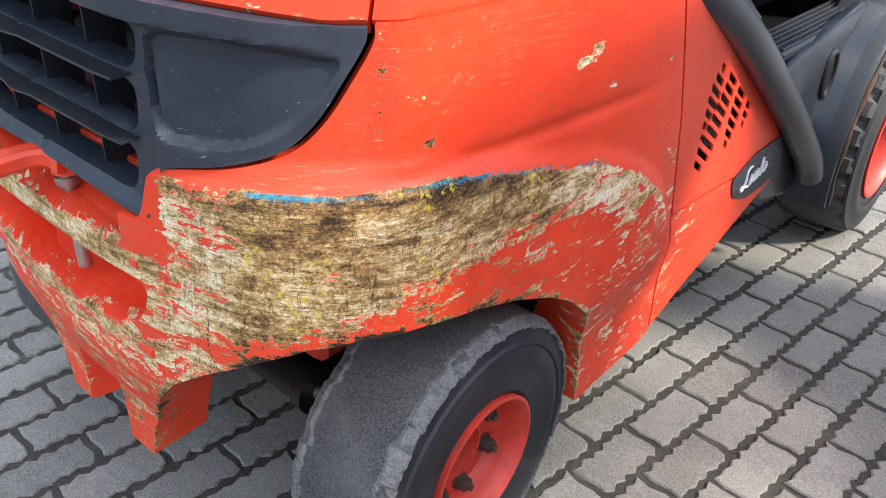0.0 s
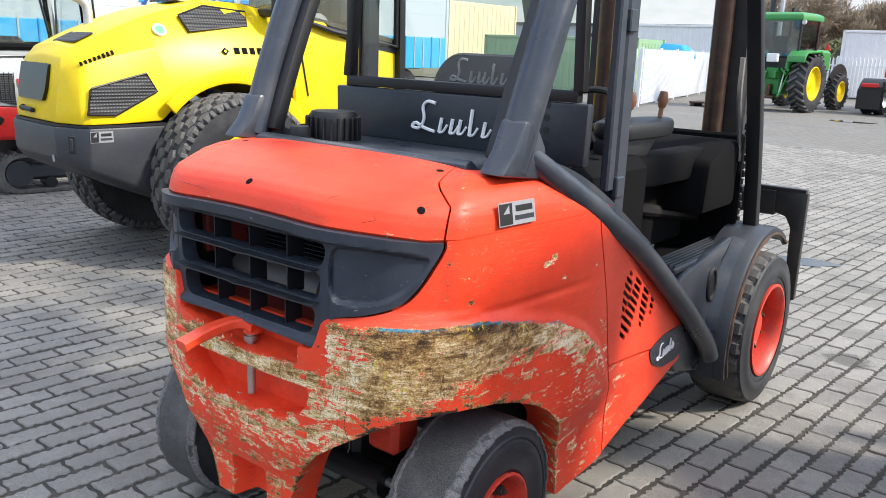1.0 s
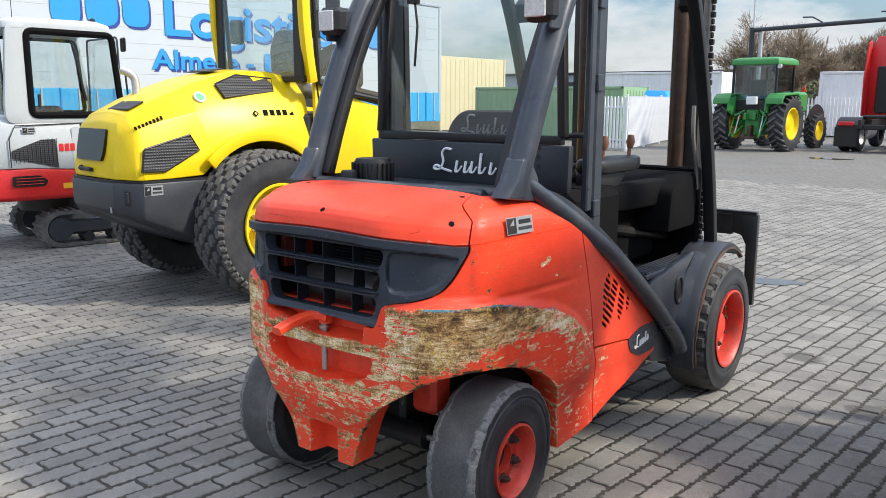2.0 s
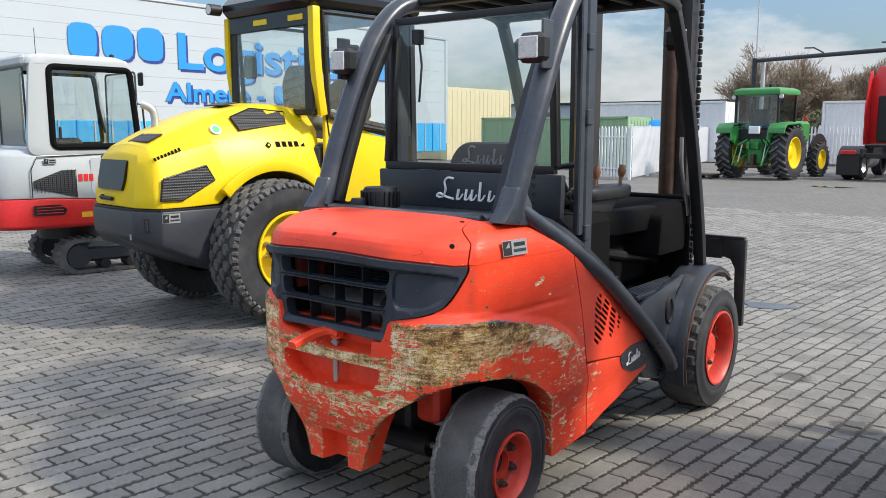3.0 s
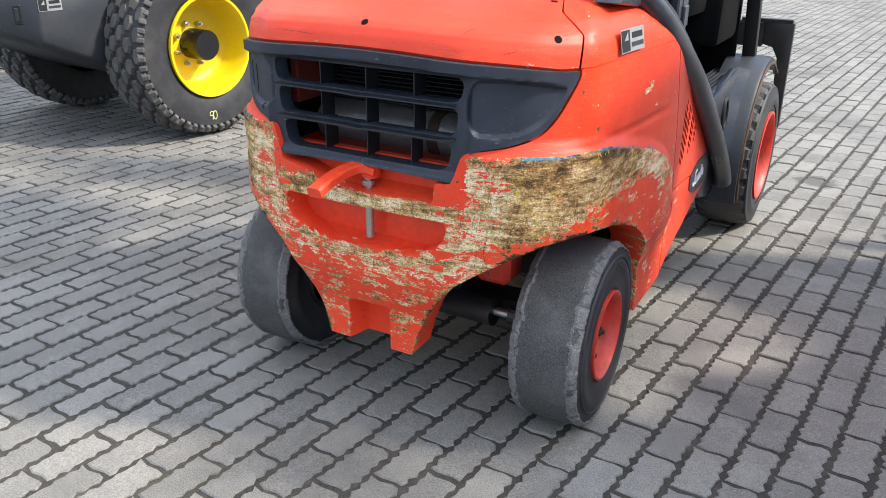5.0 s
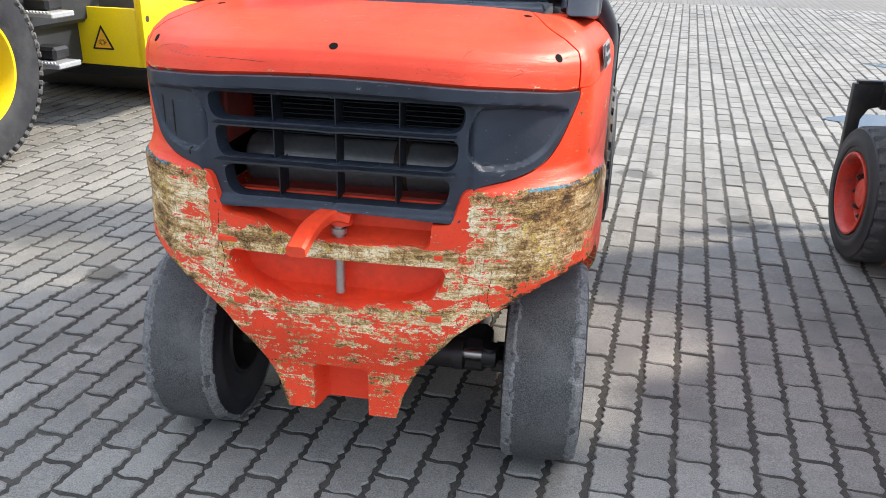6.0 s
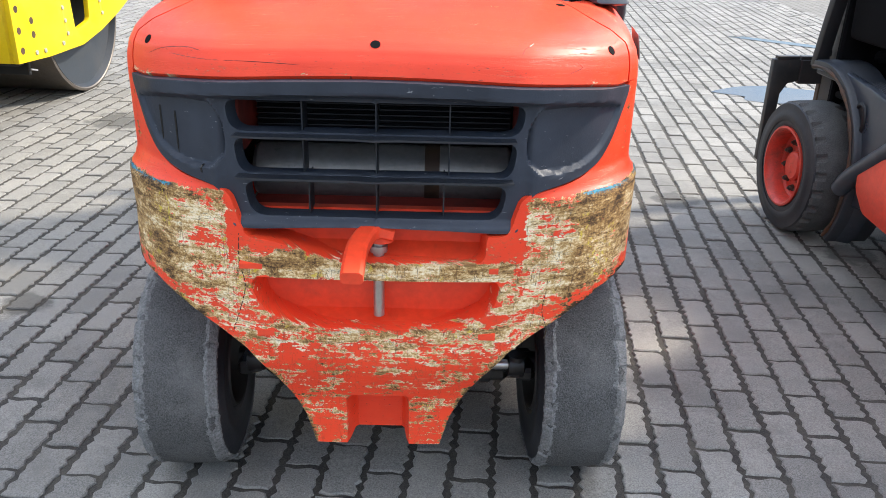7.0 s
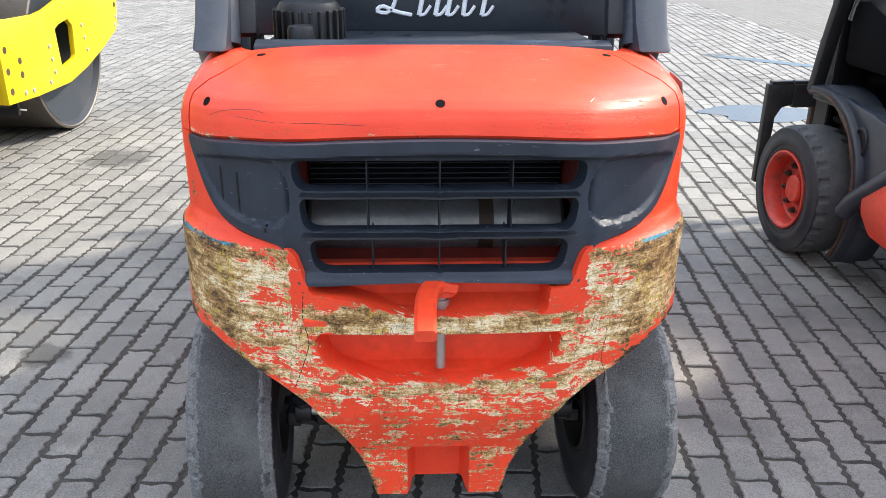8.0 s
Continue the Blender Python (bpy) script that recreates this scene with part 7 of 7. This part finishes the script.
M_LEAF = coat("pale_green_paint", (.24, .38, .21), .5, dirtiness=.2)
M_CREAM = coat("cream_paint", (.66, .56, .34), .5, dirtiness=.15)
M_HALL = coat("grey_hall_cladding", (.36, .40, .45), .6, dirtiness=.15, coarse=.3)
ribbed_box("green_container", "pale green steel storage container with a door", "container", (-15.85, 29.2, 0), (7.1, 2.4, 2.15), M_LEAF)
ribbed_box("cream_container", "tall cream ribbed container beyond the trailer", "container", (-26.3, 35, 0), (3.6, 6.0, 3.85), M_CREAM, 0, .40)
ribbed_box("white_container", "white box container behind the fence", "container", (-15.6, 39, 0), (7.0, 2.4, 3.0), M_WHITE, 4)
ribbed_box("white_container", "white box container beside the bare trees", "container", (-6.8, 41.5, 0), (2.6, 6.0, 2.9), M_WHITE, 8)
cover = thing("covered_stack", "stack under a blue tarpaulin behind the white fence", "tarpaulin", (-12.0, 30.5, 0))
part("stack", Geo().box((0, 0, .75), (1.3, 1.0, 1.5), .04), M_WHITE, cover)
part("tarpaulin", loft([[(-.75, -.6, 1.40), (.75, -.6, 1.45), (.75, .6, 1.45), (-.75, .6, 1.40)], [(-.70, -.55, 1.78), (.72, -.55, 1.72), (.72, .55, 1.72), (-.70, .55, 1.78)], [(-.3, -.3, 2.02), (.45, -.3, 1.98), (.45, .3, 1.98), (-.3, .3, 2.02)]]), M_BLUE, cover, "creased blue tarpaulin", .04)
hall = thing("far_hall", "long low grey industrial hall in the distance", "building", (-30, 120, 0))
part("wall", Geo().box((0, 0, 2.6), (120, 24, 5.2), .1), M_HALL, hall)
part("roof", Geo().box((0, 0, 5.35), (121, 25, .3), .05), M_GREY, hall)
for k in range(14):
    part("window", Geo().box((-52 + k * 8, -12.04, 3.6), (4.5, .08, 1.0), .02), M_GREY, hall)
hall2 = thing("far_hall", "pale flat-roofed hall behind the trees", "building", (28, 95, 0))
part("wall", Geo().box((0, 0, 3.2), (60, 20, 6.4), .1), M_WHITE, hall2)
part("roof", Geo().box((0, 0, 6.5), (61, 21, .3), .05), M_GREY, hall2)


def build_fence(name, label, a, b, high=1.75, pitch=.135):
    """A white palisade: posts, two rails, pointed pales."""
    a, b = Vector((*a, 0)), Vector((*b, 0))
    d = b - a
    n = d.normalized()
    ang = math.degrees(math.atan2(n.y, n.x))
    fe = thing(name, label, "fence", tuple(a), ang, "palisade round the yard")
    ln = d.length
    pale = Geo().prism([(-.035, .08), (.035, .08), (.035, high - .08), (0, high), (-.035, high - .08)], "y", -.012, .012).mesh("pale")
    pale.materials.append(M_WHITE)
    for k in range(int(ln / pitch)):
        o = part("pale", pale, M_WHITE, fe)
        o.matrix_basis = pose(.1 + k * pitch, 0, 0)
    for z in (.35, high - .35):
        part("rail", Geo().box((ln / 2, .03, z), (ln, .035, .05), .005), M_WHITE, fe)
    for k in range(int(ln / 2.7) + 1):
        part("post", Geo().box((k * 2.7, .06, high / 2), (.08, .08, high + .1), .01), M_WHITE, fe)
    return fe


build_fence("palisade_fence", "white painted palisade fence along the yard", (-9.5, 22.6), (-13.0, 39.0))
build_fence("palisade_fence", "white painted palisade fence behind the tractor", (-13.0, 39.0), (4.0, 36.0), 1.75, .16)
build_fence("palisade_fence", "short white palisade return by the green container", (-11.2, 22.9), (-9.55, 22.6))


def lugged_wheel(parent, name, at, radius, width, rim_mat, rim_share=.58, lugs=22):
    """A farm tyre with slanted lugs and a dished rim; outer face at +x."""
    w = part(name, Geo().lathe([(radius * rim_share, -width * .4), (radius * .8, -width * .5), (radius * .93, -width * .45), (radius * .95, 0), (radius * .93, width * .45), (radius * .8, width * .5), (radius * rim_share, width * .4)], (0, 0, 0), "x", 40), M_SIDEWALL, parent)
    w.matrix_basis = pose(*at)
    g = Geo()
    for k in range(lugs):
        for s in (1, -1):
            t = 2 * math.pi * (k + (.5 if s > 0 else 0)) / lugs
            m = pose(0, 0, 0, math.degrees(t)) @ pose(s * width * .24, 0, radius * .965, 0, 0, s * -38)
            g.merge(Geo().box((0, 0, 0), (width * .62, radius * .075, radius * .075), .008), m)
    tagged(part("tread", g, M_TREADED, w), kind="stuff")
    for s in (1, -1):
        part("rim", Geo().lathe([(radius * rim_share * 1.03, s * width * .40), (radius * rim_share * .96, s * width * .42), (radius * rim_share * .86, s * width * .2), (radius * .25, s * width * .12), (radius * .15, s * width * .22), (.0001, s * width * .22)], (0, 0, 0), "x", 32), rim_mat, w)
    return w


def build_tractor():
    tr = thing("farm_tractor", "green farm tractor with yellow wheel rims seen from behind", "tractor", (-6.52, 26.1, 0), -7)
    for s in (1, -1):
        lugged_wheel(tr, "rear_wheel", (s * .95, 0, .88), .88, .52, M_YELLOW)
        lugged_wheel(tr, "front_wheel", (s * .90, 2.6, .60), .60, .38, M_YELLOW, .56, 18)
        fy = [(-.93, 1.52), (-.88, 1.70), (-.70, 1.84), (.35, 1.88), (.62, 1.72), (.55, 1.67), (.30, 1.81), (-.66, 1.77), (-.80, 1.66), (-.86, 1.50)]
        part("fender", Geo().prism(fy, "x", min(s * .62, s * 1.16), max(s * .62, s * 1.16)), M_GREEN, tr, "green flat-topped rear fender", .02)
        part("fender_flank", Geo().prism([(-.95, 1.30), (-.86, 1.72), (.45, 1.84), (.55, 1.20), (-.4, 1.05)], "x", min(s * .60, s * .65), max(s * .60, s * .65)), M_GREEN, tr, bevel=.01)
        part("lift_link", Geo().tube([(s * .55, -.55, 1.10), (s * .50, -.98, .46)], .022, 8).tube([(s * .26, -.40, 1.30), (s * .52, -.60, 1.12)], .035, 8), M_GREEN, tr)
        part("remote_valve", Geo().box((s * .16, -.58, 1.10), (.10, .12, .22), .02), M_GREEN, tr)
        part("tail_lamp", Geo().box((s * 1.0, -.72, 1.72), (.14, .08, .10), .02), M_ORANGE, tr)
        part("front_mudguard", Geo().sweep([(-.2, -.01), (.2, -.01), (.2, .02), (-.2, .02)], [(s * .90, 2.6 + math.cos(t) * .70, .60 + math.sin(t) * .70) for t in np.linspace(radians(150), radians(40), 8)], (s, 0, 0)), M_BLACK, tr)
        part("lift_arm", Geo().tube([(s * .35, -.3, .80), (s * .45, -.9, .45)], .04, 8), M_GREEN, tr)
        part("lift_rod", Geo().tube([(s * .40, -.45, 1.25), (s * .42, -.75, .52)], .025, 8), M_GALV, tr)
        part("cab_post", Geo().box((s * .72, -.42, 2.2), (.07, .08, 1.35), .015), M_BLACK, tr)
        part("cab_post", Geo().box((s * .70, .95, 2.2), (.07, .08, 1.35), .015), M_BLACK, tr)
        p = part("pane", Geo().box((s * .735, .27, 2.22), (.012, 1.25, 1.15), .003), M_TINT, tr)
        p.visible_shadow = False
        part("work_lamp", Geo().tube([(s * .80, -.46, 2.70), (s * .80, -.40, 2.70)], .07, 12), M_LENS, tr)
    p = part("pane", Geo().box((0, -.42, 2.22), (1.40, .012, 1.10), .003), M_TINT, tr)
    p.visible_shadow = False
    part("cab_roof", loft([[(-.80, -.52, 2.76), (.80, -.52, 2.76), (.80, 1.1, 2.76), (-.80, 1.1, 2.76)], [(-.78, -.50, 2.93), (.78, -.50, 2.93), (.78, 1.08, 2.93), (-.78, 1.08, 2.93)], [(-.62, -.36, 3.0), (.62, -.36, 3.0), (.62, .95, 3.0), (-.62, .95, 3.0)]]), M_GREEN, tr, "green cab roof", .03)
    part("cab_base", Geo().box((0, .25, 1.45), (1.3, 1.3, .38), .04), M_BLACK, tr)
    part("seat", Geo().box((0, .2, 1.75), (.5, .45, .3), .06).box((0, .0, 2.05), (.48, .12, .5), .05), M_SEAT, tr)
    part("bonnet", Geo().box((0, 2.1, 1.55), (.80, 2.0, .75), .10), M_GREEN, tr, "green bonnet")
    part("rear_housing", Geo().box((0, -.05, .85), (.55, .7, .75), .05).box((0, -.35, 1.15), (.4, .25, .35), .04), M_GREEN, tr)
    part("axle", Geo().tube([(-.95, 0, .88), (.95, 0, .88)], .13, 14), M_GREEN, tr)
    part("front_axle", Geo().tube([(-.9, 2.6, .60), (.9, 2.6, .60)], .09, 12), M_GREEN, tr)
    part("hitch", Geo().box((0, -.62, .42), (.5, .3, .08), .02).box((0, -.45, .62), (.12, .3, .4), .02), M_RUST, tr)
    part("white_box", Geo().box((0, -.52, 1.62), (.34, .16, .26), .02), M_WHITE, tr)
    part("exhaust", Geo().tube([(-.35, 1.3, 1.9), (-.35, 1.3, 3.2)], .045, 10), M_BLACK, tr)
    part("slow_sign", Geo().prism([(.95, 1.9), (1.15, 1.9), (1.05, 2.1)], "y", .98, 1.0), M_REDC, tr)
    return tr


build_tractor()


def build_truck():
    tk = thing("truck_tractor", "red truck tractor unit with a bare black chassis seen from behind", "truck", (-3.12, 27.2, 0), -4)
    for s in (1, -1):
        for x in (.98, .64):
            w = part("rear_tyre", Geo().lathe([(.30, -.14), (.46, -.15), (.51, -.10), (.51, .10), (.46, .15), (.30, .14)], (s * x, .3, .51), "x", 30), M_SIDEWALL, tk)
            part("rim", Geo().lathe([(.30, .12), (.22, .03), (.0001, .05)], (s * x, .3, .51), "x", 20), M_GALV, w)
        part("front_tyre", Geo().lathe([(.30, -.15), (.46, -.16), (.51, -.10), (.51, .10), (.46, .16), (.30, .15)], (s * 1.0, 3.9, .51), "x", 30), M_SIDEWALL, tk)
        part("mudguard", Geo().sweep([(-.015, -.36), (.015, -.36), (.015, .36), (-.015, .36)], [(s * .82, .3 + math.cos(t) * .62, .51 + math.sin(t) * .58) for t in np.linspace(radians(200), radians(20), 12)], (s, 0, 0)), M_BLACK, tk)
        part("mud_flap", Geo().box((s * .82, -.36, .48), (.70, .03, .62), .01), M_BLACK, tk)
        part("tail_lamp", Geo().box((s * .82, -.40, .90), (.48, .06, .13), .02), M_REDX, tk, "red and white tail lamp")
        part("air_deflector", Geo().prism([(2.5, 1.1), (3.1, 1.1), (3.1, 3.7), (2.75, 3.6), (2.45, 2.4)], "x", min(s * 1.17, s * 1.22), max(s * 1.17, s * 1.22)), M_REDX, tk, "red side deflector", .02)
        part("frame_rail", Geo().box((s * .40, 2.0, .90), (.09, 5.0, .26), .01), M_BLACK, tk)
        part("fuel_tank", Geo().tube([(s * .90, 1.3, .62), (s * .90, 2.4, .62)], .30, 24), M_GALV, tk, "round aluminium tank")
    part("cab", loft([[(-1.2, 3.0, 1.0), (1.2, 3.0, 1.0), (1.2, 4.9, .6), (-1.2, 4.9, .6)], [(-1.22, 2.95, 2.6), (1.22, 2.95, 2.6), (1.22, 4.95, 2.2), (-1.22, 4.95, 2.2)], [(-1.2, 3.0, 3.3), (1.2, 3.0, 3.3), (1.15, 4.5, 3.2), (-1.15, 4.5, 3.2)], [(-1.05, 3.2, 3.85), (1.05, 3.2, 3.85), (1.0, 4.2, 3.6), (-1.0, 4.2, 3.6)]]), M_REDX, tk, "bright red sleeper cab", .06)
    part("cab_gap_panel", Geo().box((-.55, 2.93, 2.0), (.7, .05, 1.6), .02).box((.5, 2.93, 1.6), (.9, .05, .9), .02), M_BLACK, tk)
    part("fifth_wheel", Geo().box((0, .35, 1.12), (.9, .8, .1), .03), M_BLACK, tk)
    part("rear_beam", Geo().box((0, -.32, .80), (2.2, .10, .16), .02), M_BLACK, tk)
    return tk


build_truck()
gantry = thing("overhead_pipe_gantry", "dark overhead pipe on slim steel posts", "gantry", (-9.75, 35, 0))
part("post", Geo().tube([(0, 0, 0), (0, 0, 4.7)], .11, 12), M_GREY, gantry)
part("post", Geo().tube([(.35, .1, 0), (.35, .1, 4.75)], .09, 12), M_GALV, gantry)
part("post", Geo().tube([(14.2, -3.6, 0), (14.2, -3.6, 4.8)], .11, 12), M_GREY, gantry)
part("pipe", Geo().tube([(.05, 0, 4.6), (14.2, -3.6, 4.75)], .09, 12), M_GREY, gantry, "dark level pipe")
for k in range(4):
    part("lamp_arm", Geo().tube([(3 + k * 3, -.76 * (1 + k), 4.72), (2.6 + k * 3, -.7 * (1 + k), 4.95), (2.2 + k * 3, -.6 * (1 + k), 4.97)], .03, 6), M_GREY, gantry)
mast_ = thing("flag_mast", "slender pale flag mast", "mast", (-12.6, 44, 0))
part("pole", Geo().tube([(0, 0, 0), (0, 0, 9.5)], [.07, .035], 10), M_GALV, mast_)
board = thing("pallet", "dark low pallet on the paving by the fence", "pallet", (-8.3, 25.4, 0))
part("deck", Geo().box((0, 0, .12), (1.2, .8, .05), .01), M_RUST, board)
for s in (-.5, 0, .5):
    part("bearer", Geo().box((s, 0, .05), (.12, .8, .10), .01), M_RUST, board)

M_BARK = coat("grey_brown_bark", (.17, .135, .10), .9, dirtiness=.3)
M_TWIG = coat("brown_twigs", (.24, .185, .125), .9, dirtiness=.2)


def build_tree(at, high, seed, spread, label):
    """A leafless spring tree: tapered trunk and limbs, a crown of forking twigs."""
    rnd = random.Random(seed)
    t = thing("bare_tree", label, "tree", at)
    wood, twigs = Geo(), Geo()

    def grow(p, d, ln, r, depth):
        q = p + d * ln
        mid = (p + q) / 2 + Vector((rnd.uniform(-1, 1), rnd.uniform(-1, 1), rnd.uniform(-.4, .6))) * ln * .09
        r = max(r, .012)
        (wood if depth < 3 else twigs).tube([p, mid, q], [r, max(.010, r * .84), max(.008, r * .68)], 7 if depth < 3 else 3, cap=False)
        if depth >= 6 or (depth == 5 and rnd.random() < .15):
            return
        for k in range(rnd.choice((3, 3, 4)) if depth else 6):
            side = Vector((rnd.uniform(-1, 1), rnd.uniform(-1, 1), rnd.uniform(-.25, .7))).normalized()
            grow(p + (q - p) * rnd.uniform(.55, 1.0), (d * (.75 if depth else .6) + side * spread).normalized(), ln * rnd.uniform(.58, .82), r * rnd.uniform(.45, .62), depth + 1)
        grow(q, (d + Vector((rnd.uniform(-.2, .2), rnd.uniform(-.2, .2), .05))).normalized(), ln * .74, r * .64, depth + 1)
    grow(Vector((0, 0, 0)), Vector((0, 0, 1)), high * .27, high * .022, 0)
    part("trunk", wood, M_BARK, t)
    tagged(part("crown", twigs, M_TWIG, t, "fine leafless twigs"), kind="stuff")


build_tree((-14.0, 50, 0), 7.9, 3, .85, "bare broad-crowned tree beyond the fence")
build_tree((-12.0, 53, 0), 7.0, 5, .80, "bare bushy tree beyond the fence")
build_tree((-10.2, 60, 0), 7.4, 11, .62, "slender bare tree beside the white container")
build_tree((-6.6, 66, 0), 9.0, 8, .70, "tall bare tree behind the red truck")


def build_hedge(at, size, seed, label):
    rnd = random.Random(seed)
    h = thing("hedge", label, "hedge", at)
    g = Geo()
    for k in range(1500):
        x, y = rnd.uniform(-.5, .5) * size[0], rnd.uniform(-.5, .5) * size[1]
        z = rnd.random() ** .7 * size[2] * (.75 + .25 * math.sin(x * 1.7 + seed))
        d = Vector((rnd.uniform(-1, 1), rnd.uniform(-1, 1), rnd.uniform(.1, 1))).normalized() * rnd.uniform(.12, .38)
        e = d.orthogonal().normalized() * .07
        p = Vector((x, y, z))
        g.add([p - e, p + e, p + d + e * .4, p + d - e * .4], [(0, 1, 2, 3)])
    tagged(part("foliage", g, M_SCRUB, h), kind="stuff")
    part("stems", Geo().box((0, 0, .3), (size[0] * .95, .15, .6), .05), M_BARK, h)


M_SCRUB = coat("scrub_leaves", (.075, .085, .035), .9, dirtiness=.3)
build_hedge((-9.5, 46.5, 0), (9, 2.0, 2.6), 2, "scrubby spring hedge below the trees")
build_hedge((2.5, 47, 0), (12, 2.0, 2.4), 4, "scrubby spring hedge behind the truck")
build_hedge((-26, 62, 0), (26, 2.5, 2.6), 6, "distant scrubby brown hedge")


# ---------------------------------------------------------------- puddles
def build_puddle(x, y, rx, ry, seed, label, turn=0.0):
    rnd = random.Random(seed)
    n = 26
    ph = [rnd.uniform(0, 6.28) for _ in range(3)]
    pts = [(x + rx * math.cos(t) * (1 + .22 * math.sin(3 * t + ph[0]) + .14 * math.sin(5 * t + ph[1])), y + ry * math.sin(t) * (1 + .25 * math.sin(2 * t + ph[2]))) for t in np.linspace(0, 2 * math.pi, n, endpoint=False)]
    c, s = math.cos(radians(turn)), math.sin(radians(turn))
    g = Geo().add([(x + (a - x) * c - (b - y) * s, y + (a - x) * s + (b - y) * c, .0035) for a, b in pts], [tuple(range(n))])
    tagged(part("puddle", g, M_WATER), label, "puddle", kind="structure")


M_WATER, _n, _l, _b = principled("shallow_water")
_b.inputs["Base Color"].default_value = (.06, .06, .058, 1)
_b.inputs["Roughness"].default_value = .06
_b.inputs["IOR"].default_value = 1.33
add_bump(M_WATER.node_tree, _b, noise_node(M_WATER.node_tree, _n.new("ShaderNodeTexCoord").outputs["Object"], 5.0, 3.0), .04, .01)
build_puddle(3.05, 5.35, .55, .28, 1, "shallow puddle on the paving")
build_puddle(.05, 5.60, .24, .16, 2, "small puddle on the paving")
build_puddle(4.25, 8.1, .85, .12, 3, "long thin puddle on the paving", -38)
build_puddle(-3.6, 23.2, .55, .30, 4, "small puddle near the tractor")


# ---------------------------------------------------------------- paving blocks
def block_mesh(name, teeth, chamfer):
    o = block_outline(teeth)
    n = len(o)
    k = 1 - chamfer / (PAVE_W / 2)
    top = [(x * k, y * (1 - chamfer / (PAVE_L / 2)), 0.0) for x, y in o]
    rim_ = [(x, y, -.004) for x, y in o]
    low = [(x, y, -.016) for x, y in o]
    return top + rim_ + low, [tuple(range(n))] + [(a + j, a + n + j, a + n + (j + 1) % n, a + (j + 1) % n) for a in (0, n) for j in range(n)]


def lay_blocks():
    rnd = random.Random(21)
    v, f = block_mesh("paving_block", 11, .005)
    shapes = []
    for k in range(12):
        wob = random.Random(k)
        me = bpy.data.meshes.new("paving_block")
        jit = [(wob.uniform(-.0042, .0042), wob.uniform(-.0034, .0034)) for _ in range(len(v) // 3)] * 3
        me.from_pydata([(x + dx, y + dy, z) for (x, y, z), (dx, dy) in zip(v, jit)], [], f)
        me.materials.append(M_BLOCK)
        shapes.append(me)
    cv, cf = block_mesh("c", 5, .004)
    near_v, near_f, far_v, far_f = [], [], [], []
    c, s = math.cos(PAVE_TURN), math.sin(PAVE_TURN)
    count = 0
    for x, y in block_rows():
        tx, ty, dz, tw = rnd.uniform(-1.0, 1.0), rnd.uniform(-.8, .8), rnd.uniform(-.0040, .0020), rnd.uniform(-1.5, 1.5)
        if -1.45 < x < 1.75 and -.95 < y < 1.55 and count < 300:
            ob = part("paving_block", rnd.choice(shapes), M_BLOCK, ground)
            ob.matrix_basis = pose(x, y, dz, tx, ty, math.degrees(PAVE_TURN) + tw)
            count += 1
            continue
        close = -5.5 < x < 3.2 and y < 6.0
        V, F, src, faces = (near_v, near_f, v, f) if close else (far_v, far_f, cv, cf)
        o = len(V)
        a, b = math.radians(tx), math.radians(ty)
        jx, jy = rnd.uniform(-.0025, .0025), rnd.uniform(-.003, .003)
        if close:
            V += [(x + jx + (px + wx) * c - py * s, y + jy + (px + wx) * s + py * c, pz + dz + py * a - px * b) for (px, py, pz), wx in zip(src, [rnd.uniform(-.004, .004) for _ in range(len(src) // 3)] * 3)]
        else:
            V += [(x + jx + px * c - py * s, y + jy + px * s + py * c, pz + dz + py * a - px * b) for px, py, pz in src]
        F += [tuple(o + i for i in q) for q in faces]
    for name, V, F in (("paving_field", near_v, near_f), ("paving_field", far_v, far_f)):
        me = bpy.data.meshes.new(name)
        me.from_pydata(V, [], F)
        me.materials.append(M_BLOCK)
        ob = new(name, me)
        ob.parent = ground
        tagged(ob, kind="stuff")


lay_blocks()
